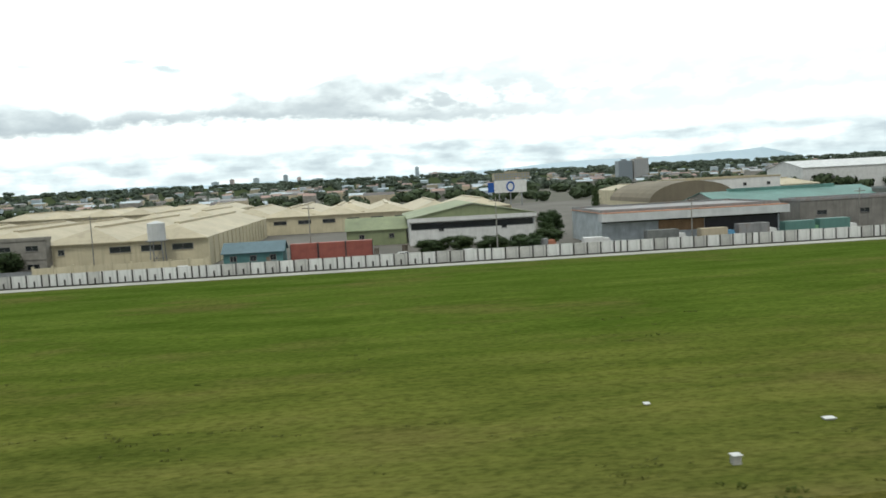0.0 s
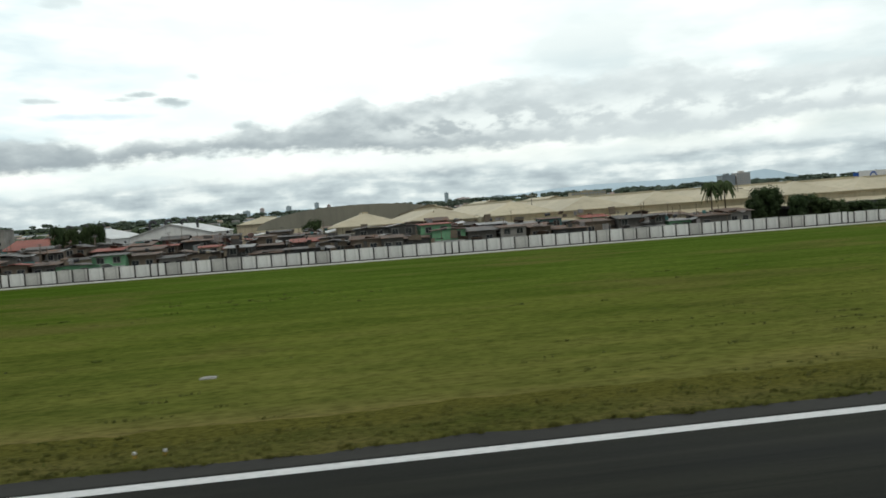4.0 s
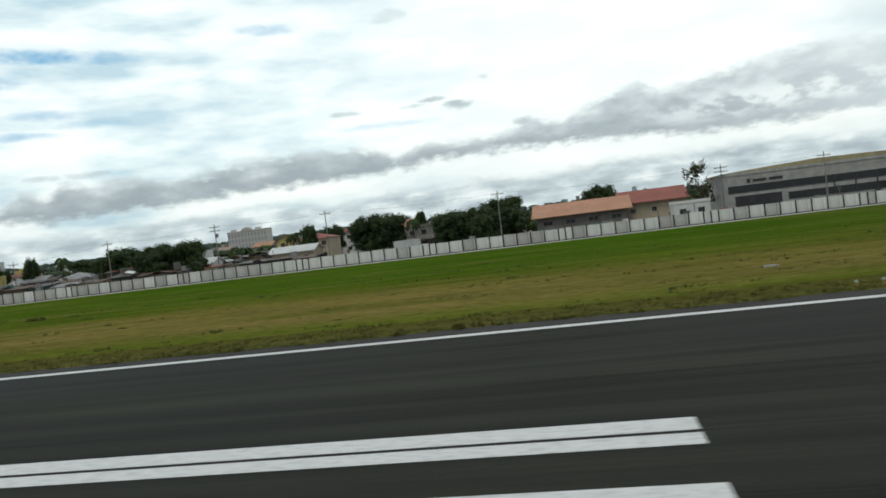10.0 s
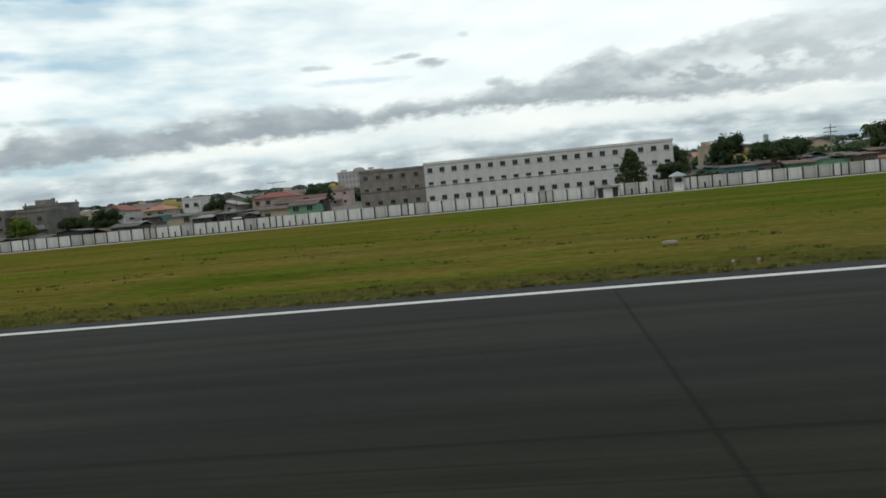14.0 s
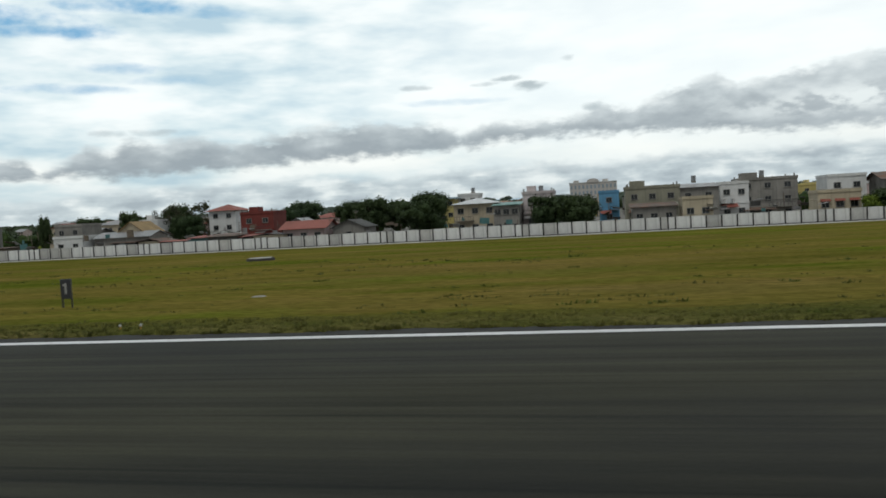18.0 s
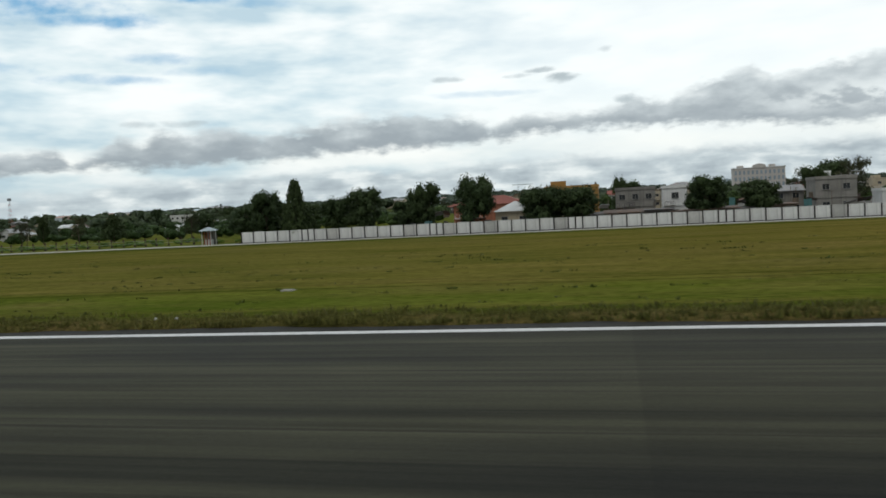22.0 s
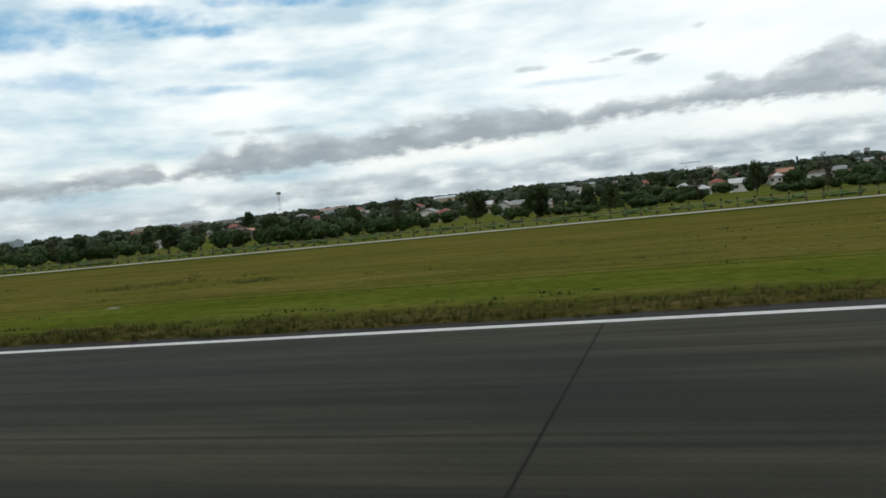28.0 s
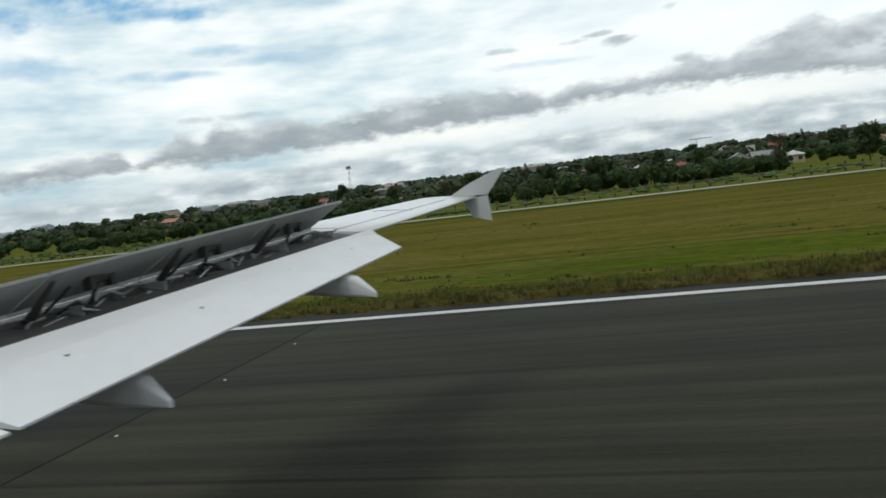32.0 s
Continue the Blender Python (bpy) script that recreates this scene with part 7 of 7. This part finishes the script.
# ---- fence beyond the wall's end ----
for mx, my, mw, mh_ in ((27.6, 38.3, 0.45, 0.45), (36.2, 43.9, 0.6, 0.08), (27.0, 49.8, 0.3, 0.05), (-56.2, 48.5, 0.3, 0.12)):
    q = thing("marker_stub", pose(mx, my, ground_z(my)), "small grey concrete marker stub in the grass", "marker", "marker stubs")
    part("block", boxes((-mw / 2, mw / 2, -0.2, 0.2, -0.1, mh_)), P_CONC, q)
    part("cap", boxes((-mw / 2 - 0.05, mw / 2 + 0.05, -0.25, 0.25, mh_, mh_ + 0.05)), WHITE, q)
fence = thing("boundary_fence", pose(-1340, 165, WALL_Z), "row of stubby dark-capped fence posts with two wires", "fence")
fp = bmesh.new()
tube(fp, (0, 0, -0.2), (0, 0, 1.7), 0.1, n=6)
FENCE_POST = mesh_of("fence_post", fp, plain("weathered_fence_post", (0.22, 0.21, 0.12), 0.9, 0.3))
fb = bmesh.new()
box(fb, -0.18, 0.18, -0.18, 0.18, -0.2, 0.5)
FENCE_FOOT = mesh_of("post_foot", fb, plain("tarred_post_foot", (0.07, 0.05, 0.04), 0.9, 0.3))
fc = bmesh.new()
tube(fc, (0, 0, 1.45), (0, 0, 1.95), 0.2, n=6)
FENCE_CAP = mesh_of("post_cap", fc, plain("dark_rust_cap", (0.075, 0.04, 0.035), 0.8, 0.2))
for i in range(190):
    px_ = -7 - 3.15 * i
    o = share("fence_post", FENCE_POST, fence, pose(px_, 0.4 * math.sin(i), 0, 0, math.sin(i * 3.1) * 2, 0))
    share("post_foot", FENCE_FOOT, o, Matrix.Identity(4))
    share("post_cap", FENCE_CAP, o, Matrix.Identity(4))
for zz in (0.8, 1.35):
    part("wire", tubes(((-7, 0, zz), (-7 - 6.3 * 95, 0, zz), 0.025), n=3), STEEL, fence)

# ---- rough grass ----
BLADE = foliage("rough_grass_blades", (0.085, 0.1, 0.021), (0.165, 0.168, 0.045), 0.05)
BLADEC = foliage("lush_grass_blades", (0.11, 0.128, 0.026), (0.18, 0.19, 0.045), 0.05, 0.8, 1.1)
BLADEG = foliage("dark_grass_blades", (0.07, 0.096, 0.016), (0.125, 0.152, 0.028), 0.05, 0.75, 1.1)


def tufts(name, spots, material, label, n=7, seed=1):
    rng = np.random.default_rng(seed)
    pts = np.array(spots)
    m = len(pts)
    b = np.repeat(pts, n, axis=0)
    a = rng.uniform(0, 6.283, m * n)
    rad = b[:, 4] * rng.uniform(0, 1, m * n)
    root = np.stack([b[:, 0] + np.cos(a) * rad * 1.6, b[:, 1] + np.sin(a) * rad, b[:, 2]], 1)
    h = b[:, 3] * rng.uniform(0.6, 1.2, m * n)
    wdt = b[:, 4] * 0.28
    t2 = rng.uniform(0, 6.283, m * n)
    side = np.stack([np.cos(t2) * wdt, np.sin(t2) * wdt, 0 * wdt], 1)
    tip = root + np.stack([np.cos(a) * h * 0.35, np.sin(a) * h * 0.35, h], 1)
    V = np.stack([root - side, root + side, tip], 1).reshape(-1, 3)
    me = bpy.data.meshes.new(name)
    me.from_pydata(V.tolist(), [], np.arange(len(V)).reshape(-1, 3).tolist())
    me.materials.append(material)
    tagged(new(name, me), label, "grass", kind="stuff")


rg = random.Random(41)


def verge_edge(x):
    return 28.25 + 0.55 * noise.noise((x * 0.09, 2.0, 0.0)) + 0.35 * noise.noise((x * 0.4, 5.0, 0.0)) - (0.35 if x < -1050 else 0.0)


def verge_swell(x):
    late = min(1.0, max(0.0, (-1060 - x) / 120))
    return (0.35 + 0.65 * late) * (0.75 + 0.55 * noise.noise((x * 0.13, 9.0, 0.0)) + 0.5 * noise.noise((x * 0.45, 3.0, 0.0)))


def build_verge():
    """Shaggy turf that has crept over the runway's shoulder."""
    vs, fs = [], []
    cols = ((0.0, -0.5), (0.06, 0.22), (0.25, 0.6), (0.55, 0.9), (1.0, 1.0), (1.6, 0.75), (2.4, 0.6), (3.4, 0.4), (4.6, 0.22), (6.2, 0.0))
    n = len(cols)
    x, k = 62.0, 0
    while x > -1722:
        e, sw = verge_edge(x), verge_swell(x)
        for w, h in cols:
            y = e + w
            lump = noise.noise((x * 0.9, y * 1.6, 0.4)) * 0.11 * (h > 0.1)
            vs.append((x, y, ground_z(max(y, 28.2)) + 0.02 + 0.3 * h * max(0.15, sw) + lump * max(0.3, sw) - (0.08 if h == 0.0 else 0.0)))
        if k:
            a, b = (k - 1) * n, k * n
            fs += [(a + i, a + i + 1, b + i + 1, b + i) for i in range(n - 1)]
        x -= 0.45
        k += 1
    me = raw("verge_turf", vs, fs, VERGE)
    me.polygons.foreach_set("use_smooth", [True] * len(fs))
    tagged(new("verge_turf", me), "lumpy overgrown turf along the runway edge", "grass", kind="stuff")


def verge_material():
    m, nt, out = nodes_of("shaggy_verge_turf")
    co = coords(nt)
    big = noise_at(nt, co, 0.35, 5, (0.5, 1, 1), 0.6)
    fine = noise_at(nt, co, 4.0, 6, (0.8, 1, 1), 0.7)
    c = ramp(nt, big, [(0.32, (0.05, 0.056, 0.014)), (0.46, (0.09, 0.084, 0.025)), (0.62, (0.15, 0.122, 0.045))])
    sep = nt.nodes.new("ShaderNodeSeparateXYZ")
    nt.links.new(co, sep.inputs[0])
    straw = ramp(nt, big, [(0.34, (0.09, 0.1, 0.025)), (0.5, (0.125, 0.124, 0.037)), (0.64, (0.165, 0.148, 0.053))])
    c = mixed(nt, spread(nt, sep.outputs[0], -1090.0, -1210.0), straw, c)
    outer = spread(nt, maths(nt, "MULTIPLY_ADD", big, 7.0, sep.outputs[1]), 33.2, 35.2)
    c = mixed(nt, outer, c, mixed(nt, spread(nt, sep.outputs[0], -1090.0, -1210.0), (0.125, 0.122, 0.03), (0.092, 0.112, 0.019)))
    c = mixed(nt, 1.0, c, ramp(nt, fine, [(0.32, gray(0.45)), (0.5, gray(0.95)), (0.7, (1.4, 1.3, 1.25))]), "MULTIPLY")
    finish(nt, out, c, 0.95, bump=fine, strength=0.9, distance=0.2, spec=0.0)
    return m


VERGE = verge_material()
build_verge()
verge = []
x = 60.0
while x > -1720:
    e, sw = verge_edge(x), max(0.15, verge_swell(x))
    for j in range(11):
        w = 0.02 + rg.random() ** 1.6 * 4.4
        y = e + w
        z = ground_z(max(y, 28.2)) + 0.24 * sw * max(0.0, 1.0 - abs(w - 0.9) / 3.2) - 0.03
        verge.append((x + rg.uniform(-0.4, 0.4), y, z, rg.uniform(0.08, 0.3) * (0.5 + sw), rg.uniform(0.1, 0.26)))
    x -= 0.7
tufts("verge_grass", verge, BLADE, "rough straw-green grass along the runway edge", 11, 2)
dark = []
for i in range(1500):
    x = rg.uniform(-1720, 60)
    y = 28.6 + abs(rg.gauss(0, 3.2)) if rg.random() < 0.6 else rg.uniform(32, 85)
    if x > -1000 and rg.random() < 0.6:
        continue
    for j in range(4):
        dark.append((x + rg.gauss(0, 0.6), y + rg.gauss(0, 0.22), ground_z(y) - 0.03, rg.uniform(0.1, 0.26), rg.uniform(0.16, 0.36)))
tufts("weed_clumps", dark, BLADEG, "dark green weed clumps scattered over the mown strip", 7, 3)
for i, (bx, by, br, bh) in enumerate(((-433.8, 35.6, 2.0, 0.5), (-796, 45.4, 1.4, 0.7), (-1380, 40.8, 0.9, 0.9), (-1527, 64, 4.5, 0.6), (-1514, 60, 2.6, 0.5), (-1530.5, 65, 4.2, 0.6), (-1188, 75, 1.6, 0.8), (-1157.5, 44.8, 1.2, 0.6), (-686, 72, 0.8, 0.8), (-35, 37.5, 2.8, 0.5), (-33, 41, 2.4, 0.45), (-1340, 36, 2.2, 0.9), (-1335, 38, 1.6, 0.8), (-496, 40, 2.2, 0.5))):
    spots = []
    for k in range(60):
        a, r = rg.uniform(0, 6.283), br * rg.random() ** 0.6
        spots.append((bx + math.cos(a) * r * 1.5, by + math.sin(a) * r, ground_z(by) - 0.03, bh * 0.6 * rg.uniform(0.3, 1.1), 0.26))
    tufts("tall_grass_clump", spots, BLADEC, "tall green grass clump in the mown strip", 8, 50 + i)
short = []
for i in range(5200):
    x = rg.uniform(-1700, 40)
    y = 30 + rg.random() ** 1.4 * 62
    k = 0.5 + noise.noise((x * 0.05, y * 0.25, 3.0))
    if k < 0.4:
        continue
    for j in range(3):
        yy = y + rg.gauss(0, 0.12)
        short.append((x + rg.gauss(0, 0.9), yy, ground_z(yy) - 0.03, rg.uniform(0.08, 0.2), rg.uniform(0.14, 0.3)))
tufts("cut_grass", short, BLADE, "pale cut grass left in rows on the mown strip", 5, 9)
mh = thing("manhole_mound", pose(-1121, 99, ground_z(99)), "low round concrete manhole rim in the grass", "manhole")
part("rim", tubes(((0, 0, -0.2), (0, 0, 0.3), 2.0, 1.9), n=20), P_POST, mh)
part("lid", tubes(((0, 0, 0.3), (0, 0, 0.36), 1.6, 1.55), n=20), P_CONC, mh)


# ---- the aircraft's wing, placed and shaped to fit the camera's last view ----
WX, WY, WZ = -1590.53, -0.07, 4.40
WSKIN = plain("glossy_white_aircraft_skin", (0.8, 0.815, 0.83), 0.28, 0.06, 0.8, 0.05, vary=0.05, spec=0.5)
WGREY = plain("grey_spoiler_underside", (0.36, 0.38, 0.375), 0.5, 0.12, 1.0, 0.15, vary=0.1)
WPALE = plain("pale_grey_fairing_paint", (0.66, 0.68, 0.69), 0.4, 0.08, 1.0, 0.1, vary=0.05)
SEAL = plain("tan_edge_seal", (0.34, 0.28, 0.17), 0.6, 0.2)
CAVITY = plain("dark_flap_cavity", (0.22, 0.218, 0.21), 0.7, 0.45)
DARKM = plain("dark_hinge_metal", (0.06, 0.06, 0.06), 0.6, 0.3)
PIPE = plain("bare_metal_pipe", (0.4, 0.4, 0.4), 0.35, 0.2, metal=0.8)
TYRE = plain("black_tyre_rubber", (0.025, 0.025, 0.025), 0.9, 0.2)


def te(y):
    return -7.1 + 0.255 * y, -1.4 + 0.077 * y


def chord(y):
    return 4.95 - 0.2286 * y


def loft(rings):
    bm = bmesh.new()
    prev = None
    for ring in rings:
        cur = [bm.verts.new(p) for p in ring]
        if prev:
            n = len(cur)
            for i in range(n):
                bm.faces.new((prev[i], prev[(i + 1) % n], cur[(i + 1) % n], cur[i]))
        else:
            bm.faces.new(list(reversed(cur)))
        prev = cur
    bm.faces.new(prev)
    bmesh.ops.recalc_face_normals(bm, faces=bm.faces)
    return bm


def section(y, a, b, lift=0.0):
    """An aerofoil slice at span y between the chord fractions a and b, counted from the leading edge."""
    x1, z = te(y)
    c = chord(y)
    up, dn = [], []
    for i in range(9):
        u = a + (b - a) * i / 8
        th = 0.115 * c * (1.48 * math.sqrt(max(u, 0.0)) - 0.63 * u - 1.76 * u * u + 1.42 * u ** 3 - 0.5 * u ** 4)
        x = x1 - c + c * u
        up.append((x, y, z + th * 1.1 + 0.02 + lift))
        dn.append((x, y, z - th * 0.7 + lift))
    return up + list(reversed(dn))


wing = thing("aircraft_wing", pose(WX, WY, WZ), "white airliner wing with flaps down and grey spoilers raised", "aircraft wing")
part("wing_box", loft([section(y, 0.0, 0.8) for y in (0.7, 2, 4, 6, 8, 10, 11.3)]), WSKIN, wing, "glossy white wing skin")
part("outer_wing", loft([section(y, 0.0, 1.0) for y in (11.32, 12.2, 13.2, 14.2, 15.2)]), WSKIN, wing)


def tip_fin():
    x1, z = te(15.25)
    return prisms(([(x1 - 0.3, z - 0.02), (x1 + 0.22, z + 0.02), (x1 + 0.25, z - 0.5), (x1 - 0.12, z - 0.4)], 15.22, 15.28),
                  ([(x1 - 0.6, z + 0.05), (x1 - 0.14, z + 0.29), (x1 + 0.47, z + 0.52), (x1 + 0.63, z + 0.53), (x1 + 0.22, z + 0.03)], 15.22, 15.3))


part("tip_fence", tip_fin(), WPALE, wing, "pale grey arrow-shaped wingtip fence")


def flap(y0, y1, n):
    rings = []
    for i in range(n + 1):
        y = y0 + (y1 - y0) * i / n
        x, z = te(y)
        dx = 1.43 - 0.12 * (y - 4.4)
        dz = -0.29 + 0.006 * (y - 4.4)
        rings.append([(x + 0.02, y, z + 0.0), (x + 0.16, y, z + 0.075), (x + 0.4 * dx, y, z + 0.3 * dz + 0.06), (x + dx, y, z + dz), (x + dx, y, z + dz - 0.02), (x + 0.4 * dx, y, z + 0.45 * dz - 0.08), (x + 0.08, y, z - 0.1)])
    return loft(rings)


part("outboard_flap", flap(4.5, 11.2, 8), WSKIN, wing, "white trailing-edge flap lowered for landing")
part("inboard_flap", flap(0.9, 4.42, 4), WSKIN, wing)
for y, u in ((5.6, 0.5), (7.2, 0.55), (8.9, 0.45), (10.3, 0.5)):
    x, z = te(y)
    dx = 1.43 - 0.12 * (y - 4.4)
    part("drain_cover", boxes((x + u * dx, x + u * dx + 0.035, y - 0.012, y + 0.012, z - 0.05 - 0.16 * u, z + 0.07 - 0.27 * u)), WGREY, wing)
part("flap_cavity", loft([[(te(y)[0] - 0.75, y, te(y)[1] + 0.16), (te(y)[0] - 0.02, y, te(y)[1] + 0.02), (te(y)[0] - 0.02, y, te(y)[1] - 0.12), (te(y)[0] - 0.75, y, te(y)[1] - 0.12)] for y in (1.0, 4, 8, 11.1)]), CAVITY, wing)
for k in range(4):
    ya, yb = 4.6 + 1.56 * k, 4.6 + 1.56 * k + 1.53
    rings = []
    for y in (ya, yb):
        x, z = te(y)
        rings.append([(x - 0.62, y, z + 0.2), (x + 0.0, y, z + 0.57), (x - 0.01, y, z + 0.6), (x - 0.66, y, z + 0.26)])
    sp = part("spoiler", loft(rings), WGREY, wing, "raised grey spoiler panel")
    ym = (ya + yb) / 2
    x, z = te(ym)
    part("actuator", tubes(((x - 0.5, ym, z + 0.05), (x - 0.3, ym, z + 0.37), 0.022), ((x - 0.62, ym - 0.5, z + 0.1), (x - 0.28, ym - 0.45, z + 0.36), 0.016), ((x - 0.3, ym - 0.12, z + 0.36), (x - 0.3, ym + 0.12, z + 0.36), 0.03)), DARKM, sp)
    part("hinge_rib", prisms(([(x - 0.6, z + 0.1), (x - 0.48, z + 0.08), (x - 0.17, z + 0.45), (x - 0.21, z + 0.45)], ya - 0.015, ya + 0.02)), DARKM, sp)
    part("bracket", boxes((x - 0.34, x - 0.24, ym - 0.2, ym - 0.12, z + 0.28, z + 0.42), (x - 0.34, x - 0.24, ym + 0.12, ym + 0.2, z + 0.28, z + 0.42), (x - 0.33, x - 0.25, ym - 0.12, ym + 0.12, z + 0.38, z + 0.42)), DARKM, sp)
    part("edge_lip", loft([[(te(y)[0] - 0.62, y, te(y)[1] + 0.185), (te(y)[0] - 0.56, y, te(y)[1] + 0.2), (te(y)[0] - 0.56, y, te(y)[1] + 0.235), (te(y)[0] - 0.62, y, te(y)[1] + 0.22)] for y in (ya, yb)]), WPALE, sp)
rw_ = random.Random(8)
for k in range(60):
    y = 1.4 + 0.16 * k
    x, z = te(y)
    a = (x - rw_.uniform(0.1, 0.6), y, z + rw_.uniform(0.05, 0.18))
    b = (x - rw_.uniform(0.05, 0.5), y + rw_.uniform(0.2, 0.6), z + rw_.uniform(0.04, 0.22))
    part("hydraulic_pipe", tubes((a, b, rw_.uniform(0.008, 0.018)), n=5), (PIPE, DARKM, WPALE, CAVITY)[k % 4], wing)


for k in range(16):
    y = 1.6 + 0.6 * k
    x, z = te(y)
    pts = [(x - 0.48 + 0.3 * j / 7 + 0.05 * math.sin(j * 1.7 + k), y + 0.5 * j / 7, z + 0.12 + 0.09 * math.sin(j * 0.9 + k * 2.1)) for j in range(8)]
    part("hydraulic_hose", tubes(*[(a, b, 0.014 + 0.004 * (k % 3)) for a, b in zip(pts, pts[1:])], n=6), (WPALE, PIPE, DARKM)[k % 3], wing)
for k in range(9):
    y = 1.9 + 1.05 * k
    x, z = te(y)
    part("drive_motor", tubes(((x - 0.42, y, z + 0.1), (x - 0.42, y + 0.3, z + 0.12), 0.05 + 0.015 * (k % 3)), ((x - 0.25, y + 0.1, z + 0.05), (x - 0.25, y + 0.45, z + 0.1), 0.04), n=10), (DARKM, PIPE, CAVITY)[k % 3], wing)
    part("cavity_rib", boxes((x - 0.72, x - 0.08, y + 0.5, y + 0.53, z + 0.0, z + 0.2)), WGREY, wing)
for y0, y1 in ((4.5, 11.2), (0.9, 4.42)):
    part("flap_seal", loft([[(te(y)[0] - 0.03, y, te(y)[1] + 0.01), (te(y)[0] + 0.05, y, te(y)[1] + 0.045), (te(y)[0] + 0.05, y, te(y)[1] + 0.06), (te(y)[0] - 0.03, y, te(y)[1] + 0.03)] for y in (y0, (y0 + y1) / 2, y1)]), SEAL, wing)
for ys in (11.55, 13.4):
    c0, c1 = section(ys, 0.2, 1.0), section(ys + 0.012, 0.2, 1.0)
    part("skin_joint", loft([[(p[0], p[1], p[2] + 0.006) for p in c0[2:7]] + [(p[0], p[1], p[2] - 0.01) for p in reversed(c0[2:7])], [(p[0], p[1], p[2] + 0.006) for p in c1[2:7]] + [(p[0], p[1], p[2] - 0.01) for p in reversed(c1[2:7])]]), WGREY, wing)
joint = []
for y in (11.4, 12.5, 13.6, 14.7):
    u = section(y, 0.0, 1.0)[6]
    joint.append([(u[0], y, u[2] + 0.006), (u[0] + 0.022, y, u[2] + 0.003), (u[0] + 0.022, y, u[2] - 0.013), (u[0], y, u[2] - 0.011)])
part("aileron_gap", loft(joint), WGREY, wing)


def fairing(y, dx, dz):
    x, z = te(y)
    rings = []
    for u, top, foot, wdt in ((-1.7, -0.2, -0.26, 0.04), (-1.1, -0.14, -0.4, 0.16), (-0.2, -0.16, -0.56, 0.2), (0.4, -0.26, -0.63, 0.19), (0.8, -0.36, -0.69, 0.16), (1.0, -0.43, -0.71, 0.12), (1.25, -0.66, -0.735, 0.03)):
        ring = []
        for i in range(16):
            a, b = math.cos(6.2832 * i / 16), math.sin(6.2832 * i / 16)
            ring.append((x + u + dx, y + wdt * math.copysign(abs(a) ** 0.55, a), z + dz + (top + foot) / 2 + (top - foot) / 2 * math.copysign(abs(b) ** 0.55, b)))
        rings.append(ring)
    return loft(rings)


part("flap_track_fairing", fairing(9.6, -0.14, 0.08), WSKIN, wing, "white boat-tailed flap track fairing")
part("flap_track_fairing", fairing(6.0, 0.0, 0.0), WSKIN, wing, "white boat-tailed flap track fairing")
for o_ in wing.children:
    if o_.name.startswith(("wing_box", "outer_wing")):
        o_.data.polygons.foreach_set("use_smooth", [len(p.vertices) == 4 for p in o_.data.polygons])
gear = part("landing_gear_leg", tubes(((-7.6, 1.9, -1.35), (-7.6, 1.9, -3.9), 0.14, 0.11), ((-7.6, 3.4, -1.3), (-7.6, 1.9, -2.9), 0.07), n=10), STEEL, wing, "steel main landing gear leg")
for sy in (1.45, 2.1):
    part("wheel", tubes(((-7.6, sy, -3.82), (-7.6, sy + 0.3, -3.82), 0.58), n=20), TYRE, gear)


# ---- scale ----
for ob in list(scene.objects):
    if ob.parent is None and ob.type in {"MESH", "EMPTY", "CURVE"}:
        ob.location = ob.location * S
        ob.scale = ob.scale * S
